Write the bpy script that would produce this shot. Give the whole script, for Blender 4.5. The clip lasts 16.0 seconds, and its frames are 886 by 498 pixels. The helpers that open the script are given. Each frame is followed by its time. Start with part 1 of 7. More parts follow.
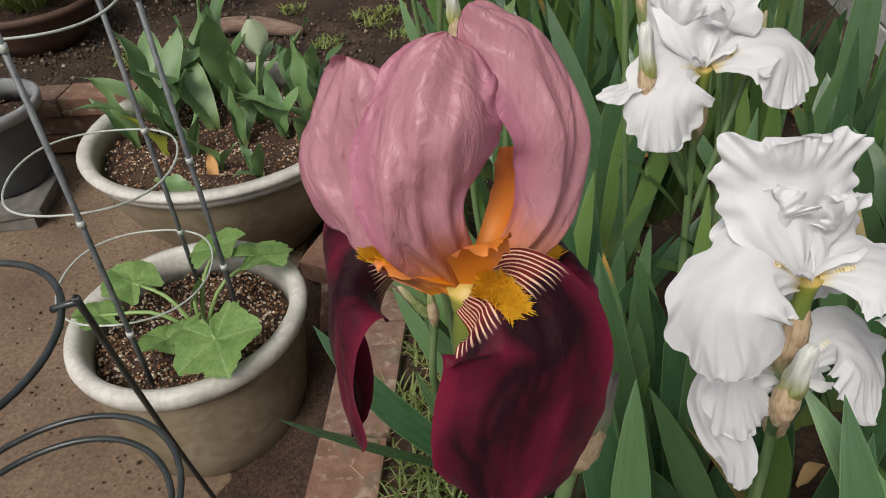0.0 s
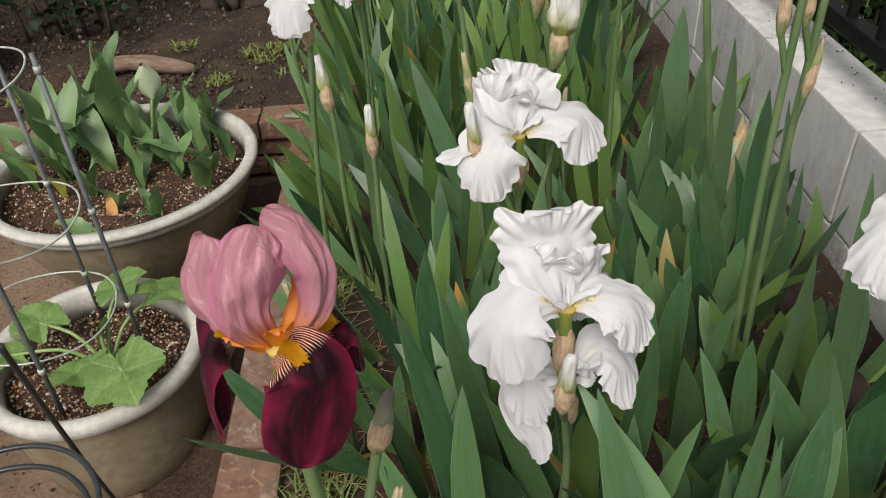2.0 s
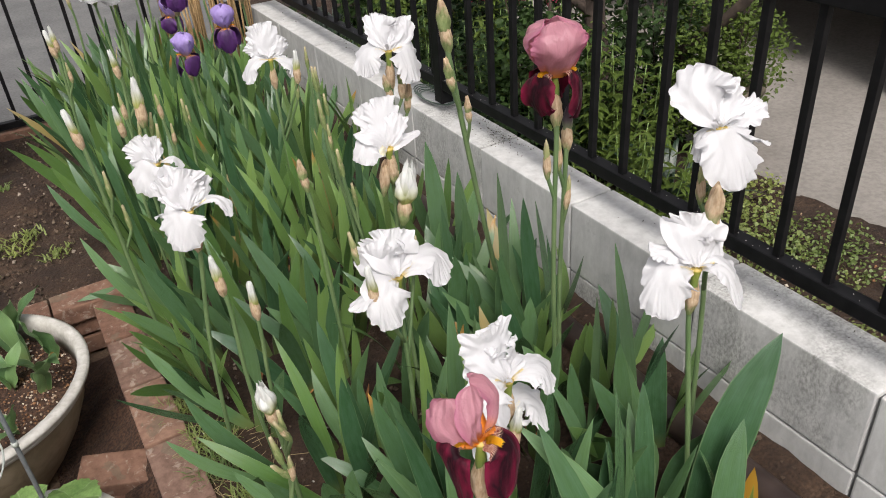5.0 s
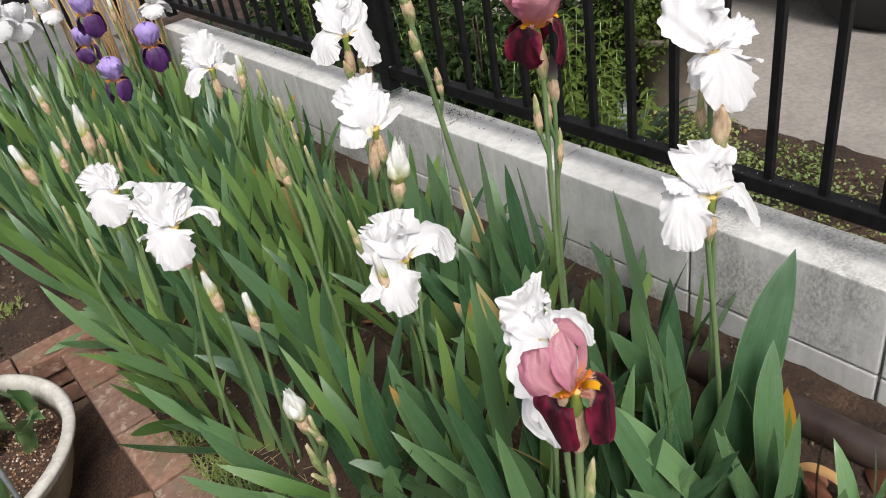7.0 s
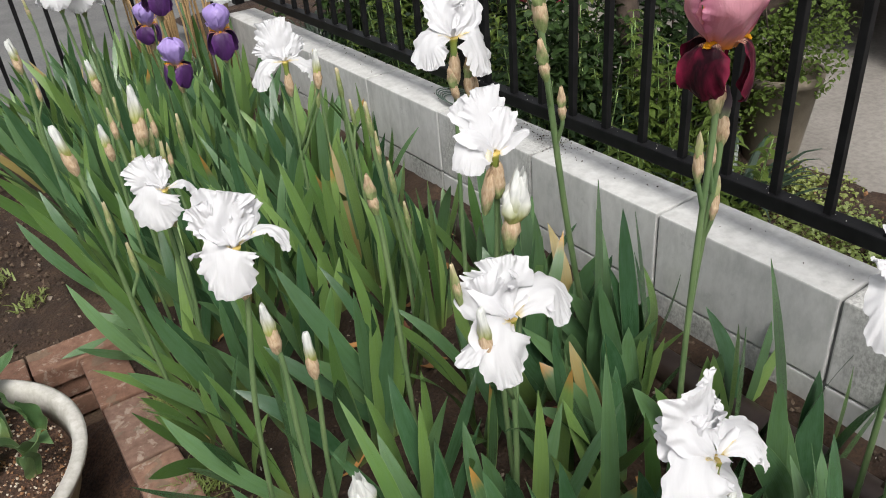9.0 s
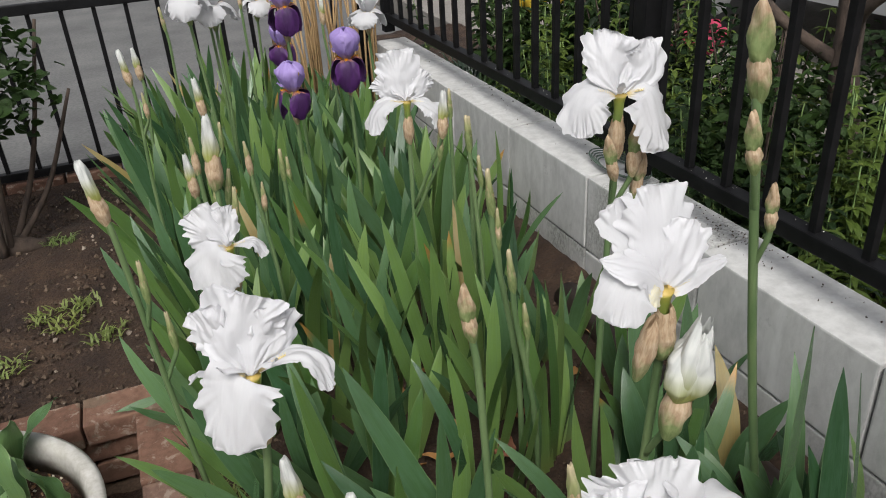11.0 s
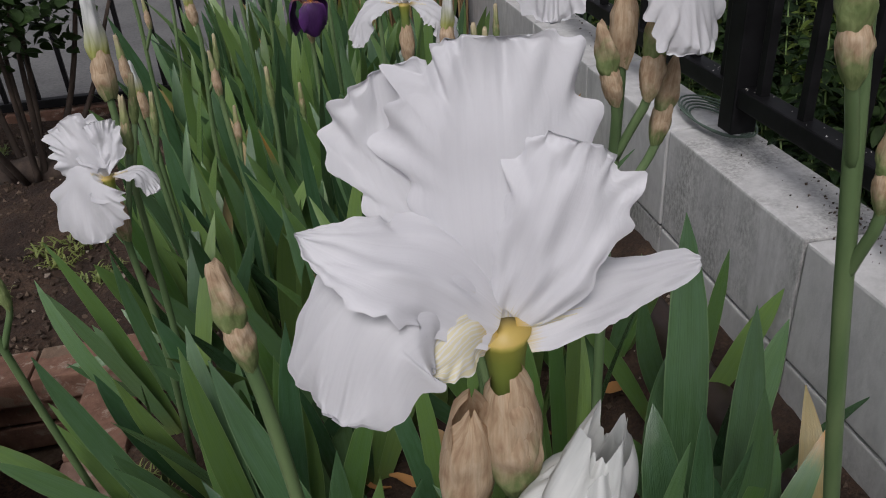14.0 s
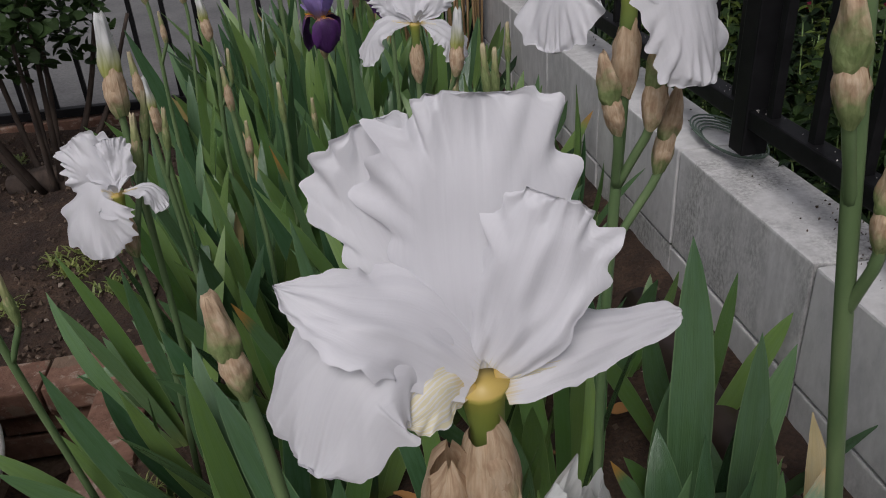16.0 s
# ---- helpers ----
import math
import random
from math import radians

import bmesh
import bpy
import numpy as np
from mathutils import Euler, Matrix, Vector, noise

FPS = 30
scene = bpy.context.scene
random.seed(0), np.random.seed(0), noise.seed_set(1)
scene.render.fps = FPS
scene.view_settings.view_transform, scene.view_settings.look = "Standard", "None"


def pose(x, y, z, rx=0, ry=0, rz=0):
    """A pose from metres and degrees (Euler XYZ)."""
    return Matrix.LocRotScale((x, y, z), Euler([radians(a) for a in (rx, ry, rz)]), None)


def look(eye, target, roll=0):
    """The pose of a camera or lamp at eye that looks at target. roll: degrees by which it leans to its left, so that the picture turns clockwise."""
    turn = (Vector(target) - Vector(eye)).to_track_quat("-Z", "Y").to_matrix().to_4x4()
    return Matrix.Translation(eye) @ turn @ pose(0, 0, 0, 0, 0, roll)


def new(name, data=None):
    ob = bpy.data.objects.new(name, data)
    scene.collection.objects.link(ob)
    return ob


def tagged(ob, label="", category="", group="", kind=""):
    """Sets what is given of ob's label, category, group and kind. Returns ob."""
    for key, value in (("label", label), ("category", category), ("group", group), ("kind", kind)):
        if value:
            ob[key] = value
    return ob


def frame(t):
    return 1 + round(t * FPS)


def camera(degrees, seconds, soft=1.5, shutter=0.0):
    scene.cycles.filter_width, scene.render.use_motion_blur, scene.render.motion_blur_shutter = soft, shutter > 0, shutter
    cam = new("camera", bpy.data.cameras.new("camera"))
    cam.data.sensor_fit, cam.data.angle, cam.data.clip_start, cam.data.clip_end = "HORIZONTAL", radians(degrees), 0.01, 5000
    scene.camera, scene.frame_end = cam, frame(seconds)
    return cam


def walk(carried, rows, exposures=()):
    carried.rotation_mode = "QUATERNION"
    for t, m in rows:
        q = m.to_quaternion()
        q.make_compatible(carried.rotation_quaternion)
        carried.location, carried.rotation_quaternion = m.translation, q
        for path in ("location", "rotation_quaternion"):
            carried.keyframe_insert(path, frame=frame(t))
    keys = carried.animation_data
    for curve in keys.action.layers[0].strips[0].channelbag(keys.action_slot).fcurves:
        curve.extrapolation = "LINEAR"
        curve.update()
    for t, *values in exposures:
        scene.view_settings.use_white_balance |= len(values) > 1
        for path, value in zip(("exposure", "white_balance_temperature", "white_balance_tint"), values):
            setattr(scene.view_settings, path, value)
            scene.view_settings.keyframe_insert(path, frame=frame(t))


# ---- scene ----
cam = camera(59.5, 16.0, soft=1.0)
PATH = [
    (0, (-0.761, -1.38, 0.864), (-0.982, 0.205, -0.335), -6.0),
    (0.5, (-0.741, -1.398, 0.863), (-1.149, 0.178, -0.299), -5.9),
    (1, (-0.712, -1.416, 0.898), (-1.053, 0.174, -0.266), -6.5),
    (1.5, (-0.698, -1.453, 0.955), (-0.801, 0.168, -0.211), -4.6),
    (2, (-0.697, -1.499, 0.991), (-0.684, 0.105, -0.204), -3.5),
    (2.5, (-0.716, -1.537, 1.067), (-0.57, 0.026, -0.173), -2.4),
    (3, (-0.755, -1.583, 1.139), (-0.538, -0.061, -0.14), -1.8),
    (3.5, (-0.797, -1.63, 1.207), (-0.446, -0.18, -0.125), -0.8),
    (4, (-0.899, -1.662, 1.265), (-0.287, -0.22, 0.021), -2.4),
    (4.5, (-0.985, -1.677, 1.292), (-0.23, -0.184, 0.197), -2.9),
    (7, (-1.14, -1.593, 1.241), (-0.202, -0.203, 0.151), -10.8),
    (7.5, (-1.157, -1.555, 1.243), (-0.242, -0.193, 0.099), -10.9),
    (8, (-1.174, -1.52, 1.24), (-0.249, -0.175, 0.084), -10.2),
    (8.5, (-1.166, -1.443, 1.204), (-0.245, -0.073, 0.074), -7.5),
    (9, (-1.103, -1.323, 1.162), (-0.198, 0.122, 0.117), -5.5),
    (9.5, (-1.061, -1.232, 1.15), (-0.235, 0.302, 0.169), -6.4),
    (12, (-0.746, -0.885, 0.988), (-0.315, 0.811, 0.019), -3.6),
    (12.5, (-0.677, -0.83, 0.957), (-0.398, 0.862, -0.071), -6.4),
    (13, (-0.636, -0.796, 0.93), (-0.407, 0.909, -0.089), -6.5),
    (13.5, (-0.605, -0.774, 0.896), (-0.347, 0.933, -0.115), -5.2),
    (14, (-0.588, -0.762, 0.872), (-0.32, 0.948, -0.129), -4.1),
    (14.5, (-0.571, -0.747, 0.838), (-0.429, 0.986, -0.151), -4.0),
    (15, (-0.568, -0.734, 0.848), (-0.472, 0.998, -0.147), -5.7),
    (15.5, (-0.569, -0.755, 0.879), (-0.427, 0.977, -0.112), -5.8),
    (16, (-0.576, -0.759, 0.883), (-0.342, 0.97, -0.095), -3.9),
]
walk(cam, [(t, look(eye, target, roll)) for t, eye, target, roll in PATH],
     [(0, -0.09, 6700, 10), (0.5, 0.09, 6700, 10), (1, 0.29, 6750, 10), (1.5, 0.18, 6800, 10), (3, -0.09, 6800, 11), (4.5, 0.2, 6650, 13), (7, 0.39, 6600, 12), (9.5, 0.25, 6500, 10), (12, -0.1, 6400, 12),
      (13, -0.26, 6300, 15), (13.5, -0.48, 6250, 16), (14.5, -0.7, 6300, 16), (16, -0.75, 6300, 17)])

# ---- world and light: an overcast day ----
world = bpy.data.worlds.new("overcast_sky")
scene.world = world
world.use_nodes = True
wn, wl = world.node_tree.nodes, world.node_tree.links
sky = wn.new("ShaderNodeTexSky")
sky.sky_type, sky.sun_disc = "NISHITA", False
sky.sun_elevation, sky.sun_rotation = radians(52), radians(201)
sky.air_density, sky.dust_density, sky.ozone_density = 1.0, 4.0, 1.0
soften = wn.new("ShaderNodeHueSaturation")
soften.inputs["Saturation"].default_value = 0.25
wl.new(sky.outputs[0], soften.inputs["Color"])
wl.new(soften.outputs[0], wn["Background"].inputs[0])
wn["Background"].inputs[1].default_value = 0.14
sun_data = bpy.data.lights.new("sun", "SUN")
sun_data.energy, sun_data.angle, sun_data.color = 2.4, radians(26), (1.0, 0.97, 0.92)
sun = new("sun", sun_data)
sun.matrix_world = look((-0.9, -2.3, 3.2), (0, 0, 0))

# ---- materials ----
def ramp(nt, socket, stops):
    r = nt.nodes.new("ShaderNodeValToRGB")
    e = r.color_ramp.elements
    while len(e) < len(stops):
        e.new(0.5)
    for el, (p, c) in zip(e, stops):
        el.position, el.color = p, (*c, 1) if len(c) == 3 else c
    nt.links.new(socket, r.inputs[0])
    return r.outputs[0]


def noise_node(nt, scale, detail=4, vec=None, dist=0.0, rough=0.55):
    n = nt.nodes.new("ShaderNodeTexNoise")
    n.inputs["Scale"].default_value, n.inputs["Detail"].default_value = scale, detail
    n.inputs["Distortion"].default_value, n.inputs["Roughness"].default_value = dist, rough
    if vec is not None:
        nt.links.new(vec, n.inputs["Vector"])
    return n.outputs["Fac"]


def mixc(nt, fac, a, b, mode="MIX"):
    m = nt.nodes.new("ShaderNodeMix")
    m.data_type, m.blend_type = "RGBA", mode
    for s, v in ((m.inputs[0], fac), (m.inputs[6], a), (m.inputs[7], b)):
        if isinstance(v, (int, float)):
            s.default_value = v
        elif isinstance(v, tuple):
            s.default_value = (*v, 1)
        else:
            nt.links.new(v, s)
    return m.outputs[2]


def calc(nt, op, a, b=0.0, c=0.0, clamp=False):
    m = nt.nodes.new("ShaderNodeMath")
    m.operation, m.use_clamp = op, clamp
    for s, v in zip(m.inputs, (a, b, c)):
        if isinstance(v, (int, float)):
            s.default_value = v
        else:
            nt.links.new(v, s)
    return m.outputs[0]


def coord(nt, kind="Object"):
    return nt.nodes.new("ShaderNodeTexCoord").outputs[kind]


def stretched(nt, vec, s):
    m = nt.nodes.new("ShaderNodeMapping")
    m.inputs["Scale"].default_value = s
    nt.links.new(vec, m.inputs["Vector"])
    return m.outputs[0]


def obj_random(nt):
    return nt.nodes.new("ShaderNodeObjectInfo").outputs["Random"]


def material(name, colour, rough=0.7, metal=0.0, bump=None, strength=0.3, dist=0.01, translucent=0.0, tcolour=None, spec=0.5, sheen=0.0):
    """colour and bump: a value, or a function of the node tree that gives a socket."""
    m = bpy.data.materials.new(name)
    m.use_nodes = True
    nt = m.node_tree
    b = nt.nodes["Principled BSDF"]
    b.inputs["Metallic"].default_value = metal
    b.inputs["Specular IOR Level"].default_value = spec
    b.inputs["Sheen Weight"].default_value = sheen
    c = colour(nt) if callable(colour) else None
    if c is not None:
        nt.links.new(c, b.inputs["Base Color"])
    else:
        b.inputs["Base Color"].default_value = (*colour, 1)
    if callable(rough):
        nt.links.new(rough(nt), b.inputs["Roughness"])
    else:
        b.inputs["Roughness"].default_value = rough
    if bump:
        bn = nt.nodes.new("ShaderNodeBump")
        bn.inputs["Strength"].default_value, bn.inputs["Distance"].default_value = strength, dist
        nt.links.new(bump(nt), bn.inputs["Height"])
        nt.links.new(bn.outputs[0], b.inputs["Normal"])
    if translucent:
        t = nt.nodes.new("ShaderNodeBsdfTranslucent")
        if tcolour is not None:
            t.inputs[0].default_value = (*tcolour, 1)
        elif c is not None:
            nt.links.new(c, t.inputs[0])
        else:
            t.inputs[0].default_value = (*colour, 1)
        mix = nt.nodes.new("ShaderNodeMixShader")
        mix.inputs[0].default_value = translucent
        nt.links.new(b.outputs[0], mix.inputs[1])
        nt.links.new(t.outputs[0], mix.inputs[2])
        nt.links.new(mix.outputs[0], nt.nodes["Material Output"].inputs[0])
    return m


def uv_split(nt):
    s = nt.nodes.new("ShaderNodeSeparateXYZ")
    nt.links.new(coord(nt, "UV"), s.inputs[0])
    return s.outputs[0], s.outputs[1]


def soil_colour(nt):
    v = coord(nt)
    base = ramp(nt, noise_node(nt, 9, 6, v), [(0.3, (0.020, 0.0098, 0.0055)), (0.55, (0.047, 0.0255, 0.014)), (0.75, (0.088, 0.052, 0.030))])
    grain = ramp(nt, noise_node(nt, 160, 3, v), [(0.35, (0.35, 0.33, 0.3)), (0.6, (1, 1, 1))])
    return mixc(nt, 0.8, base, grain, "MULTIPLY")


def path_colour(nt):
    v = coord(nt)
    base = ramp(nt, noise_node(nt, 3.5, 6, v), [(0.3, (0.112, 0.073, 0.047)), (0.55, (0.182, 0.124, 0.081)), (0.75, (0.238, 0.171, 0.116))])
    grain = ramp(nt, noise_node(nt, 110, 4, v), [(0.35, (0.55, 0.52, 0.5)), (0.6, (1, 1, 1))])
    return mixc(nt, 0.8, base, grain, "MULTIPLY")


def grit(scale):
    return lambda nt: noise_node(nt, scale, 6, coord(nt))


M_SOIL = material("garden_soil", soil_colour, 0.95, bump=grit(70), strength=0.9, dist=0.012)
M_PATH = material("trodden_earth", path_colour, 0.9, bump=grit(60), strength=0.6, dist=0.006)
M_POTSOIL = material("potting_soil", lambda nt: mixc(nt, 0.85, ramp(nt, noise_node(nt, 14, 5, coord(nt)), [(0.3, (0.045, 0.022, 0.013)), (0.7, (0.12, 0.062, 0.036))]),
                     ramp(nt, noise_node(nt, 150, 3, coord(nt)), [(0.4, (0.3, 0.3, 0.3)), (0.6, (1, 1, 1))]), "MULTIPLY"), 0.95, bump=grit(120), strength=1.0, dist=0.012)


def pebble_colour(nt):
    return ramp(nt, nt.nodes.new("ShaderNodeNewGeometry").outputs["Random Per Island"],
                [(0.0, (0.034, 0.022, 0.014)), (0.6, (0.07, 0.046, 0.030)), (0.93, (0.125, 0.088, 0.06)), (1.0, (0.32, 0.27, 0.22))])


M_PEBBLE = material("soil_clods", pebble_colour, 0.9, bump=grit(200), strength=0.4, dist=0.003)
M_PERLITE = material("pumice_grit", lambda nt: ramp(nt, nt.nodes.new("ShaderNodeNewGeometry").outputs["Random Per Island"],
                     [(0.0, (0.14, 0.065, 0.03)), (0.4, (0.26, 0.13, 0.06)), (0.7, (0.36, 0.27, 0.19)), (1.0, (0.6, 0.55, 0.46))]), 0.9)


def block_colour(nt):
    v = coord(nt, "Object")
    g = nt.nodes.new("ShaderNodeNewGeometry").outputs["Position"]
    r = obj_random(nt)
    base = ramp(nt, noise_node(nt, 5, 6, g), [(0.3, (0.52, 0.52, 0.51)), (0.55, (0.60, 0.60, 0.586)), (0.75, (0.66, 0.66, 0.645))])
    wash = ramp(nt, noise_node(nt, 34, 6, stretched(nt, g, (1, 1, 0.5)), 0.0, 0.65), [(0.35, (0.62, 0.62, 0.62)), (0.6, (1, 1, 1))])
    c = mixc(nt, 0.5, base, wash, "MULTIPLY")
    drip = ramp(nt, noise_node(nt, 11, 6, stretched(nt, g, (1, 1, 0.16)), 0.0, 0.65), [(0.42, (0.6, 0.6, 0.59)), (0.58, (1, 1, 1))])
    c = mixc(nt, 0.16, c, drip, "MULTIPLY")
    bare = calc(nt, "MULTIPLY", ramp(nt, r, [(0.45, (0,) * 3), (0.7, (1,) * 3)]), ramp(nt, noise_node(nt, 7, 4, g), [(0.38, (0.1,) * 3), (0.56, (1,) * 3)]))
    speck = ramp(nt, noise_node(nt, 150, 4, stretched(nt, g, (1, 1, 0.6)), 0.0, 0.7), [(0.38, (0.42, 0.42, 0.40)), (0.62, (1.0, 1.0, 0.98))])
    c = mixc(nt, calc(nt, "MULTIPLY", bare, 0.8), c, speck, "MULTIPLY")
    chalk = ramp(nt, noise_node(nt, 16, 5, stretched(nt, g, (1, 1, 0.12)), 0.0, 0.6), [(0.58, (0,) * 3), (0.72, (0.5,) * 3)])
    c = mixc(nt, chalk, c, (0.70, 0.70, 0.69))
    tone = ramp(nt, r, [(0, (0.9, 0.9, 0.9)), (1, (1.0, 1.0, 1.0))])
    c = mixc(nt, 1.0, c, tone, "MULTIPLY")
    return mixc(nt, calc(nt, "MULTIPLY", calc(nt, "GREATER_THAN", noise_node(nt, 14, 7, g, 0.0, 0.75), 0.64), 0.3), c, (0.3, 0.3, 0.29))


M_BLOCK = material("painted_concrete_block", block_colour, 0.85, bump=grit(230), strength=0.22, dist=0.003)
M_MORTAR = material("grey_mortar", lambda nt: ramp(nt, noise_node(nt, 40, 5, coord(nt)), [(0.3, (0.12, 0.12, 0.12)), (0.7, (0.24, 0.24, 0.235))]), 0.9, bump=grit(90), strength=0.5, dist=0.004)


def brick_colour(nt):
    g = nt.nodes.new("ShaderNodeNewGeometry").outputs["Position"]
    r = obj_random(nt)
    base = ramp(nt, r, [(0.0, (0.14, 0.07, 0.046)), (0.4, (0.20, 0.108, 0.072)), (0.75, (0.25, 0.145, 0.10)), (1.0, (0.19, 0.117, 0.088))])
    grain = ramp(nt, noise_node(nt, 45, 6, g), [(0.3, (0.5, 0.45, 0.42)), (0.65, (1, 1, 1))])
    c = mixc(nt, 0.8, base, grain, "MULTIPLY")
    lichen = ramp(nt, noise_node(nt, 32, 7, g, 0.5, 0.65), [(0.56, (0,) * 3), (0.63, (1,) * 3)])
    c = mixc(nt, calc(nt, "MULTIPLY", lichen, 0.45), c, (0.40, 0.34, 0.28))
    moss = calc(nt, "GREATER_THAN", noise_node(nt, 17, 6, g, 0.4), 0.6)
    return mixc(nt, calc(nt, "MULTIPLY", moss, 0.5), c, (0.13, 0.11, 0.075))


M_BRICK = material("weathered_red_brick", brick_colour, 0.9, bump=grit(110), strength=0.5, dist=0.005)


def pot_colour(nt):
    v = coord(nt)
    base = ramp(nt, noise_node(nt, 7, 6, v), [(0.3, (0.175, 0.138, 0.088)), (0.6, (0.265, 0.22, 0.152)), (0.8, (0.34, 0.29, 0.215))])
    stain = ramp(nt, noise_node(nt, 34, 6, v, 0.4), [(0.35, (0.62, 0.57, 0.48)), (0.6, (1, 1, 1))])
    return mixc(nt, 0.7, base, stain, "MULTIPLY")


M_POT = material("aged_ivory_plastic", pot_colour, 0.55, bump=grit(60), strength=0.12, dist=0.004)
M_RIM = material("chalky_white_rim", lambda nt: mixc(nt, 0.6, ramp(nt, noise_node(nt, 20, 5, coord(nt)), [(0.3, (0.40, 0.385, 0.35)), (0.7, (0.58, 0.565, 0.53))]),
                 ramp(nt, noise_node(nt, 90, 4, coord(nt)), [(0.35, (0.7, 0.68, 0.63)), (0.6, (1, 1, 1))]), "MULTIPLY"), 0.6, bump=grit(80), strength=0.15, dist=0.003)
M_GREYPOT = material("dark_grey_plastic", lambda nt: ramp(nt, noise_node(nt, 12, 5, coord(nt)), [(0.3, (0.042, 0.045, 0.05)), (0.7, (0.078, 0.082, 0.086))]), 0.5, bump=grit(50), strength=0.08, dist=0.003)
M_GREYRIM = material("grey_plastic_rim", lambda nt: ramp(nt, noise_node(nt, 25, 5, coord(nt)), [(0.3, (0.16, 0.165, 0.17)), (0.7, (0.26, 0.265, 0.27))]), 0.55)
M_TERRA = material("terracotta", lambda nt: ramp(nt, noise_node(nt, 18, 5, coord(nt)), [(0.3, (0.19, 0.07, 0.038)), (0.7, (0.33, 0.135, 0.075))]), 0.85, bump=grit(90), strength=0.3, dist=0.003)
M_IRON = material("black_painted_iron", lambda nt: ramp(nt, noise_node(nt, 30, 4, coord(nt)), [(0.3, (0.004, 0.004, 0.0045)), (0.75, (0.011, 0.011, 0.012))]), 0.5, bump=grit(120), strength=0.1, dist=0.002, spec=0.15)
M_WIRE = material("galvanised_wire", lambda nt: ramp(nt, noise_node(nt, 60, 4, coord(nt)), [(0.3, (0.30, 0.33, 0.30)), (0.7, (0.48, 0.51, 0.47))]), 0.45, 0.1)
M_POST = material("grey_coated_post", lambda nt: ramp(nt, noise_node(nt, 60, 4, coord(nt)), [(0.3, (0.07, 0.08, 0.085)), (0.7, (0.14, 0.15, 0.155))]), 0.5, 0.1)
M_DARKWIRE = material("dark_green_coated_wire", lambda nt: ramp(nt, noise_node(nt, 40, 4, coord(nt)), [(0.3, (0.012, 0.016, 0.017)), (0.7, (0.035, 0.042, 0.043))]), 0.3)
M_PIPE = material("brown_drain_pipe", lambda nt: ramp(nt, noise_node(nt, 16, 6, coord(nt)), [(0.35, (0.024, 0.015, 0.013)), (0.7, (0.055, 0.038, 0.032))]), 0.36, bump=grit(60), strength=0.15, dist=0.003)
M_CONCRETE = material("weathered_concrete", lambda nt: mixc(nt, 0.6, ramp(nt, noise_node(nt, 2.2, 7, coord(nt)), [(0.3, (0.185, 0.168, 0.15)), (0.7, (0.275, 0.255, 0.23))]),
                      ramp(nt, noise_node(nt, 70, 4, coord(nt)), [(0.35, (0.65, 0.65, 0.65)), (0.6, (1, 1, 1))]), "MULTIPLY"), 0.9, bump=grit(80), strength=0.4, dist=0.006)
M_ROAD = material("worn_road", lambda nt: mixc(nt, 0.6, ramp(nt, noise_node(nt, 3, 7, coord(nt)), [(0.3, (0.10, 0.10, 0.10)), (0.7, (0.165, 0.165, 0.16))]),
                  ramp(nt, noise_node(nt, 60, 4, coord(nt)), [(0.35, (0.6, 0.6, 0.6)), (0.6, (1, 1, 1))]), "MULTIPLY"), 0.85, bump=grit(60), strength=0.4, dist=0.006)
M_PAD = material("concrete_pad", lambda nt: ramp(nt, noise_node(nt, 25, 6, coord(nt)), [(0.3, (0.075, 0.07, 0.063)), (0.7, (0.15, 0.14, 0.125))]), 0.9, bump=grit(90), strength=0.5, dist=0.006)
M_PLANTER = material("tan_cement", lambda nt: ramp(nt, noise_node(nt, 18, 6, coord(nt)), [(0.3, (0.13, 0.108, 0.08)), (0.7, (0.20, 0.168, 0.125))]), 0.85, bump=grit(90), strength=0.3, dist=0.004)
M_BOWL = material("dark_brown_clay", lambda nt: ramp(nt, noise_node(nt, 18, 5, coord(nt)), [(0.3, (0.05, 0.026, 0.018)), (0.7, (0.105, 0.055, 0.036))]), 0.75, bump=grit(90), strength=0.3, dist=0.003)
M_BAMBOO = material("tan_bamboo", lambda nt: ramp(nt, noise_node(nt, 30, 4, stretched(nt, coord(nt), (1, 1, 0.2))), [(0.3, (0.30, 0.19, 0.09)), (0.7, (0.48, 0.33, 0.17))]), 0.6)
M_BARK = material("dark_bark", lambda nt: ramp(nt, noise_node(nt, 40, 6, stretched(nt, coord(nt), (1, 1, 0.3))), [(0.3, (0.028, 0.02, 0.016)), (0.7, (0.085, 0.06, 0.045))]), 0.9, bump=grit(60), strength=0.6, dist=0.006)
M_LOG = material("grey_brown_wood", lambda nt: ramp(nt, noise_node(nt, 20, 6, stretched(nt, coord(nt), (1, 6, 6))), [(0.3, (0.10, 0.06, 0.045)), (0.7, (0.24, 0.165, 0.125))]), 0.9)


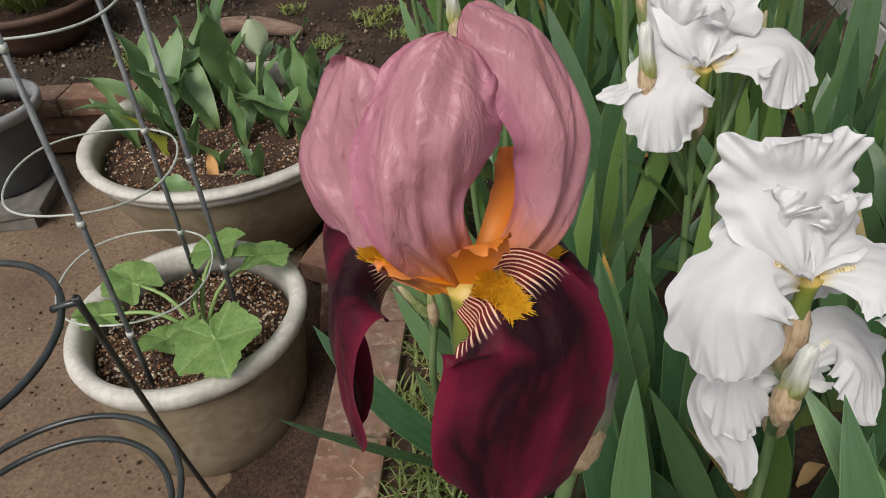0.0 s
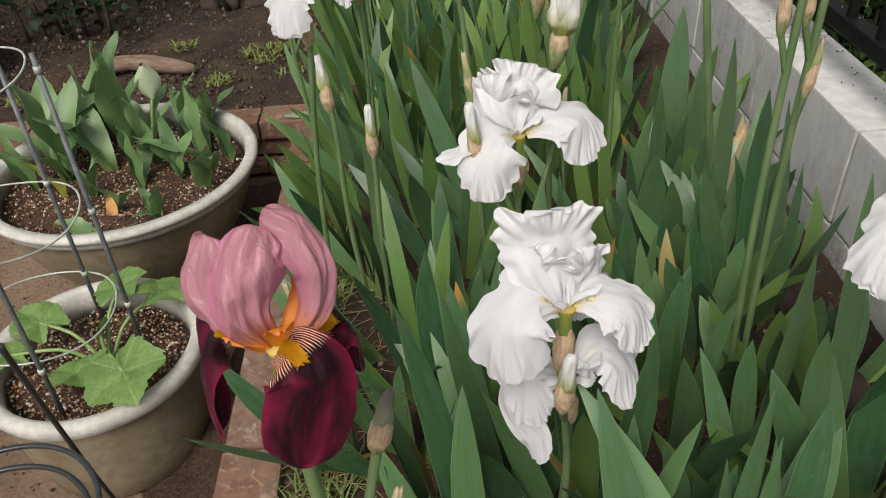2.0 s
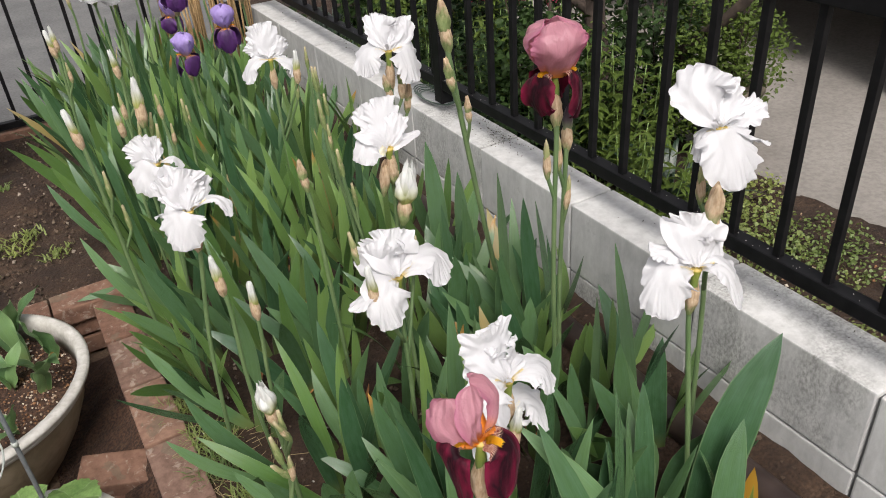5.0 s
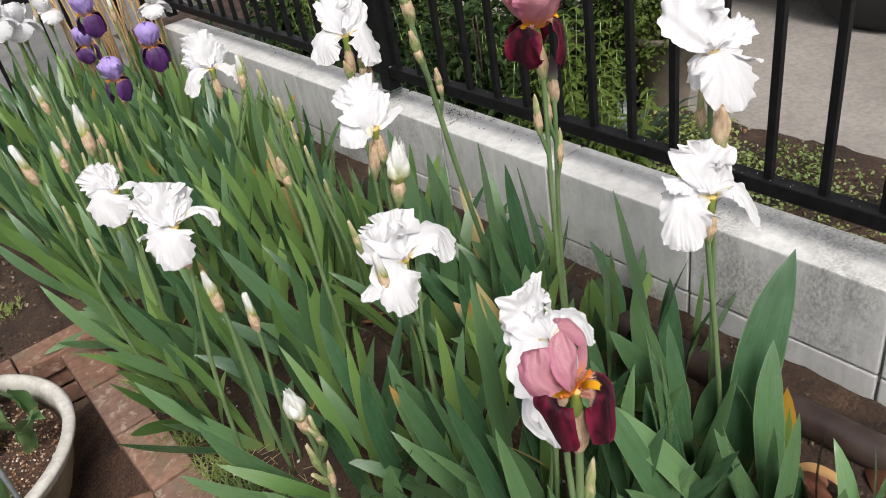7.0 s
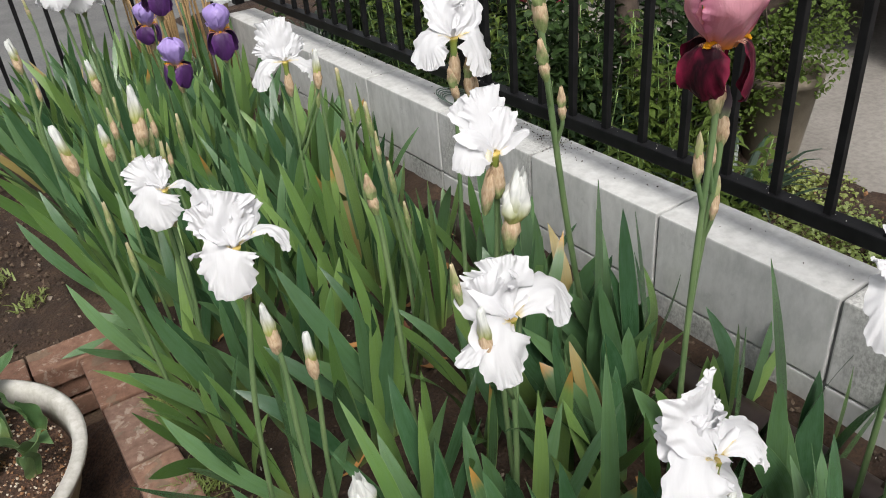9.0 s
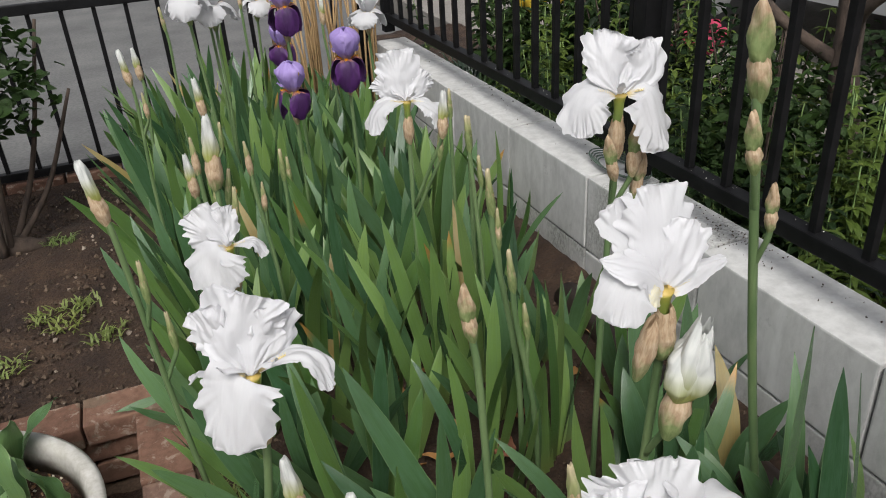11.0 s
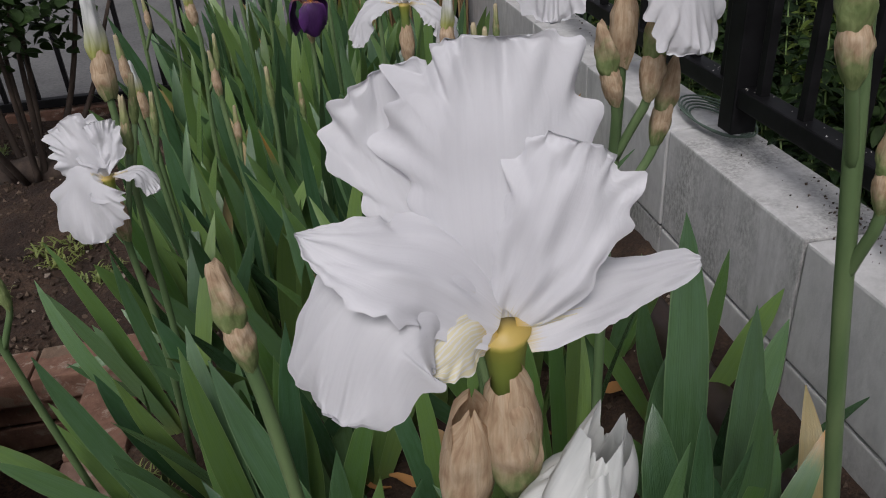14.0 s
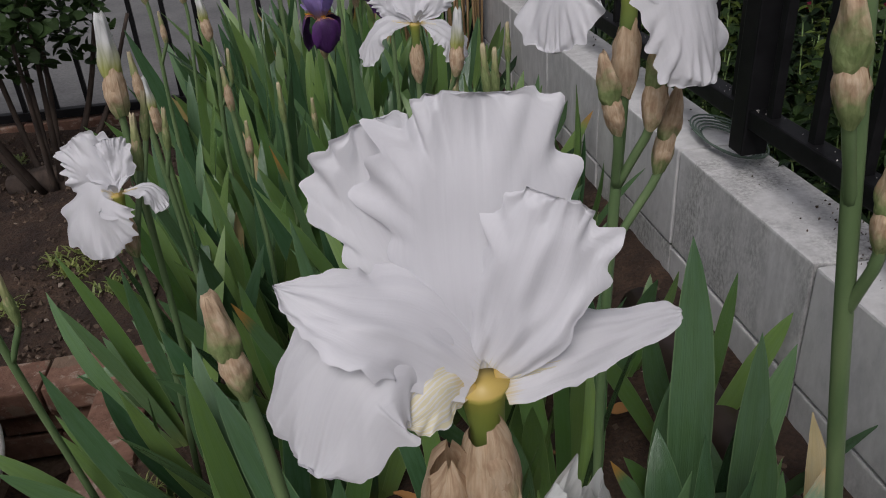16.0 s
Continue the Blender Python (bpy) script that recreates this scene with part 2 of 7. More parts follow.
def leaf_material(name, dark, light, edge, tip=0.05, rough=0.42, streaks=34, translucent=0.24, spec=0.8):
    def col(nt):
        u, v = uv_split(nt)
        r = obj_random(nt)
        base = mixc(nt, r, dark, light)
        st = noise_node(nt, 1.0, 3, stretched(nt, coord(nt, "UV"), (1.6, streaks, 1)))
        base = mixc(nt, 0.65, base, ramp(nt, st, [(0.32, (0.76, 0.79, 0.77)), (0.62, (1.1, 1.08, 1.08))]), "MULTIPLY")
        bloom = ramp(nt, noise_node(nt, 2.2, 4, stretched(nt, coord(nt, "UV"), (4, 1.5, 1))), [(0.4, (0, 0, 0)), (0.7, (1, 1, 1))])
        base = mixc(nt, calc(nt, "MULTIPLY", bloom, 0.16 if spec > 0.5 else 0.0), base, (0.15, 0.26, 0.20))
        base = mixc(nt, ramp(nt, u, [(0.02, (0.55,) * 3), (0.22, (0,) * 3)]), base, (0.22, 0.25, 0.07))
        d = calc(nt, "ABSOLUTE", calc(nt, "SUBTRACT", v, 0.5))
        base = mixc(nt, ramp(nt, d, [(0.465, (0,) * 3), (0.495, (0.38,) * 3)]), base, edge)
        if tip:
            dry = calc(nt, "MULTIPLY", calc(nt, "GREATER_THAN", r, 1 - tip), ramp(nt, calc(nt, "ADD", u, calc(nt, "MULTIPLY", st, 0.1)), [(0.9, (0,) * 3), (0.99, (1,) * 3)]))
            base = mixc(nt, dry, base, (0.42, 0.24, 0.06))
        return base
    return material(name, col, rough, bump=lambda nt: noise_node(nt, 1.0, 2, stretched(nt, coord(nt, "UV"), (1.2, 44, 1))), strength=0.3, dist=0.003, translucent=translucent, spec=spec)


M_LEAF = leaf_material("iris_leaf", (0.036, 0.098, 0.038), (0.122, 0.228, 0.088), (0.28, 0.38, 0.19), 0.022, 0.27, 26, 0.18)
# yellow-green copy of the leaf, with light from above put into its colour
M_LEAF_TOPLIT = leaf_material("toplit_iris_leaf", (0.085, 0.185, 0.04), (0.215, 0.345, 0.09), (0.42, 0.50, 0.25), 0.022, 0.3, 26, 0.26)
M_LEAF_OLD = leaf_material("withering_iris_leaf", (0.30, 0.22, 0.06), (0.38, 0.30, 0.11), (0.4, 0.3, 0.14), 0)
def tipped_colour(nt):
    u, v = uv_split(nt)
    k = calc(nt, "ADD", calc(nt, "ADD", u, calc(nt, "MULTIPLY", calc(nt, "ABSOLUTE", calc(nt, "SUBTRACT", v, 0.4)), 0.45)), calc(nt, "MULTIPLY", noise_node(nt, 1.0, 3, stretched(nt, coord(nt, "UV"), (3, 9, 1))), 0.25))
    return ramp(nt, k, [(0.6, (0.08, 0.16, 0.045)), (0.95, (0.16, 0.22, 0.05)), (1.12, (0.40, 0.32, 0.05)), (1.3, (0.44, 0.24, 0.03))])


M_LEAF_TIPPED = material("yellow_tipped_leaf", tipped_colour, 0.4, translucent=0.2)
M_TULIP = leaf_material("tulip_leaf", (0.07, 0.155, 0.048), (0.165, 0.28, 0.10), (0.50, 0.52, 0.34), 0.02, 0.45, 22, 0.2)
M_SHRUB = leaf_material("shrub_leaf", (0.009, 0.022, 0.007), (0.033, 0.064, 0.016), (0.05, 0.08, 0.025), 0, 0.5, 8, 0.2, 0.2)
M_SHRUB_LIGHT = leaf_material("light_green_leaf", (0.045, 0.082, 0.014), (0.118, 0.165, 0.032), (0.15, 0.2, 0.07), 0, 0.5, 8, 0.25, 0.2)
M_DARKSTRAP = leaf_material("dark_strap_leaf", (0.012, 0.028, 0.014), (0.035, 0.065, 0.03), (0.06, 0.09, 0.05), 0, 0.35, 20, 0.1)
M_GRASS = leaf_material("grass_blade", (0.10, 0.16, 0.025), (0.25, 0.29, 0.06), (0.2, 0.24, 0.1), 0, 0.5, 6, 0.25)
M_STRAW = material("dry_straw", (0.36, 0.28, 0.15), 0.8)


def squash_colour(nt):
    v = coord(nt)
    base = ramp(nt, noise_node(nt, 22, 5, v), [(0.3, (0.10, 0.20, 0.045)), (0.7, (0.19, 0.31, 0.09))])
    u, w = uv_split(nt)
    vein = ramp(nt, w, [(0.0, (1,) * 3), (0.12, (0,) * 3)])
    base = mixc(nt, calc(nt, "MULTIPLY", vein, 0.6), base, (0.30, 0.40, 0.18))
    return mixc(nt, 0.5, base, ramp(nt, noise_node(nt, 180, 3, v), [(0.35, (0.7, 0.7, 0.7)), (0.6, (1.1, 1.1, 1.1))]), "MULTIPLY")


M_SQUASH = material("hairy_squash_leaf", squash_colour, 0.65, bump=grit(140), strength=0.4, dist=0.003, translucent=0.25)
M_STALK = material("squash_stalk", (0.20, 0.30, 0.10), 0.5)
M_STEM = material("iris_stem", lambda nt: ramp(nt, noise_node(nt, 14, 4, stretched(nt, coord(nt), (3, 3, 0.5))), [(0.3, (0.085, 0.15, 0.06)), (0.7, (0.16, 0.23, 0.10))]), 0.42, bump=grit(60), strength=0.05, dist=0.002)


def spathe_colour(shift):
    def col(nt):
        u, v = uv_split(nt)
        uv = coord(nt, "UV")
        st = noise_node(nt, 1.0, 4, stretched(nt, uv, (5, 9, 1)), 0.35)
        vein = noise_node(nt, 1.0, 2, stretched(nt, uv, (1.5, 24, 1)), 0.2)
        tan = ramp(nt, st, [(0.3, (0.40, 0.26, 0.16)), (0.5, (0.54, 0.40, 0.26)), (0.72, (0.64, 0.52, 0.37))])
        green = ramp(nt, st, [(0.3, (0.15, 0.21, 0.07)), (0.7, (0.28, 0.34, 0.14))])
        k = calc(nt, "ADD", calc(nt, "ADD", u, shift), calc(nt, "MULTIPLY", calc(nt, "SUBTRACT", obj_random(nt), 0.5), 0.6))
        patch = noise_node(nt, 1.0, 4, stretched(nt, uv, (3.2, 3.5, 1)), 0.5)
        k = calc(nt, "ADD", k, calc(nt, "MULTIPLY", calc(nt, "SUBTRACT", patch, 0.5), 1.1))
        c = mixc(nt, ramp(nt, k, [(0.05, (0,) * 3), (0.45, (1,) * 3)]), green, tan)
        return mixc(nt, 0.4, c, ramp(nt, vein, [(0.35, (0.72, 0.68, 0.62)), (0.6, (1.1, 1.1, 1.1))]), "MULTIPLY")
    return col


def crumple(nt):
    return noise_node(nt, 1.0, 4, stretched(nt, coord(nt, "UV"), (4, 8, 1)), 0.3)


M_SPATHE_GREEN = material("green_spathe", spathe_colour(-0.55), 0.6, bump=crumple, strength=0.4, dist=0.004, translucent=0.2)
M_SPATHE_MIXED = material("tan_green_spathe", spathe_colour(-0.2), 0.62, bump=crumple, strength=0.5, dist=0.004, translucent=0.2)
M_SPATHE = material("papery_spathe", spathe_colour(0.1), 0.7, bump=crumple, strength=0.28, dist=0.004, translucent=0.22)


def bud_colour(nt):
    u, v = uv_split(nt)
    st = noise_node(nt, 1.0, 3, stretched(nt, coord(nt, "UV"), (1.5, 14, 1)), 0.8)
    white = ramp(nt, st, [(0.3, (0.50, 0.52, 0.50)), (0.6, (0.70, 0.71, 0.68))])
    green = ramp(nt, st, [(0.3, (0.30, 0.32, 0.07)), (0.7, (0.42, 0.44, 0.15))])
    return mixc(nt, ramp(nt, calc(nt, "ADD", u, calc(nt, "MULTIPLY", st, 0.15)), [(0.30, (0,) * 3), (0.75, (1,) * 3)]), green, white)


M_BUD = material("white_furled_bud", bud_colour, 0.5, bump=lambda nt: noise_node(nt, 1.0, 3, stretched(nt, coord(nt, "UV"), (2, 7, 1)), 0.4), strength=0.3, dist=0.003, translucent=0.2)
M_DARKBUD = material("dark_furled_bud", lambda nt: ramp(nt, uv_split(nt)[0], [(0.15, (0.16, 0.2, 0.09)), (0.5, (0.07, 0.05, 0.06)), (1.0, (0.035, 0.012, 0.03))]), 0.5)
M_GREYBUD = material("grey_green_bud", lambda nt: ramp(nt, uv_split(nt)[0], [(0.1, (0.20, 0.24, 0.12)), (0.6, (0.20, 0.21, 0.15)), (1.0, (0.13, 0.10, 0.11))]), 0.55,
                     bump=lambda nt: noise_node(nt, 1.0, 3, stretched(nt, coord(nt, "UV"), (2, 12, 1)), 0.4), strength=0.4, dist=0.003)
M_GREENBUD = material("green_bud", lambda nt: ramp(nt, uv_split(nt)[0], [(0.0, (0.16, 0.22, 0.07)), (0.55, (0.34, 0.36, 0.16)), (1.0, (0.5, 0.42, 0.27))]), 0.55,
                      bump=lambda nt: noise_node(nt, 1.0, 3, stretched(nt, coord(nt, "UV"), (2, 20, 1)), 0.4), strength=0.4, dist=0.003, translucent=0.12)


def petal_relief(scale):
    def f(nt):
        fan = noise_node(nt, 1.0, 4, stretched(nt, coord(nt, "UV"), (2.6, scale * 0.6, 1)), 0.5)
        return calc(nt, "ADD", calc(nt, "MULTIPLY", fan, 0.45), calc(nt, "MULTIPLY", noise_node(nt, 62, 5, coord(nt), 0.6), 1.1))
    return f


def crepe(nt):
    v = stretched(nt, coord(nt), (1.0, 1.0, 0.45))
    return calc(nt, "ADD", calc(nt, "MULTIPLY", noise_node(nt, 95, 3, v, 1.2), 0.8), calc(nt, "MULTIPLY", noise_node(nt, 260, 3, v, 0.8), 0.25))


def white_petal(base_colour, reach):
    def col(nt):
        u, v = uv_split(nt)
        fan = noise_node(nt, 1.0, 3, stretched(nt, coord(nt, "UV"), (1.2, 36, 1)), 0.2)
        w = ramp(nt, fan, [(0.3, (0.665, 0.665, 0.685)), (0.6, (0.685, 0.685, 0.705))])
        d = calc(nt, "ABSOLUTE", calc(nt, "SUBTRACT", v, 0.5))
        k = calc(nt, "ADD", calc(nt, "ADD", u, calc(nt, "MULTIPLY", fan, 0.22)), calc(nt, "MULTIPLY", d, 0.2))
        return mixc(nt, ramp(nt, k, [(reach * 0.5, (0.95,) * 3), (reach, (0,) * 3)]), w, base_colour)
    return col


M_WHITE = material("white_petal", white_petal((0.62, 0.57, 0.34), 0.15), 0.5, bump=petal_relief(34), strength=0.14, dist=0.004, translucent=0.28)
M_WHITE_FALL = material("white_fall", white_petal((0.66, 0.50, 0.14), 0.26), 0.5, bump=petal_relief(40), strength=0.15, dist=0.004, translucent=0.34)
def haft_colour(nt):
    u, v = uv_split(nt)
    wob = noise_node(nt, 1.0, 3, stretched(nt, coord(nt, "UV"), (3, 6, 1)))
    lines = ramp(nt, calc(nt, "SINE", calc(nt, "MULTIPLY", calc(nt, "ADD", v, calc(nt, "MULTIPLY", wob, 0.16)), 95.0)), [(0.1, (0,) * 3), (0.6, (1,) * 3)])
    c = mixc(nt, lines, (0.68, 0.63, 0.42), (0.69, 0.685, 0.65))
    return mixc(nt, ramp(nt, u, [(0.0, (0,) * 3), (0.35, (1,) * 3)]), (0.62, 0.42, 0.09), c)


M_HAFT = material("yellow_veined_haft", haft_colour, 0.5, translucent=0.25)
M_WHITE_BEARD = material("pale_yellow_beard", lambda nt: ramp(nt, uv_split(nt)[0], [(0.0, (0.78, 0.62, 0.22)), (1.0, (0.85, 0.82, 0.7))]), 0.7)


def two_tone(base, mid, edge, b0, b1):
    def col(nt):
        u, v = uv_split(nt)
        fan = noise_node(nt, 1.0, 4, stretched(nt, coord(nt, "UV"), (1.4, 30, 1)), 0.3)
        m = mixc(nt, 0.45, mid, ramp(nt, fan, [(0.3, (0.88, 0.84, 0.86)), (0.65, (1.1, 1.1, 1.1))]), "MULTIPLY")
        d = calc(nt, "ABSOLUTE", calc(nt, "SUBTRACT", v, 0.5))
        m = mixc(nt, ramp(nt, d, [(0.28, (0,) * 3), (0.5, (0.8,) * 3)]), m, edge)
        return mixc(nt, ramp(nt, calc(nt, "ADD", u, calc(nt, "MULTIPLY", fan, 0.16)), [(b0, (1,) * 3), (b1, (0,) * 3)]), m, base)
    return col


def veined_fall(dark, mid, ground, vein, deep=0.3):
    def col(nt):
        u, v = uv_split(nt)
        wob = noise_node(nt, 1.0, 3, stretched(nt, coord(nt, "UV"), (3, 6, 1)))
        body = mixc(nt, ramp(nt, noise_node(nt, 1.0, 4, stretched(nt, coord(nt, "UV"), (2.4, 2.2, 1)), 0.6), [(0.4, (0,) * 3), (0.76, (1,) * 3)]), dark, mid)
        d = calc(nt, "ABSOLUTE", calc(nt, "SUBTRACT", v, 0.5))
        body = mixc(nt, ramp(nt, d, [(0.38, (0,) * 3), (0.5, (0.7,) * 3)]), body, mid)
        lines = calc(nt, "SINE", calc(nt, "MULTIPLY", calc(nt, "ADD", v, calc(nt, "MULTIPLY", wob, 0.07)), 140.0))
        lines = ramp(nt, lines, [(0.45, (0,) * 3), (0.62, (1,) * 3)])
        haft = mixc(nt, lines, vein, ground)
        k = calc(nt, "ADD", calc(nt, "ADD", u, calc(nt, "MULTIPLY", lines, -0.05)), calc(nt, "MULTIPLY", wob, 0.08))
        return mixc(nt, ramp(nt, k, [(deep, (1,) * 3), (deep + 0.05, (0,) * 3)]), body, haft)
    return col


M_ROSE = material("rose_pink_standard", two_tone((0.74, 0.26, 0.03), (0.53, 0.25, 0.30), (0.45, 0.14, 0.24), 0.10, 0.38), 0.36, bump=crepe, strength=0.75, dist=0.004, translucent=0.38)
M_MAROON = material("velvet_maroon_fall", veined_fall((0.012, 0.001, 0.004), (0.15, 0.007, 0.03), (0.62, 0.42, 0.30), (0.12, 0.012, 0.012)), 0.6, bump=petal_relief(24), strength=0.3, dist=0.004, sheen=0.03, translucent=0.08, spec=0.12)
M_ORANGE = material("orange_style_arm", two_tone((0.80, 0.27, 0.01), (0.72, 0.22, 0.025), (0.62, 0.22, 0.06), 0.1, 0.6), 0.5, translucent=0.3)
M_ORANGE_BEARD = material("golden_beard", lambda nt: ramp(nt, uv_split(nt)[0], [(0.0, (1.0, 0.46, 0.006)), (0.4, (1.0, 0.56, 0.02)), (1.0, (1.0, 0.66, 0.05))]), 0.6, translucent=0.45)
M_LILAC = material("lilac_standard", two_tone((0.50, 0.33, 0.20), (0.40, 0.30, 0.64), (0.44, 0.34, 0.66), 0.12, 0.4), 0.5, bump=petal_relief(22), strength=0.4, dist=0.005, translucent=0.3)
M_PURPLE = material("dark_purple_fall", veined_fall((0.035, 0.006, 0.06), (0.085, 0.018, 0.14), (0.5, 0.26, 0.10), (0.14, 0.03, 0.06), 0.36), 0.6, bump=petal_relief(20), strength=0.3, dist=0.004, translucent=0.05)
M_TUBE = material("green_perianth_tube", lambda nt: ramp(nt, uv_split(nt)[0], [(0.0, (0.10, 0.17, 0.05)), (0.6, (0.22, 0.27, 0.05)), (0.85, (0.34, 0.33, 0.06)), (1.0, (0.52, 0.38, 0.10))]), 0.45, translucent=0.1)
M_REDFLOWER = material("pink_petals", (0.55, 0.06, 0.13), 0.6, translucent=0.2)
M_YELLOWFLOWER = material("yellow_petals", (0.7, 0.5, 0.05), 0.6, translucent=0.2)
M_TYRE = material("black_rubber", (0.012, 0.012, 0.012), 0.7, bump=grit(80), strength=0.2, dist=0.004)
M_HUB = material("silver_wheel_trim", (0.5, 0.51, 0.52), 0.3, 0.8)
M_CARPAINT = material("silver_car_paint", (0.45, 0.46, 0.47), 0.25, 0.3)
M_GLASS = material("dark_car_glass", (0.015, 0.018, 0.02), 0.08)
M_HOSE = material("green_twine", (0.09, 0.13, 0.10), 0.6)
M_DRYLEAF = material("dry_brown_leaf", lambda nt: ramp(nt, obj_random(nt), [(0, (0.22, 0.10, 0.04)), (0.6, (0.42, 0.20, 0.06)), (1, (0.5, 0.33, 0.16))]), 0.8)

# ---- mesh builders ----
class Geo:
    """Vertices, faces and texture coordinates that grow into one mesh."""
    def __init__(self):
        self.v, self.f, self.uv = [], [], []

    def add(self, pts, faces, uvs=None):
        n = len(self.v)
        self.v += [tuple(p) for p in pts]
        self.uv += list(uvs) if uvs is not None else [(0.5, 0.5)] * len(pts)
        self.f += [tuple(n + i for i in f) for f in faces]

    def grid(self, pts, nu, nv, uvs=None, close=False):
        faces = []
        for i in range(nu - 1):
            for j in range(nv if close else nv - 1):
                k = (j + 1) % nv
                faces.append((i * nv + j, i * nv + k, (i + 1) * nv + k, (i + 1) * nv + j))
        self.add(pts, faces, uvs)

    def tube(self, path, radii, sides=8, cap=True):
        path = [Vector(p) for p in path]
        pts, uvs, n = [], [], len(path)
        side = None
        for i, p in enumerate(path):
            d = (path[min(i + 1, n - 1)] - path[max(i - 1, 0)]).normalized()
            if side is None:
                side = d.orthogonal().normalized()
            side = (side - d * side.dot(d)).normalized()
            up = d.cross(side)
            r = radii[i] if isinstance(radii, (list, tuple)) else radii
            for j in range(sides):
                a = 2 * math.pi * j / sides
                pts.append(p + (side * math.cos(a) + up * math.sin(a)) * r)
                uvs.append((i / max(1, n - 1), j / sides))
        base = len(self.v)
        self.grid(pts, n, sides, uvs, True)
        if cap:
            self.f.append(tuple(base + j for j in reversed(range(sides))))
            self.f.append(tuple(base + (n - 1) * sides + j for j in range(sides)))

    def lathe(self, profile, sides=64, wobble=0.0, seed=0):
        pts, uvs = [], []
        for i, (r, z) in enumerate(profile):
            for j in range(sides):
                a = 2 * math.pi * j / sides
                rr = r * (1 + wobble * noise.noise((math.cos(a) * 1.5 + seed, math.sin(a) * 1.5, z * 4)))
                pts.append((rr * math.cos(a), rr * math.sin(a), z))
                uvs.append((i / (len(profile) - 1), j / sides))
        self.grid(pts, len(profile), sides, uvs, True)

    def box(self, lo, hi, bevel=0.0, rot=None):
        bm = bmesh.new()
        bmesh.ops.create_cube(bm, size=1)
        for v in bm.verts:
            v.co = Vector([lo[k] + (v.co[k] + 0.5) * (hi[k] - lo[k]) for k in range(3)])
        if bevel:
            bmesh.ops.bevel(bm, geom=bm.edges[:], offset=bevel, segments=2, affect="EDGES", profile=0.6)
        bm.verts.index_update()
        self.add([v.co for v in bm.verts], [[v.index for v in f.verts] for f in bm.faces])
        bm.free()

    def mesh(self, name, mat, smooth=True):
        me = bpy.data.meshes.new(name)
        me.from_pydata(self.v, [], self.f)
        layer = me.uv_layers.new(name="UVMap")
        uv = np.array(self.uv, dtype=np.float32)
        idx = np.zeros(len(me.loops), dtype=np.int32)
        me.loops.foreach_get("vertex_index", idx)
        layer.data.foreach_set("uv", uv[idx].ravel())
        if smooth:
            me.polygons.foreach_set("use_smooth", [True] * len(me.polygons))
        me.materials.append(mat)
        me.update()
        return me


def put(name, mesh, parent=None, m=None, label=""):
    ob = new(name, mesh)
    if parent is not None:
        ob.parent = parent
    if m is not None:
        ob.matrix_basis = m
    if label:
        ob["label"] = label
    return ob


def empty(name, m, label, category, group="", kind=""):
    ob = new(name)
    ob.empty_display_size = 0.02
    ob.matrix_basis = m
    return tagged(ob, label, category, group, kind)


def curve(points, n):
    """n points on a smooth curve through the points."""
    p = [np.array(q, float) for q in points]
    p = [2 * p[0] - p[1]] + p + [2 * p[-1] - p[-2]]
    out = []
    for i in range(n):
        s = i / (n - 1) * (len(p) - 3)
        k = min(int(s), len(p) - 4)
        t = s - k
        a, b, c, d = p[k:k + 4]
        out.append(0.5 * (2 * b + (c - a) * t + (2 * a - 5 * b + 4 * c - d) * t * t + (3 * b - a - 3 * c + d) * t ** 3))
    return out


def lerp_list(xs, ys, x):
    return float(np.interp(x, xs, ys))


rng = random.Random(7)


def ground_z(x, y):
    """Height of the raised bed: from the brick edging up towards the wall."""
    s = min(1, max(0, (x + 1.0) / 1.0))
    return -0.02 + 0.09 * s ** 1.5 + 0.04 * max(0, min(1, (x + 0.24) / 0.22)) ** 1.2


# ---- structure: ground, path, bed, street ----
BRICK_X, BRICK_Y, PATH_Z = -1.07, 0.47, -0.19


def ground_sheet(name, x0, x1, y0, y1, step, zf, mat, label, category, rough, thick=0.0):
    g = Geo()
    nx, ny = int((x1 - x0) / step) + 1, int((y1 - y0) / step) + 1
    pts = []
    for i in range(nx):
        for j in range(ny):
            x, y = x0 + (x1 - x0) * i / (nx - 1), y0 + (y1 - y0) * j / (ny - 1)
            n = noise.noise((x * 6, y * 6, 1)) * 0.5 + noise.noise((x * 22, y * 22, 4)) * 0.35 + noise.noise((x * 60, y * 60, 9)) * 0.25
            pts.append((x, y, zf(x, y) + rough * n))
    g.grid(pts, nx, ny)
    ob = put(name, g.mesh(name, mat))
    return tagged(ob, label, category, "", "structure")


g = Geo()
g.add([(-300, -300, -0.24), (300, -300, -0.24), (300, 300, -0.24), (-300, 300, -0.24)], [(0, 1, 2, 3)])
tagged(put("ground", g.mesh("ground", M_ROAD, False)), "grey concrete and earth ground reaching far away", "ground", "", "structure")
ground_sheet("path", -3.6, BRICK_X + 0.06, -2.6, BRICK_Y + 0.06, 0.022, lambda x, y: PATH_Z, M_PATH, "bare trodden brown earth path beside the raised bed", "path", 0.009)
ground_sheet("bed_soil", BRICK_X + 0.05, 0.0, -2.4, 2.06, 0.016, ground_z, M_SOIL, "dark crumbly garden soil of the iris bed", "soil", 0.016)
ground_sheet("garden_soil", -4.0, BRICK_X + 0.05, BRICK_Y + 0.05, 2.06, 0.022, lambda x, y: -0.02 + 0.02 * noise.noise((x * 2, y * 2, 7)), M_SOIL, "bare brown garden soil with clods and sparse weeds", "soil", 0.022)
ground_sheet("side_garden_soil", 0.13, 0.95, -2.4, 3.4, 0.03, lambda x, y: 0.06, M_SOIL, "dark soil of the neighbouring garden behind the railings", "soil", 0.03)
g = Geo()
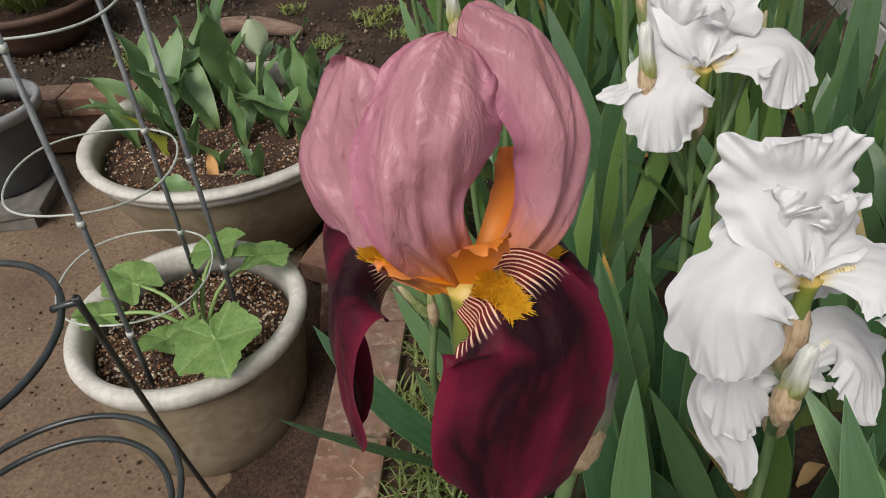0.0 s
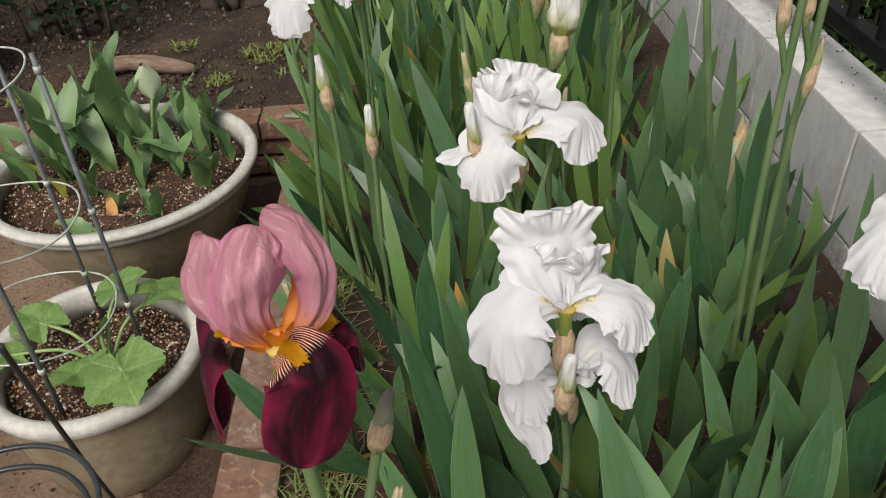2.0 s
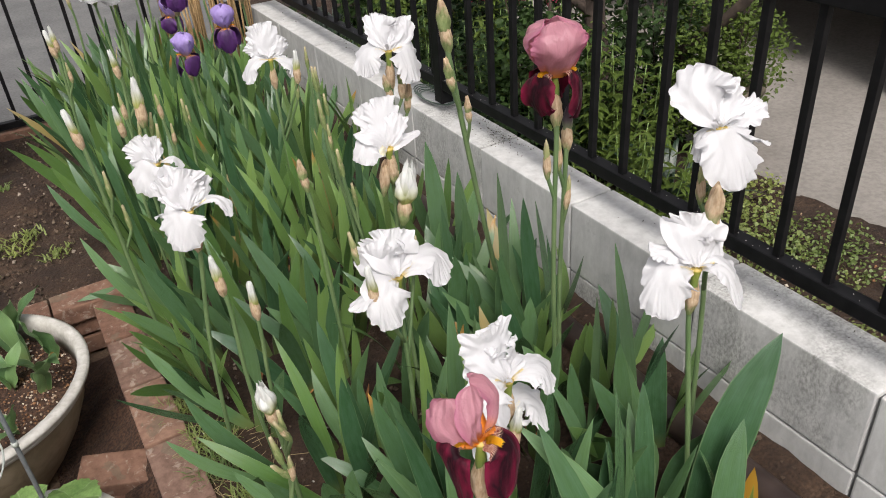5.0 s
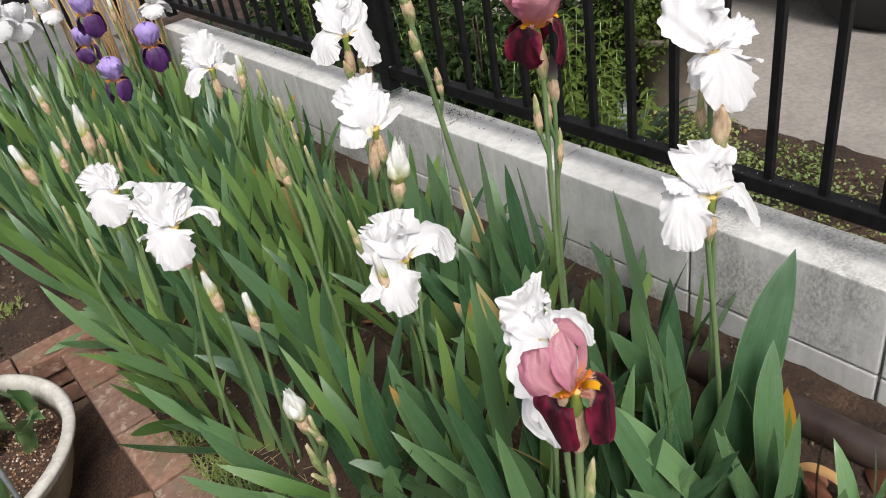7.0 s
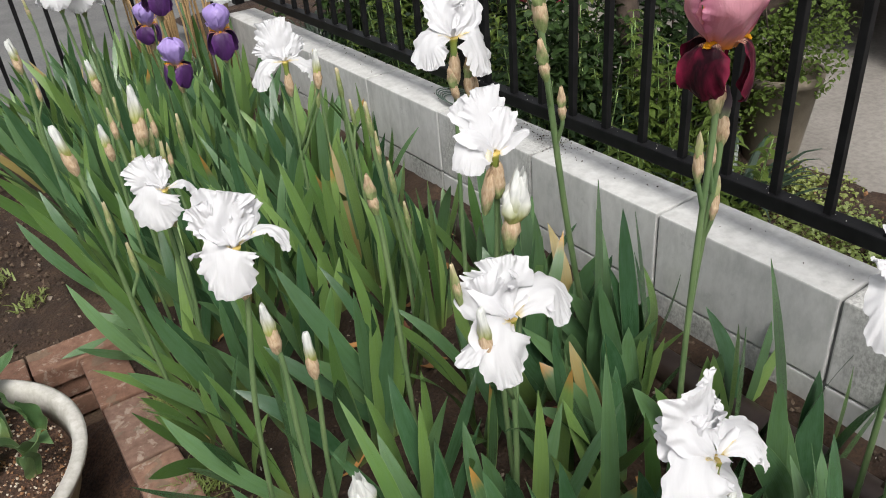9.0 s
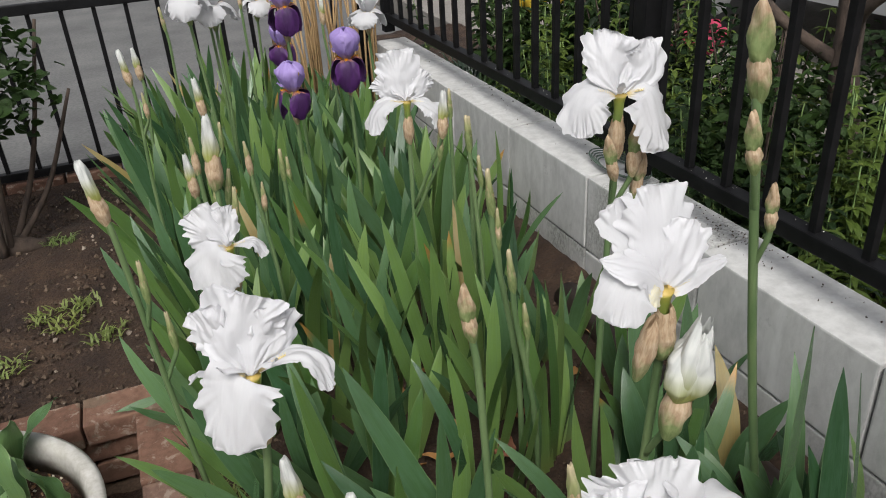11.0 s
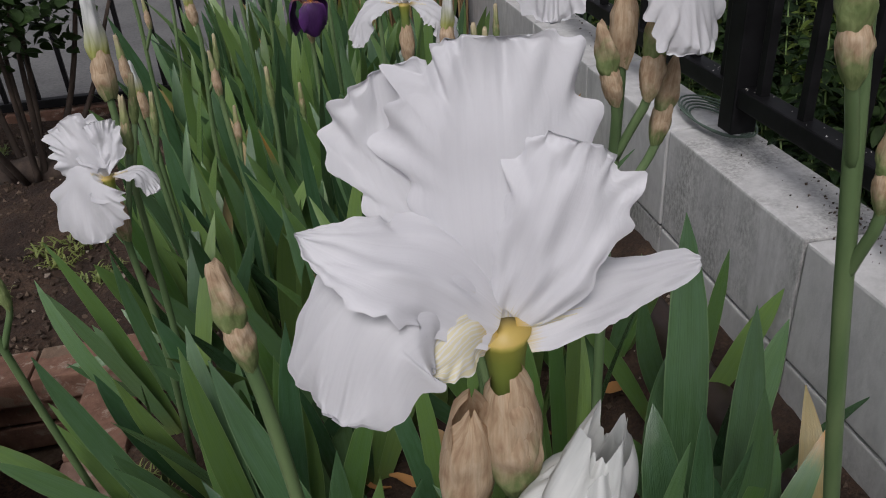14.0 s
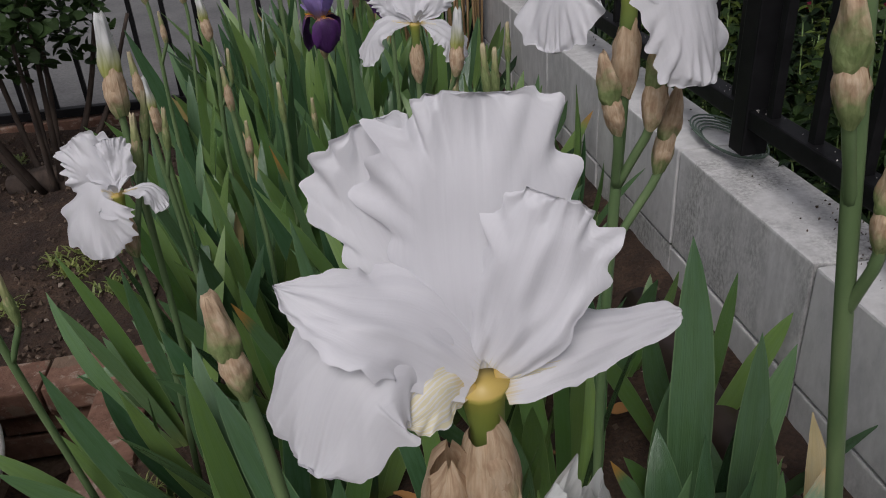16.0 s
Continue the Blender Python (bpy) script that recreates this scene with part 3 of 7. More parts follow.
g.box((0.93, -6, -0.2), (9, 9, 0.05), 0.006)
tagged(put("driveway", g.mesh("driveway", M_CONCRETE, False)), "pale weathered concrete driveway behind the railings", "driveway", "", "structure")
g = Geo()
g.box((-12, 2.16, -0.22), (0.9, 16, -0.05), 0.004)
tagged(put("road", g.mesh("road", M_ROAD, False)), "grey worn road surface beyond the far railings", "road", "", "structure")


def clods(name, count, area, zf, size, mat, label, category, seed, keep=None):
    r = random.Random(seed)
    g = Geo()
    for _ in range(count):
        for _try in range(8):
            x, y = r.uniform(area[0], area[1]), r.uniform(area[2], area[3])
            if keep is None or keep(x, y):
                break
        else:
            continue
        s = size * r.uniform(0.35, 1.0) ** 1.6
        z = zf(x, y) + s * 0.15
        rot = Euler((r.uniform(0, 6), r.uniform(0, 6), r.uniform(0, 6))).to_matrix()
        base = [(1, 0, 0), (-1, 0, 0), (0, 1, 0), (0, -1, 0), (0, 0, 1), (0, 0, -1)]
        pts = [Vector((x, y, z)) + rot @ (Vector(b) * s * r.uniform(0.55, 1.1)) for b in base]
        g.add(pts, [(0, 2, 4), (2, 1, 4), (1, 3, 4), (3, 0, 4), (2, 0, 5), (1, 2, 5), (3, 1, 5), (0, 3, 5)])
    ob = put(name, g.mesh(name, mat, False))
    return tagged(ob, label, category, "", "stuff")


clods("bed_clods", 5200, (BRICK_X + 0.1, -0.01, -1.7, 2.0), ground_z, 0.009, M_PEBBLE, "small soil clods and grit on the iris bed", "clods", 3)
clods("garden_clods", 5200, (-2.9, BRICK_X + 0.05, BRICK_Y + 0.12, 2.0), lambda x, y: -0.015, 0.011, M_PEBBLE, "small clods and stones on bare garden soil", "clods", 4)
clods("path_grit", 2600, (-2.9, BRICK_X - 0.02, -1.4, BRICK_Y - 0.03), lambda x, y: PATH_Z + 0.002, 0.005, M_PEBBLE, "fine grit scattered on the earth path", "grit", 5)

# ---- block wall with railings ----
WALL_T, WALL_TOP = 0.13, 0.36
wall = empty("wall_east", pose(0, 0, 0), "low painted concrete block wall, stack bonded, with grey joints", "wall", "", "structure")
g = Geo()
g.box((0.007, -2.79, -0.22), (WALL_T - 0.007, 1.99, WALL_TOP - 0.012))
put("mortar_core", g.mesh("mortar_core", M_MORTAR, False), wall, None, "grey mortar behind the joints")
g = Geo()
g.box((0, 0.003, 0.0025), (WALL_T, 0.397, 0.1875), 0.004)
block_mesh = g.mesh("block", M_BLOCK, False)
for row, z in enumerate((WALL_TOP - 0.19, WALL_TOP - 0.38, WALL_TOP - 0.57)):
    for k in range(-7, 5):
        put("block", block_mesh, wall, pose(0.0012 * rng.uniform(-1, 1), k * 0.4, z))

def fence(name, m, length, bars, spacing, first, z0, z1, posts, label):
    f = empty(name, m, label, "railing", "black railings", "structure")
    for nm, za, zb in (("bottom_rail", z0 - 0.030, z0), ("top_rail", z1, z1 + 0.036)):
        g = Geo()
        g.box((-0.017, -length, za), (0.017, length, zb), 0.003)
        put(nm, g.mesh(nm, M_IRON, False), f)
    g = Geo()
    g.box((-0.0075, -0.0075, z0 - 0.004), (0.0075, 0.0075, z1 + 0.004), 0.0015)
    bar = g.mesh("bar", M_IRON, False)
    g = Geo()
    g.box((-0.021, -0.021, z0 - 0.075), (0.021, 0.021, z1 + 0.07), 0.003)
    post = g.mesh("post", M_IRON, False)
    for k in bars:
        y = first + k * spacing
        if all(abs(y - p) > 0.04 for p in posts):
            put("bar", bar, f, pose(0, y, 0))
    for p in posts:
        put("post", post, f, pose(0, p, 0))
    return f


railing = fence("railing", pose(0.058, -0.4, 0), 2.4, range(-16, 27), 0.1055, -0.318, 0.468, 0.93, (0.69, -1.16, 2.38), "black painted iron railing standing on the block wall")
fence("railing", pose(-2.4, 2.09, 0, 0, 0, 90), 2.42, range(-22, 23), 0.108, 0.0, 0.05, 0.60, (-2.38, -0.6, 1.2), "black iron railing along the road at the bed's end")
edge = empty("road_edging", pose(0, 0, 0), "low row of red bricks under the far railing", "edging", "", "structure")
g = Geo()
g.box((-0.1, -0.05, -0.16), (0.1, 0.05, 0.0), 0.006)
edge_mesh = g.mesh("brick", M_BRICK, False)
for k in range(24):
    put("brick", edge_mesh, edge, pose(-0.1 - k * 0.208, 2.105 + rng.uniform(-0.004, 0.004), 0.012 + rng.uniform(-0.004, 0.003), 0, 0, rng.uniform(-1, 1)))

# coil of twine left on the wall
g = Geo()
for k in range(5):
    a0 = rng.uniform(0, 6)
    g.tube([(0.085 + (0.03 + 0.004 * k) * math.cos(a0 + i * 0.3), 0.40 + (0.075 + 0.008 * k) * math.sin(a0 + i * 0.3), WALL_TOP + 0.003 + 0.003 * k) for i in range(22)], 0.0018, 5)
tagged(put("twine_coil", g.mesh("twine_coil", M_HOSE)), "loose coil of green twine lying on the wall", "twine")

# ---- irises ----
def petal(centre, width, nu, nv, cup=0.0, ruffle=0.0, waves=5, phase=0.0, twist=0.0, notch=0.0, frill=1.0, crinkle=0.0, fringe=0.0015, pleat=1.0, face=None):
    """A petal as a thin sheet. centre: points (r, z) of its midline, or points in space with face, the way its upper side looks;
    width: (positions, half widths); cup: edges bent to the side of the midline's normal."""
    fine = curve([(q[0], 0, q[1]) if face is None else q for q in centre], 200)
    line = [fine[round(199 * (1 - (1 - i / (nu - 1)) ** 1.7))] for i in range(nu)]
    pts, uvs = [], []
    widest = max(width[1])
    for i in range(nu):
        u = 1 - (1 - i / (nu - 1)) ** 1.7
        a, b = line[max(i - 1, 0)], line[min(i + 1, nu - 1)]
        d = Vector(b - a).normalized()
        if face is None:
            side, nrm = Vector((0, 1, 0)), Vector((-d.z, 0, d.x))
        else:
            hint = Vector(face)
            if i:
                hint = hint * 0.35 + nrm
            nrm = (hint - d * hint.dot(d)).normalized()
            side = nrm.cross(d)
        w = lerp_list(width[0], width[1], u)
        for j in range(nv):
            v = -1 + 2 * j / (nv - 1)
            av = abs(v)
            far = (u - 0.5) / 0.5 if u > 0.5 else 0.0
            vv = v * w / widest
            rho = min(1.12, math.sqrt(vv * vv * (1 - 0.25 * far) + far * far))
            phi = math.atan2(vv, (u - 0.42) * 1.5)
            edge = rho ** 3.6 * min(1, u * 2.4)
            edge *= 1 - 0.5 * far ** 5
            lap = waves * phi + phase + 0.6 * math.sin(2.3 * phi + phase)
            fold = 0.55 * math.sin(lap) + 0.35 * math.sin(1.9 * lap + phase) + 0.45 * rho ** 2 * math.sin(3.1 * lap + 2 * phase)
            small = rho ** 3.8 * (1 - 0.5 * far ** 5) * (0.55 * math.sin(5.3 * lap + phase) + 0.42 * math.sin(8.7 * lap + 1.7 * phase))
            wob = noise.noise((u * 3 + phase, v * 2, 1.7))
            ribs = pleat * min(1, u * 2.5) * (0.3 + rho) * (0.0004 * noise.noise((v * 4.5 + wob, u * 1.1, phase)) + 0.0001 * noise.noise((v * 11 + wob, u * 1.8, phase + 5)))
            tiny = crinkle * (0.9 * noise.noise((u * 2.4 + phase, v * 2.0, phase)) + 0.6 * noise.noise((u * 4.5, v * 3.6 + phase, phase)) + 0.06 * noise.noise((u * 14, v * 14 + phase, phase)))
            h = cup * w * v * v * min(1, u * 2.5) + ruffle * edge * fold + fringe * min(1, u * 2) * small + ribs + tiny
            scallop = edge * frill * (0.055 * math.sin(1.9 * lap + phase * 2.3 + 1.2) + 0.042 * math.sin(4.3 * lap + phase) + 0.032 * math.sin(8.7 * lap + 2.1 * phase) + 0.07 * noise.noise((phi * 8, phase, 3.1)))
            y = w * v * (1 - 0.12 * av * abs(cup)) * (1 + scallop)
            p = Vector(line[i]) + nrm * h + d * (0.9 * w * scallop * far - notch * 0.2 * w * max(0, u - 0.8) * (1 - av)) + side * y
            p += nrm * (twist * v * w * u)
            pts.append(p)
            uvs.append((u, j / (nv - 1)))
    g = Geo()
    g.grid(pts, nu, nv, uvs)
    return g


def petal_mesh(name, mat, *a, **k):
    return petal(*a, **k).mesh(name, mat)


ROUND_W = ([0, 0.08, 0.2, 0.35, 0.5, 0.65, 0.78, 0.88, 0.94, 0.975, 0.99, 0.997, 1.0], [0.16, 0.22, 0.42, 0.72, 0.93, 1.0, 0.98, 0.87, 0.71, 0.51, 0.35, 0.19, 0.02])
FALL_W = ([0, 0.1, 0.22, 0.32, 0.45, 0.6, 0.74, 0.86, 0.94, 0.975, 0.99, 0.997, 1.0], [0.2, 0.26, 0.36, 0.58, 0.88, 1.0, 0.99, 0.88, 0.69, 0.49, 0.33, 0.18, 0.02])


FALL_WIDE = ([0, 0.07, 0.16, 0.26, 0.38, 0.52, 0.68, 0.82, 0.92, 0.965, 0.988, 0.997, 1.0], [0.24, 0.34, 0.58, 0.82, 0.96, 1.0, 0.99, 0.90, 0.72, 0.52, 0.34, 0.18, 0.02])


HAFT_W = ([0, 0.1, 0.2, 0.32, 0.45, 0.6, 0.74, 0.86, 0.94, 0.975, 0.99, 0.997, 1.0], [0.36, 0.50, 0.64, 0.84, 0.97, 1.0, 1.0, 0.96, 0.85, 0.68, 0.5, 0.3, 0.06])


def wide(profile, w):
    return profile[0], [q * w for q in profile[1]]


def beard_mesh(name, mat, fall_line, u0, u1, hairs, length, seed, half=0.0035, face=None):
    r = random.Random(seed)
    line = curve([(q[0], 0, q[1]) if face is None else q for q in fall_line], 40)
    g = Geo()
    pad, n = [], 14
    for i in range(n):
        k = int((u0 + (u1 - u0) * i / (n - 1)) * 38)
        d = Vector(line[k + 1] - line[k]).normalized()
        nrm = Vector((-d.z, 0, d.x)) if face is None else (Vector(face) - d * Vector(face).dot(d)).normalized()
        across = nrm.cross(d)
        w = half * 0.9 * math.sqrt(max(0.0, 1 - (2 * i / (n - 1) - 1) ** 4))
        pad += [Vector(line[k]) + across * w * v + nrm * (length * 0.35 * (1 - v * v) - 0.0006) for v in (-1, -0.6, -0.2, 0.2, 0.6, 1)]
    g.grid(pad, n, 6, [(0.2, 0.5)] * len(pad))
    for _ in range(hairs):
        u = u0 + (u1 - u0) * r.random() ** 0.9
        k = int(u * 38)
        d = Vector(line[k + 1] - line[k]).normalized()
        nrm = Vector((-d.z, 0, d.x)) if face is None else (Vector(face) - d * Vector(face).dot(d)).normalized()
        across = nrm.cross(d)
        p = Vector(line[k]) + across * r.uniform(-half, half) + nrm * 0.0004
        tip = p + (nrm * r.uniform(0.6, 1.0) + d * r.uniform(0.0, 0.9) + across * r.uniform(-0.6, 0.6)).normalized() * length * r.uniform(0.6, 1.1)
        s = d.cross(nrm).normalized() * 0.00034
        g.add([p - s, p + s, (p + tip) / 2 + nrm * 0.0006, tip], [(0, 1, 2), (0, 2, 3), (1, 3, 2)], [(0, 0), (0, 1), (0.5, 0.5), (1, 0.5)])
    return g.mesh(name, mat)


KINDS = {
    "white": dict(std=M_WHITE, fall=M_WHITE_FALL, beard=M_WHITE_BEARD, style=M_WHITE, word="pure white", ruffle=0.0050, waves=3.4, hairs=260, hair=0.0022),
    "burgundy": dict(std=M_ROSE, fall=M_MAROON, beard=M_ORANGE_BEARD, style=M_ORANGE, word="rose-pink and maroon", ruffle=0.0058, waves=2.9, hairs=900, hair=0.0043),
    "purple": dict(std=M_LILAC, fall=M_PURPLE, beard=M_ORANGE_BEARD, style=M_LILAC, word="lilac and dark purple", ruffle=0.0038, waves=2.6, hairs=90, hair=0.005),
}
STD_DOME = [(0.004, 0.0), (0.015, 0.014), (0.025, 0.034), (0.028, 0.056), (0.022, 0.076), (0.010, 0.090)]
STD_ROSE = [(0.005, -0.004), (0.014, 0.010), (0.026, 0.028), (0.033, 0.048), (0.027, 0.066), (0.009, 0.077)]
FALL_HANG = [(0.005, -0.002), (0.020, 0.009), (0.039, 0.012), (0.057, 0.002), (0.070, -0.015), (0.076, -0.035), (0.074, -0.054)]
FALL_ROSE = [(0.004, -0.004), (0.014, 0.004), (0.026, 0.006), (0.035, -0.003), (0.039, -0.022), (0.037, -0.044), (0.031, -0.062)]
STYLE = [(0.002, 0.0), (0.010, 0.012), (0.020, 0.019), (0.029, 0.021), (0.035, 0.028)]

bloom_cache = {}


def bloom_meshes(kind, variant, fine):
    key = (kind, variant, fine)
    if key in bloom_cache:
        return bloom_cache[key]
    k = KINDS[kind]
    nu, nv = (58, 57) if fine else (34, 31)
    out = dict(std=[], fall=[], style=[], beard=[])
    white = kind == "white"
    std_line, fall_line = (STD_DOME, FALL_HANG) if white else (STD_ROSE, FALL_ROSE)
    sw, fw = (0.051, 0.053) if white else (0.033, 0.030)
    for i in range(3):
        ph = variant * 1.7 + i * 2.3
        out["std"].append(petal_mesh("standard", k["std"], std_line, wide(ROUND_W if white else ROSE_DOME_W, sw), nu, nv, cup=0.2 if white else 0.38, ruffle=k["ruffle"] * (1.0 if white else 0.5), waves=k["waves"], phase=ph,
                                     frill=1.0 if white else 0.6, fringe=0.0044 if white else 0.0012, crinkle=0.0024 if white else 0.0042, notch=0.5, pleat=0.8))
        bent = [(r * (1 + 0.06 * math.sin(ph)), z * (1 + 0.1 * math.cos(ph))) for r, z in fall_line]
        out["fall"].append(petal_mesh("fall", k["fall"], bent, wide(FALL_WIDE if white else FALL_W, fw), nu, nv, cup=-0.3, ruffle=k["ruffle"] * 1.25, waves=k["waves"], phase=ph + 1, frill=1.0 if white else 0.5, fringe=0.0044 if white else 0.0012, crinkle=0.0022))
        out["style"].append(petal_mesh("style_arm", k["style"], STYLE, wide(([0, 0.4, 0.75, 1], [0.5, 0.9, 1, 0.55]), 0.0068), 10, 9, cup=-0.35, ruffle=0.0012, waves=4, phase=ph))
        out["beard"].append(beard_mesh("beard", k["beard"], bent, 0.12, 0.32 if white else 0.40, k["hairs"] * (2 if fine else 1), k["hair"], i + variant * 7))
    g = Geo()
    flare = 1.0 if white else 0.7
    g.tube([(0, 0, -0.040), (0, 0, -0.030), (0, 0, -0.018), (0, 0, -0.009), (0, 0, -0.003), (0, 0, 0.001)], [0.0052, 0.0062, 0.0058, 0.0066 * flare, 0.0078 * flare, 0.0090 * flare], 14)
    out["tube"] = g.mesh("bloom", M_TUBE)
    bloom_cache[key] = out
    return out


def add_bloom(plant, kind, m, heading, variant, fine=False, size=1.0, dome=(1, 1, 1)):
    """A bloom of three like falls and standards under a plant. dome: how much the standards are stretched."""
    k = bloom_meshes(kind, variant, fine)
    b = put("bloom", k["tube"], plant, m @ Matrix.Diagonal((size, size, size, 1)), KINDS[kind]["word"] + " ruffled iris bloom")
    for i in range(3):
        a = heading + 120 * i
        way = pose(0, 0, 0, 0, 0, a)
        put("fall", k["fall"][i], b, way)
        put("beard", k["beard"][i], b, way)
        put("style_arm", k["style"][i], b, way @ Matrix.Diagonal((1, 1, 1, 1) if kind != "burgundy" else (0.85, 1.1, 1.45, 1)))
        put("standard", k["std"][i], b, pose(0, 0, 0, 0, 0, a + 60) @ Matrix.Diagonal((*dome, 1)))
    return b


LACE_W = ([0, 0.08, 0.18, 0.3, 0.45, 0.6, 0.74, 0.86, 0.93, 0.97, 0.99, 1.0], [0.16, 0.26, 0.50, 0.76, 0.94, 1.0, 1.0, 0.93, 0.80, 0.62, 0.42, 0.12])


HEM_W = ([0, 0.12, 0.3, 0.55, 0.75, 0.9, 0.97, 1.0], [0.5, 0.74, 0.94, 1.0, 0.97, 0.82, 0.6, 0.3])
ROSE_DOME_W = ([0, 0.08, 0.2, 0.35, 0.5, 0.65, 0.78, 0.88, 0.94, 0.975, 0.99, 0.997, 1.0], [0.34, 0.44, 0.62, 0.82, 0.95, 1.0, 0.98, 0.87, 0.71, 0.51, 0.35, 0.19, 0.02])
FAN_W = ([0, 0.1, 0.25, 0.45, 0.65, 0.8, 0.9, 0.96, 0.99, 1.0], [0.16, 0.32, 0.62, 0.90, 1.0, 0.95, 0.80, 0.60, 0.42, 0.24])
SHIELD_W = ([0, 0.1, 0.25, 0.45, 0.62, 0.78, 0.9, 0.96, 0.99, 1.0], [0.42, 0.56, 0.76, 0.94, 1.0, 0.97, 0.84, 0.68, 0.5, 0.3])
TONGUE_W = ([0, 0.15, 0.35, 0.55, 0.72, 0.86, 0.95, 1.0], [0.85, 1.0, 0.96, 0.72, 0.52, 0.44, 0.34, 0.12])
POINT_W = ([0, 0.1, 0.25, 0.45, 0.6, 0.75, 0.88, 0.96, 1.0], [0.62, 0.8, 0.96, 1.0, 0.92, 0.7, 0.42, 0.18, 0.03])


def shaped_bloom(plant, kind, m, petals, seed=0):
    """A bloom whose petals each have a line of their own, in millimetres from the throat: (part, line, half width, way the face looks)."""
    k = KINDS[kind]
    white = kind == "white"
    b = put("bloom", bloom_meshes(kind, 0, False)["tube"], plant, m, k["word"] + " ruffled iris bloom")
    level = m.to_3x3().inverted().to_4x4()
    for i, (what, line, half, face, *look_of) in enumerate(petals):
        style = look_of[0] if look_of else ""
        calm = 0.5 if style else 1.0
        path = [Vector(q) * 0.001 for q in line]
        big = half > 20
        nu, nv = (60, 61) if big else (40, 33)
        ph = seed * 1.7 + i * 2.3
        half *= 0.001
        if what == "style_arm":
            me = petal_mesh("style_arm", k["style"], path, wide(([0, 0.4, 0.75, 1], [0.5, 0.9, 1, 0.55]), half), 16, 11, cup=-0.35, ruffle=0.0012, waves=4, phase=ph, face=face)
            put("style_arm", me, b, level)
            continue
        if what == "haft":
            put("haft", petal_mesh("haft", M_HAFT, path, wide(HEM_W, half), 24, 21, cup=-0.3, ruffle=0.001, waves=3, phase=ph, pleat=3.0, face=face), b, level)
            continue
        lift = half / 0.045
        if what == "standard":
            me = petal_mesh("standard", k["std"], path, wide({"fan": FAN_W, "point": POINT_W, "shield": SHIELD_W}[style] if style in ("fan", "point", "shield") else HEM_W if style else LACE_W if white else ROSE_DOME_W, half), nu, nv, cup=(-0.28 if white else -0.62) * calm, ruffle=(0.0058 if white else 0.0018) * calm * lift ** 0.5, waves=3.6 if white else 2.2,
                            phase=ph, frill=2.0 if style in ("fan", "shield") else 1.5 if white else 0.5, fringe=(0.0036 if white else 0.0006) * calm * lift ** 0.5, crinkle=(0.0050 if white else 0.0044) * calm, notch=0.5, pleat=1.0 if white else 0.3, face=face)
        else:
            me = petal_mesh("fall", k["fall"], path, wide(TONGUE_W if style == "tongue" else HEM_W if style else FALL_WIDE if white else HAFT_W, half), nu, nv, cup=-0.22 if white else -0.34, ruffle=(0.0050 if white else 0.0030) * calm * lift ** 0.5, waves=3.4 if white else 1.9,
                            phase=ph + 1, frill=1.4 if white else 0.3, fringe=(0.0034 if white else 0.0008) * calm * lift ** 0.5, crinkle=(0.0032 if white else 0.002) * calm, pleat=1.1, face=face)
        put(what, me, b, level)
        if what == "fall" and not style:
            put("beard", beard_mesh("beard", k["beard"], path, 0.12, 0.28 if white else 0.37, k["hairs"] * (1 if white else 3), k["hair"] * (0.7 if white else 1.0), i + seed * 7, 0.0018 if white else 0.0030, face), b, level)
    if white and not any(len(q) > 4 for q in petals):
        for i in range(3):
            put("style_arm", bloom_meshes(kind, 0, False)["style"][i], b, pose(0, 0, 0.002, 0, 0, seed * 40 + 120 * i) @ Matrix.Diagonal((0.8, 0.8, 0.8, 1)))
    return b


def spathe_geo(length, radius, seed, closed=False):
    r = random.Random(seed)
    g = Geo()
    for side in range(2):
        pts, uvs, n, c = [], [], 18, 13
        a0 = side * math.pi + r.uniform(-0.3, 0.3)
        for i in range(n):
            u = i / (n - 1)
            rad = radius * lerp_list([0, 0.2, 0.45, 0.7, 0.9, 1], [0.52, 0.86, 1.02, 0.92, 0.74 if closed else 0.6, 0.5 if closed else 0.16], u) * (1.0 + 0.05 * side)
            span = math.pi * (1.25 if u < 0.8 else 1.25 * (1 - (u - 0.8) / 0.2 * (0.12 if closed else 0.55)))
            for j in range(c):
                a = a0 + (j / (c - 1) - 0.5) * span
                rr = rad * (1 + 0.16 * noise.noise((u * 4 + seed, j * 0.5, side)) + 0.05 * noise.noise((u * 11, j * 0.9 + seed, side)) + 0.035 * math.sin(u * 15 + j * 0.8))
                pts.append((rr * math.cos(a), rr * math.sin(a), length * u * (1 - 0.1 * side) + (0.0007 if closed else 0.002) * math.sin(j * 0.7 + seed)))
                uvs.append((u, j / (c - 1)))
        g.grid(pts, n, c, uvs)
    return g


def bud_geo(length, radius, seed):
    g = Geo()
    n, c = 18, 26
    pts, uvs = [], []
    for i in range(n):
        u = i / (n - 1)
        rad = radius * lerp_list([0, 0.12, 0.3, 0.5, 0.72, 0.9, 1], [0.55, 0.86, 1.0, 0.95, 0.82, 0.64, 0.34], u)
        for j in range(c):
            a = 2 * math.pi * j / c
            rr = rad * (1 + 0.15 * math.sin(2 * a + u * 6 + seed) + 0.08 * math.sin(5 * a - u * 9))
            pts.append((rr * math.cos(a), rr * math.sin(a), length * u * (1 + 0.05 * u * math.sin(2 * a + seed))))
            uvs.append((u, j / c))
    g.grid(pts, n, c, uvs, True)
    g.f.append(tuple((n - 1) * c + j for j in range(c)))
    return g


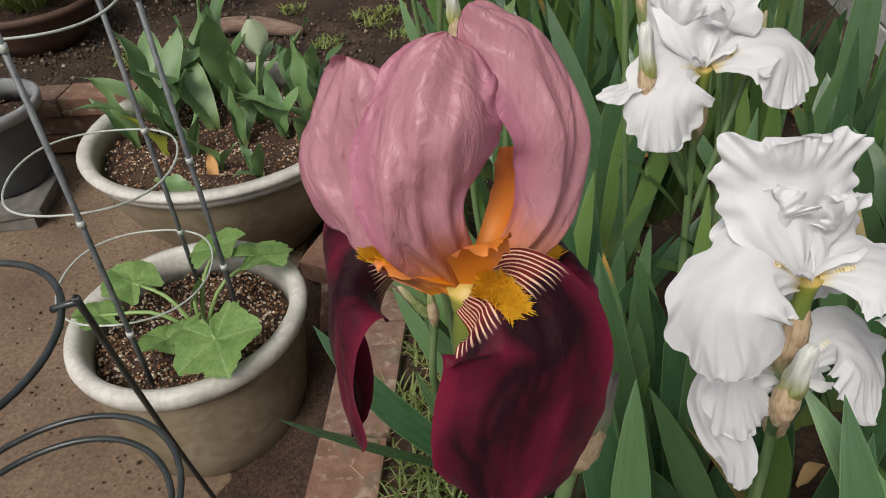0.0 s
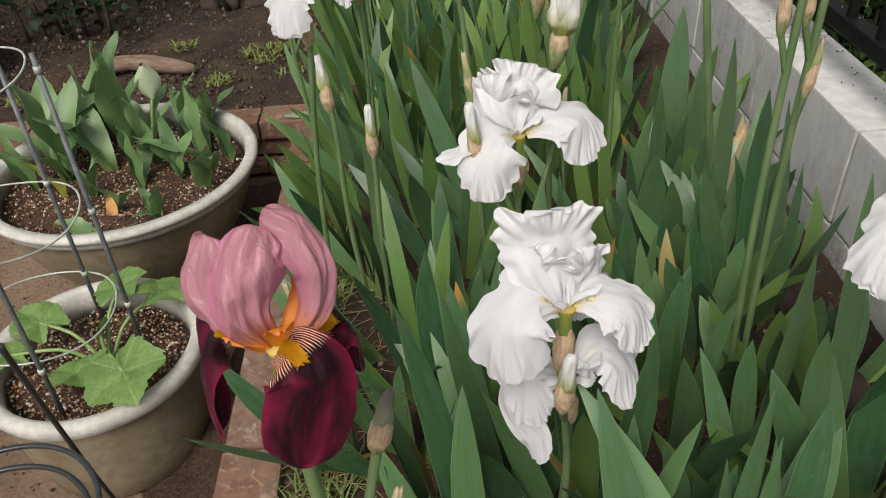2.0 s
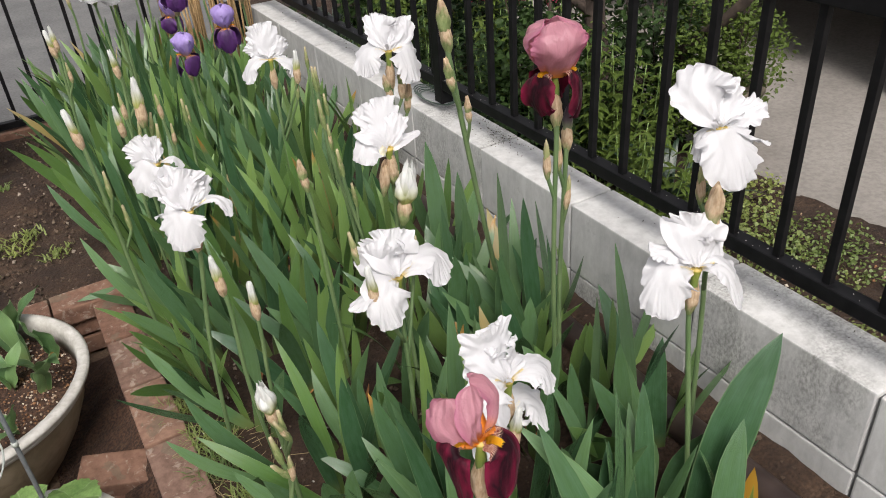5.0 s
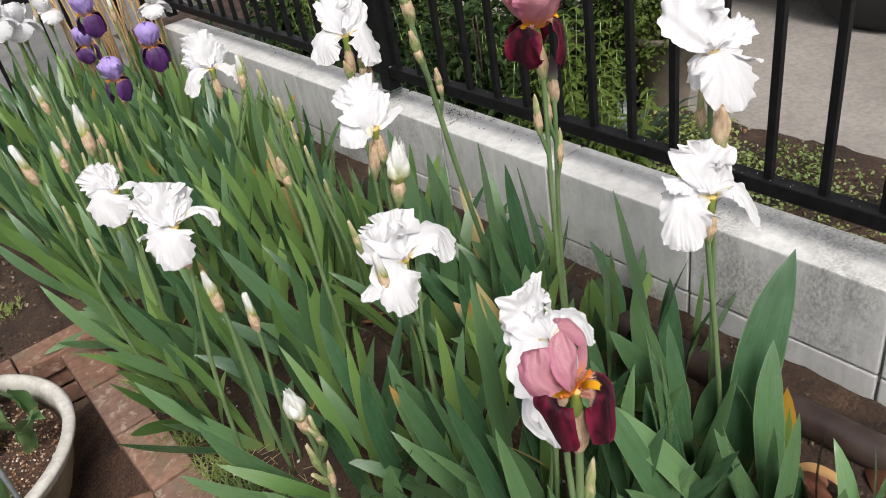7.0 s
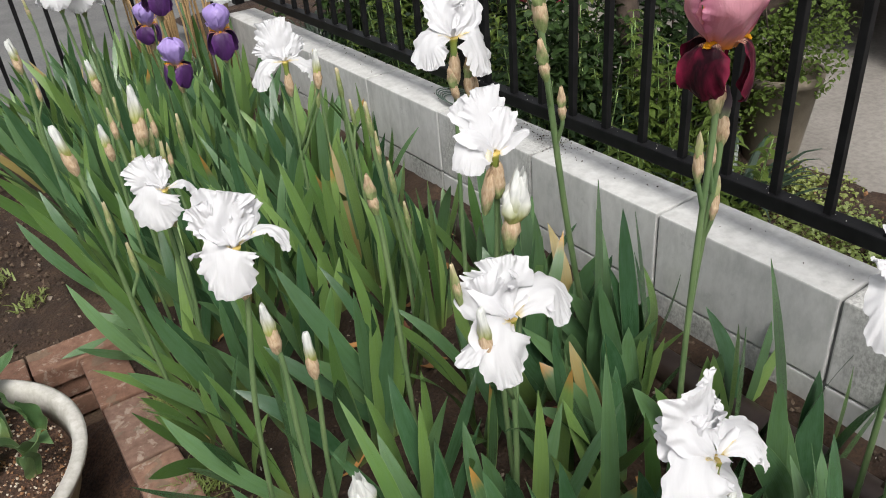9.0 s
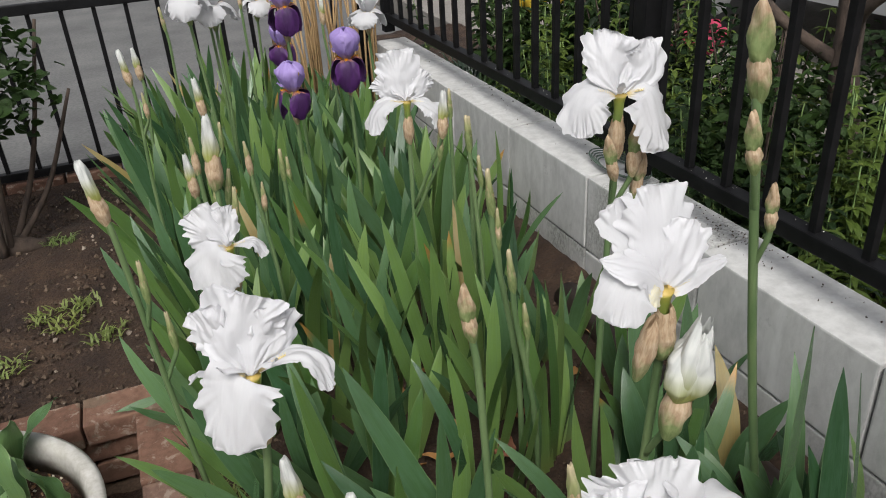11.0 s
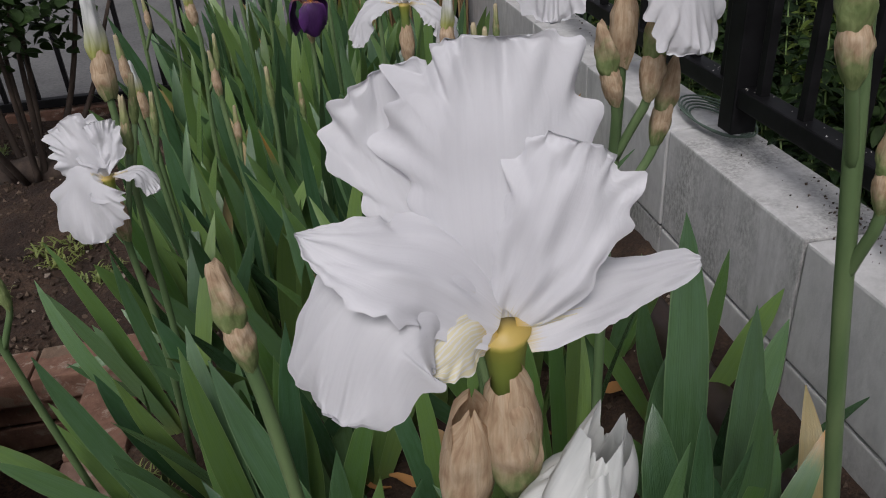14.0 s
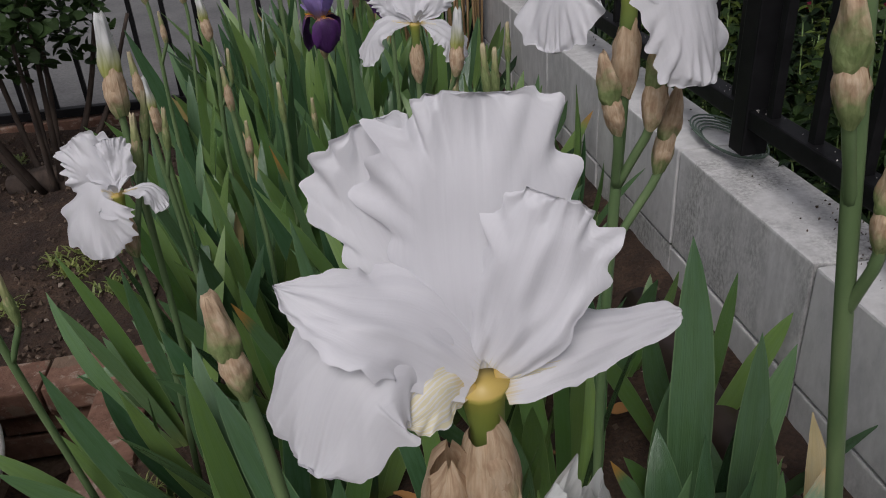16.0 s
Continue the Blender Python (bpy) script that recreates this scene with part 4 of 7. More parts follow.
def unfurling_geo(length, radius, seed):
    """A bud that opens: crumpled petals wound round each other, with a ragged mouth."""
    g = Geo()
    for shell, (grow, lift, lean) in enumerate(((1.0, 0.86, 0.0), (0.86, 1.0, 0.25), (0.6, 1.06, 0.5))):
        n, c = 26, 56
        pts, uvs = [], []
        for i in range(n):
            u = i / (n - 1)
            rad = radius * grow * lerp_list([0, 0.12, 0.32, 0.55, 0.75, 0.9, 1], [0.28, 0.56, 0.92, 1.0, 0.88, 0.66, 0.46], u)
            for j in range(c):
                a = 2 * math.pi * j / c
                turn = a + 0.9 * u + seed + shell * 1.3
                crease = 0.13 * math.sin(3 * turn) + 0.14 * u * math.sin(4 * turn + 2 * u) + 0.07 * u * u * math.sin(9 * turn) + 0.16 * noise.noise((math.cos(a) * 2, math.sin(a) * 2, u * 4 + seed + shell))
                rr = rad * (1 + crease)
                mouth = u ** 3 * (0.10 * math.sin(2 * turn + 1) + 0.05 * math.sin(4 * turn) + 0.025 * math.sin(11 * turn))
                pts.append((rr * math.cos(a) + lean * 0.3 * radius * u, rr * math.sin(a), length * (u * lift + mouth)))
                uvs.append((u, j / c))
        g.grid(pts, n, c, uvs, True)
    first = [k * 26 * 56 for k in range(3)]
    for a, b in zip(first, first[1:]):
        g.f += [(a + j, a + (j + 1) % 56, b + (j + 1) % 56, b + j) for j in range(56)]
    return g


GREEN_SPATHES = [spathe_geo(0.056, 0.0092, s).mesh("spathe", M_SPATHE_GREEN) for s in range(4)]
SPATHES = [spathe_geo(0.054, 0.0102, s).mesh("spathe", M_SPATHE) for s in range(4)]
BUDS = {"white": [bud_geo(0.058, 0.0085, s).mesh("bud", M_BUD) for s in range(3)],
        "opening": [unfurling_geo(0.060, 0.0155, s).mesh("bud", M_BUD) for s in range(2)],
        "swollen": [bud_geo(0.054, 0.0098, s).mesh("bud", M_SPATHE_MIXED) for s in range(2)],
        "green": [bud_geo(0.042, 0.0048, s).mesh("bud", M_GREENBUD) for s in range(3)],
        "grey": [bud_geo(0.052, 0.0068, s).mesh("bud", M_GREYBUD) for s in range(2)],
        "dark": [bud_geo(0.050, 0.0078, s).mesh("bud", M_DARKBUD) for s in range(2)]}
BUD_LABEL = {"white": "furled white flower bud", "opening": "half-open white flower bud", "swollen": "fat bud in a tan and green sheath", "green": "slim green bud in a papery sheath", "dark": "dark furled flower bud", "grey": "slim grey-green flower bud"}


def stem_mesh(points, r0, r1):
    g = Geo()
    line = [Vector(p) for p in curve(points, 14)]
    radii = [r0 + (r1 - r0) * i / 13 for i in range(14)]
    g.tube(line, radii, 10)
    return g.mesh("stem", M_STEM)


def tilt_matrix(p, tx=0.0, ty=0.0):
    return pose(p[0], p[1], p[2], tx, ty, 0)


# sword leaves: a few blades of unit length, scaled for each use
def blade(bend, curl, seed, tip_pow=1.0):
    g = Geo()
    n = 15
    pts, uvs = [], []
    for i in range(n):
        u = i / (n - 1)
        w = lerp_list([0, 0.15, 0.4, 0.62, 0.8, 0.92, 1.0], [0.62, 0.78, 0.96, 1.0, 0.80, 0.42, 0.015], u) * 0.5
        y = bend * u ** 2.2
        tw = curl * u
        z = u * (1 - 0.18 * abs(bend) * u)
        x = 0.02 * math.sin(u * 3 + seed) + 0.06 * u * u * math.sin(seed)
        c, s = math.cos(tw), math.sin(tw)
        fold = 0.05 * (1 - u)
        for a, b, vv in ((-w, 0, 0.0), (-0.5 * w, 0.03 + 0.7 * fold, 0.25), (0, 0.032 + 0.75 * fold, 0.5), (0.5 * w, 0.03 + 0.7 * fold, 0.75), (w, 0, 1.0),
                         (w, 0, 1.0), (0.5 * w, -0.03 + 0.7 * fold, 0.75), (0, -0.032 + 0.75 * fold, 0.5), (-0.5 * w, -0.03 + 0.7 * fold, 0.25), (-w, 0, 0.0)):
            # width and thickness are in units of the leaf's width
            pts.append((x, y, z, a * c - b * s, a * s + b * c))
            uvs.append((u, vv))
    return pts, uvs, n


def leaf_mesh(length, width, bend, curl, seed, mat=None, name="leaf"):
    pts, uvs, n = blade(bend, curl, seed)
    g = Geo()
    full = [(x * length + a * width, y * length + b * width * 0.5, z * length) for x, y, z, a, b in pts]
    for k in (0, 5):
        face = [i * 10 + k + j for i in range(n) for j in range(5)]
        g.grid([full[i] for i in face], n, 5, [uvs[i] for i in face])
    return g.mesh(name, mat or M_LEAF)


LEAF_SHAPES = [(0.02, 0.2), (0.10, -0.3), (0.2, 0.5), (0.32, -0.2), (-0.12, 0.4), (0.05, -0.7), (0.45, 0.3), (-0.25, -0.4), (0.15, 0.0), (0.0, 0.9)]
LEAVES = [leaf_mesh(1.0, 0.078, b, c, s) for s, (b, c) in enumerate(LEAF_SHAPES)]
TOPLIT_LEAVES = [leaf_mesh(1.0, 0.078, b, c, s, M_LEAF_TOPLIT) for s, (b, c) in enumerate(LEAF_SHAPES)]
OLD_LEAVES = [leaf_mesh(1.0, 0.07, b, c, s, M_LEAF_OLD) for s, (b, c) in enumerate([(0.5, 0.8), (0.35, -0.9)])]


def leaf_to(parent, base, tip, variant, turn, width=0.034, offset=Vector((0, 0, 0)), old=False, young=False):
    """A leaf from base to tip (world); parent's place is taken off. young: the copy with top light in its colour."""
    base, tip = Vector(base), Vector(tip)
    d = tip - base
    me = (OLD_LEAVES if old else TOPLIT_LEAVES if young else LEAVES)[variant % (2 if old else len(LEAVES))]
    ln = d.length
    z = d.normalized()
    a = math.radians(turn)
    x = Vector((math.cos(a), math.sin(a), 0))
    x = (x - z * x.dot(z)).normalized()
    y = z.cross(x)
    q = Matrix((x, y, z)).transposed().to_4x4()
    m = Matrix.Translation(base - offset) @ q @ Matrix.Diagonal((width / 0.078, ln * 0.75, ln, 1))
    return put("leaf", me, parent, m)


def leaf_fan(x, y, count, height, heading, spread, r, label, width=0.032, lean=(0.0, 0.0)):
    z = ground_z(x, y) - 0.01
    f = empty("iris_leaf_fan", pose(x, y, z), label, "plant", "iris leaf fans")
    o = Vector((x, y, z))
    ca, sa = math.cos(heading), math.sin(heading)
    for i in range(count):
        s = (i - (count - 1) / 2) / max(1, (count - 1) / 2)
        h = height * (1 - 0.28 * abs(s)) * r.uniform(0.85, 1.08)
        out = spread * s + r.uniform(-0.03, 0.03)
        side = r.uniform(-0.05, 0.05)
        base = o + Vector((ca, sa, 0)) * 0.012 * s * count * 0.5
        tip = base + Vector((ca * out - sa * side + lean[0] * h, sa * out + ca * side + lean[1] * h, h))
        # far fans get more of the top-lit coloured blades (young)
        leaf_to(f, base, tip, r.randrange(len(LEAVES)), math.degrees(heading) + r.uniform(-30, 30), width * r.uniform(0.8, 1.15), o, old=r.random() < 0.025, young=r.random() < (0.12 if y < -0.8 else 0.36 if y < -0.2 else 0.5))
    return f


# stalks: place of the bloom's throat, kind, heading of one fall, tilt, look of the bloom and what else sits on the stalk
def iris(throat, kind, heading, tilt=(0, 0), variant=0, fine=False, size=1.0, base=None, label="", buds=(), dome=(1, 1, 1), spathe=1.0, petals=None):
    t = Vector(throat)
    bx, by = base if base else (t.x + rng.uniform(-0.03, 0.03), t.y + rng.uniform(-0.02, 0.05))
    o = Vector((bx, by, ground_z(bx, by) - 0.01))
    plant = empty("bearded_iris", Matrix.Translation(o), label or KINDS[kind]["word"] + " bearded iris bloom on a green stalk", "flower", "bearded irises")
    m = tilt_matrix(t - o, *tilt)
    neck = (m @ Vector((0, 0, -0.040 * size)))
    mid = neck * 0.55 + Vector((rng.uniform(-0.01, 0.01), rng.uniform(-0.01, 0.01), 0))
    low = m @ Vector((0, 0, -0.09 * size))
    stalk = [Vector(q) for q in curve([(0, 0, 0), mid, low, neck], 60)]
    put("stem", stem_mesh([(0, 0, 0), mid, low, neck], 0.0048, 0.0040), plant)
    if petals:
        shaped_bloom(plant, kind, m, petals, variant)
    else:
        add_bloom(plant, kind, m, heading, variant, fine, size, dome)
    if spathe:
        put("spathe", SPATHES[variant % 4], plant, m @ pose(0, 0, -0.082 * size, 0, 0, heading) @ Matrix.Diagonal((1.0 * spathe, 1.0 * spathe, 1.15 * spathe, 1)))
    for off, what, tx, ty, *grow in buds:
        bm = tilt_matrix(Vector(off) + t - o, tx, ty)
        add_bud(plant, bm, what, rng.randrange(3), stalk, grow[0] if grow else 1.0)
    return plant


def add_bud(plant, m, what, variant, joint=None, size=1.0):
    """A bud with its sheath, whose tip is at m."""
    length = {"white": 0.05, "opening": 0.062, "green": 0.038, "dark": 0.048, "grey": 0.05, "swollen": 0.046}[what]
    k = m @ pose(0, 0, -length * size)
    if joint is not None:
        low = k @ Vector((0, 0, -0.026))
        g = Geo()
        near = min(joint, key=lambda q: abs(q.z - low.z))
        drop = max(0.05, 2.2 * math.hypot(near.x - low.x, near.y - low.y))
        foot = min(joint, key=lambda q: abs(q.z - (low.z - drop)))
        g.tube(curve([tuple(foot), tuple(foot * 0.5 + low * 0.5), tuple(low), tuple(k.translation)], 8), 0.0036, 8)
        put("stem", g.mesh("stem", M_STEM), plant)
    s = Matrix.Diagonal((size, size, size, 1))
    b = BUDS[what]
    put("bud", b[variant % len(b)], plant, k @ s, BUD_LABEL[what])
    big = 0.68 if what == "green" else 0.95
    put("spathe", (GREEN_SPATHES if what == "green" and variant else SPATHES)[variant], plant, k @ pose(0, 0, -0.03 * size, 0, 0, variant * 70) @ s @ Matrix.Diagonal((big, big, 0.95, 1)))


def bud_stalk(tip, what, base=None, lean=(0, 0), more=(), label="", r0=0.0048, size=1.0):
    t = Vector(tip)
    bx, by = base if base else (t.x + rng.uniform(-0.03, 0.03), t.y + rng.uniform(-0.03, 0.03))
    o = Vector((bx, by, ground_z(bx, by) - 0.01))
    plant = empty("budding_iris", Matrix.Translation(o), label or "iris stalk in bud with tan papery sheaths", "flower", "iris stalks in bud")
    m = tilt_matrix(t - o, *lean)
    top = m @ Vector((0, 0, -0.05))
    way = [(0, 0, 0), top * 0.5 + Vector((rng.uniform(-0.012, 0.012), rng.uniform(-0.012, 0.012), 0)), m @ Vector((0, 0, -0.12)), top]
    stalk = [Vector(q) for q in curve(way, 60)]
    put("stem", stem_mesh(way, r0, max(0.0038, r0 * 0.85)), plant)
    add_bud(plant, m, what, rng.randrange(3), None, size)
    for off, w, tx, ty, *grow in more:
        at = min(stalk, key=lambda q: abs(q.z - (t.z - o.z + off[2])))
        add_bud(plant, tilt_matrix(at + Vector((off[0] * 0.8, off[1] * 0.8, 0)), tx + lean[0], ty + lean[1]), w, rng.randrange(3), stalk, grow[0] if grow else 0.9)
    return plant


# the irises in flower, from the path's near end to the road
iris((-0.777, -1.224, 0.734), "burgundy", 0, (2, 0), 1, True, 1.0, (-0.775, -1.185), "rose-pink standards over velvet maroon falls, tall bearded iris", buds=(((0.045, 0.045, -0.085), "grey", 8, 12, 0.8), ((0.045, 0.03, -0.16), "green", 0, 12)), petals=[
        ("standard", [(-2, -1, 0), (-8, -9, 26), (-6, -4, 48), (-1, 11, 64)], 18, (0.1, -0.7, 0.7)),
        ("standard", [(-5, 1, 1), (-21, 2, 18), (-31, 6, 38), (-25, 15, 58)], 22, (-0.5, -0.55, 0.7)),
        ("standard", [(6, 4, 0), (21, 6, 15), (28, 10, 37), (19, 16, 57), (3, 17, 68)], 14, (0.8, -0.45, 0.4)),
        ("fall", [(1, -2, 1), (9, -10, 5), (17, -19, -5), (13, -26, -26), (7, -32, -52)], 23, (0.2, -0.6, 0.8)),
        ("fall", [(-7, -1, 3), (-20, 1, 9), (-33, -3, 6), (-37, -10, -12), (-34, -16, -42)], 18, (-0.9, -0.1, 0.4)),
        ("fall", [(7, 10, -5), (21, 26, -10), (32, 32, -20), (33, 22, -41)], 16, (0.8, 0.6, -0.1)),
        ("style_arm", [(1, 1, 0), (8, 7, 11), (12, 17, 17), (12, 30, 24)], 6, (0.3, -0.6, 0.7)),
        ("style_arm", [(1, -1, 1), (3, -7, 17), (10, -11, 23)], 7, (0.1, -0.1, 1.0)),
        ("style_arm", [(-4, -1, 2), (-14, -1, 8), (-23, 0, 11)], 6, (-0.4, 0.2, 0.9)),
])
iris((-0.588, -0.99, 0.54), "white", 0, (2, 0), 0, True, 1.0, (-0.565, -0.93), "ruffled pure white bearded iris with bent lower bloom", buds=(((0.002, -0.022, -0.045), "white", 10, 2),), petals=[
        ("standard", [(-3, 0, 2), (-12, 9, 37), (-13, 17, 64), (-13, 21, 89)], 49, (0.1, -0.6, 0.8)),
        ("standard", [(-5, 2, 2), (-30, 13, 29), (-34, 23, 56)], 32, (-0.7, -0.3, 0.7)),
        ("standard", [(3, 2, 1), (20, 14, 20), (27, 24, 46)], 32, (0.8, -0.3, 0.6)),
        ("fall", [(-6, -2, 2), (-30, -8, 18), (-54, -27, 0), (-50, -45, -46)], 38, (-0.2, -0.5, 0.9)),
        ("fall", [(6, 0, 2), (31, -2, 9), (58, -9, -4), (63, -24, -38)], 30, (0.4, -0.4, 0.8)),
        ("fall", [(3, 9, -2), (10, 37, -4), (17, 51, -23), (18, 43, -55)], 34, (0.0, 1.0, 0.3)),
])
iris((-0.581, -0.982, 0.438), "white", 0, (14, -6), 2, True, 1.0, (-0.57, -0.9), "smaller white bearded iris bloom hanging under another", petals=[
        ("fall", [(-7, 6, 8), (-30, 1, 21), (-36, -12, 1), (-31, -25, -34)], 24, (-0.1, -0.5, 0.8)),
        ("fall", [(-9, 6, 4), (-47, -1, 7), (-52, -13, -19), (-33, -24, -52), (-30, -33, -80)], 17, (-0.4, -0.5, 0.8)),
        ("fall", [(8, 6, 8), (33, 17, 26), (53, 4, 14), (59, -13, -29)], 27, (0.4, -0.5, 0.8)),
        ("standard", [(2, 4, 10), (17, 7, 13), (24, 3, -12)], 15, (0.4, -0.6, 0.7)),
])
iris((-0.589, -0.658, 0.531), "white", 0, (2, 0), 3, True, 1.0, (-0.57, -0.62), "white bearded iris beside pale furled buds", buds=(((-0.060, -0.015, 0.045), "white", 0, -6), ((-0.062, 0.04, 0.09), "green", 0, -8), ((0.065, 0.05, 0.03), "green", 0, 8)), petals=[
        ("standard", [(-2, 0, 2), (-6, 9, 35), (3, 17, 58), (9, 24, 83)], 50, (0.1, -0.6, 0.8)),
        ("standard", [(-6, 2, 1), (-31, 12, 31), (-40, 23, 71)], 36, (-0.6, -0.4, 0.7)),
        ("standard", [(7, 4, 0), (30, 17, 22), (36, 29, 58)], 36, (0.7, -0.3, 0.6)),
        ("fall", [(-8, -3, 1), (-27, -15, 6), (-40, -35, -18), (-38, -54, -61)], 41, (-0.0, -0.5, 0.9)),
        ("fall", [(-10, -1, 0), (-55, -8, -5), (-103, -16, -20)], 18, (-0.0, 0.0, 1.0)),
        ("fall", [(8, 0, 2), (41, 2, 18), (75, -4, 12), (78, -26, -34)], 37, (0.3, -0.4, 0.8)),
])
open_iris = iris((-0.542, -0.575, 0.731), "white", 0, (4, -4), 9, True, 1.0, (-0.505, -0.54), "wide open white bearded iris with flaring frilled petals", buds=(((0.022, -0.024, -0.030), "opening", 5, 8, 1.25),), spathe=0.0, petals=[
        ("standard", [(0, 4, 5), (-8, 14, 24), (-19, 25, 48), (-25, 33, 75)], 23, (-0.1, -0.8, 0.7), "fan"),
        ("standard", [(1, 1, 3), (2, 7, 27), (4, 16, 55), (6, 25, 83)], 32, (-0.1, -0.7, 0.7), "shield"),
        ("standard", [(3, 0, 5), (12, -1, 22), (20, 2, 39), (27, 7, 55)], 20, (0.1, -0.6, 0.8), "shield"),
        ("standard", [(-1, 0, 5), (-18, 1, 23), (-37, 1, 31), (-57, 9, 38)], 19, (-0.1, -0.5, 0.9), "point"),
        ("fall", [(-2, 0, 5), (-21, -2, 19), (-41, -8, 16), (-54, -16, -9)], 25, (-0.3, -0.6, 0.8), "calm"),
        ("fall", [(5, 1, 3), (24, 0, 9), (45, 2, 10), (66, 5, 11)], 14, (0.0, -0.6, 0.8), "tongue"),
        ("fall", [(2, 6, -1), (8, 25, -3), (13, 40, -12), (16, 47, -36)], 21, (0.2, 0.9, 0.5), "calm"),
        ("haft", [(-3, -1, 5), (-13, -8, 7), (-26, -14, 1)], 10, (-0.4, -0.8, 0.4)),
        ("haft", [(4, 0, 3), (12, -3, 5), (24, -3, 6)], 6, (-0.1, -0.8, 0.4)),
])
tip = Vector((-0.541, -0.575, 0.735)) - open_iris.matrix_basis.translation
for q, (dx, dy, dz, wide_by, tall, turn) in enumerate([(0.002, -0.001, -0.070, 1.15, 0.98, 20), (-0.016, 0.006, -0.090, 1.0, 1.25, 80)]):
    put("spathe", spathe_geo(0.058, 0.0088, q + 1, q == 0).mesh("spathe", M_SPATHE), open_iris, pose(tip.x + dx, tip.y + dy, tip.z + dz, 4, -6 - 6 * q, turn) @ Matrix.Diagonal((wide_by, wide_by, tall, 1)))
iris((-0.274, -1.027, 0.624), "white", 0, (2, 0), 4, True, 1.0, (-0.225, -1.04), "white bearded iris with round falls on a thick stalk", petals=[
        ("standard", [(-2, 2, 3), (-3, 14, 43), (5, 17, 62), (10, 20, 82)], 46, (-0.2, -0.5, 0.8)),
        ("standard", [(-6, 5, 1), (-29, 25, 26), (-59, 42, 39)], 20, (-0.3, 0.0, 0.9)),
        ("standard", [(5, 1, 0), (33, 1, 22), (43, 7, 51)], 29, (0.5, -0.6, 0.7)),
        ("fall", [(-7, 2, 2), (-33, 7, 10), (-57, 2, -7), (-68, -17, -54)], 41, (-0.3, -0.3, 0.9)),
        ("fall", [(6, -3, 3), (28, -15, 7), (42, -32, -12), (46, -55, -59)], 29, (0.3, -0.5, 0.8)),
])
iris((-0.19, -0.967, 0.805), "white", 0, (2, 0), 5, True, 1.0, (-0.15, -0.96), "tall white bearded iris near the railing", buds=(((-0.03, 0.0, -0.05), "green", 0, -5), ((-0.050, -0.050, -0.066), "swollen", 4, -4, 1.25)), petals=[
        ("standard", [(-3, 1, 1), (-17, 14, 31), (-17, 26, 61), (1, 28, 84)], 45, (-0.4, -0.4, 0.8)),
        ("standard", [(7, 0, 1), (35, -6, 17), (68, -16, 27)], 26, (0.1, -0.5, 0.9)),
        ("standard", [(5, 3, 2), (19, 13, 32), (27, 21, 65)], 37, (0.0, -0.6, 0.8)),
        ("fall", [(-3, -2, -1), (-5, -14, 0), (-8, -35, -28), (-14, -57, -75)], 48, (-0.1, -0.4, 0.9)),
        ("fall", [(5, -3, -1), (32, -18, -13), (63, -39, -28)], 18, (0.2, 0.1, 1.0)),
        ("fall", [(-7, 5, -1), (-28, 10, -11), (-39, -2, -44)], 18, (-0.5, 0.1, 0.8)),
])
iris((-0.322, -0.745, 0.858), "burgundy", 190, (0, -3), 2, True, 1.1, (-0.27, -0.70), "tall rose-pink and maroon bearded iris by the railing", dome=(1.25, 1.3, 1.0),
     buds=(((-0.008, 0.01, -0.12), "green", 0, -3),))
iris((-0.366, -0.243, 0.778), "white", 0, (2, 0), 6, True, 1.0, (-0.35, -0.2), "white bearded iris standing high near the wall", buds=(((0.022, -0.012, -0.035), "swollen", 0, 5, 0.9), ((0.040, 0.0, -0.085), "swollen", 0, 9, 0.8), ((-0.022, -0.014, -0.050), "swollen", 4, -14, 0.75)), petals=[
        ("standard", [(-1, 1, 2), (-7, 6, 27), (-5, 14, 51), (4, 17, 72)], 35, (-0.2, -0.7, 0.7)),
        ("standard", [(6, 0, 1), (30, -2, 19), (41, 2, 43), (40, 8, 62)], 28, (0.2, -0.7, 0.6)),
        ("standard", [(2, 4, 2), (11, 15, 33), (16, 22, 62)], 32, (-0.2, -0.7, 0.7)),
        ("fall", [(-5, 2, 2), (-33, 4, 9), (-51, -1, -5), (-60, -13, -40)], 33, (-0.5, -0.3, 0.8)),
        ("fall", [(9, -3, 2), (29, -15, 4), (34, -31, -27), (38, -45, -64)], 39, (0.3, -0.6, 0.8)),
])
iris((-0.448, 0.319, 0.633), "white", 0, (2, 0), 7, True, 1.0, (-0.44, 0.33), "white bearded iris deep in the bed", buds=(((0.05, -0.06, 0.02), "white", 0, 4), ((0.045, -0.05, -0.04), "green", 0, 4)), petals=[
        ("standard", [(-1, 1, 3), (-5, 10, 40), (-4, 24, 94)], 42, (-0.2, -0.7, 0.7)),
        ("standard", [(5, 2, 3), (26, 5, 28), (43, 9, 52)], 27, (0.3, -0.7, 0.6)),
        ("standard", [(-6, 5, 4), (-27, 19, 27), (-42, 30, 49)], 27, (-0.6, -0.5, 0.7)),
        ("fall", [(-7, 1, 2), (-37, 4, 4), (-63, 1, -15), (-74, -10, -50)], 27, (-0.5, -0.2, 0.8)),
        ("fall", [(8, -3, 1), (32, -16, -3), (49, -30, -20), (53, -43, -52)], 26, (0.4, -0.5, 0.8)),
])
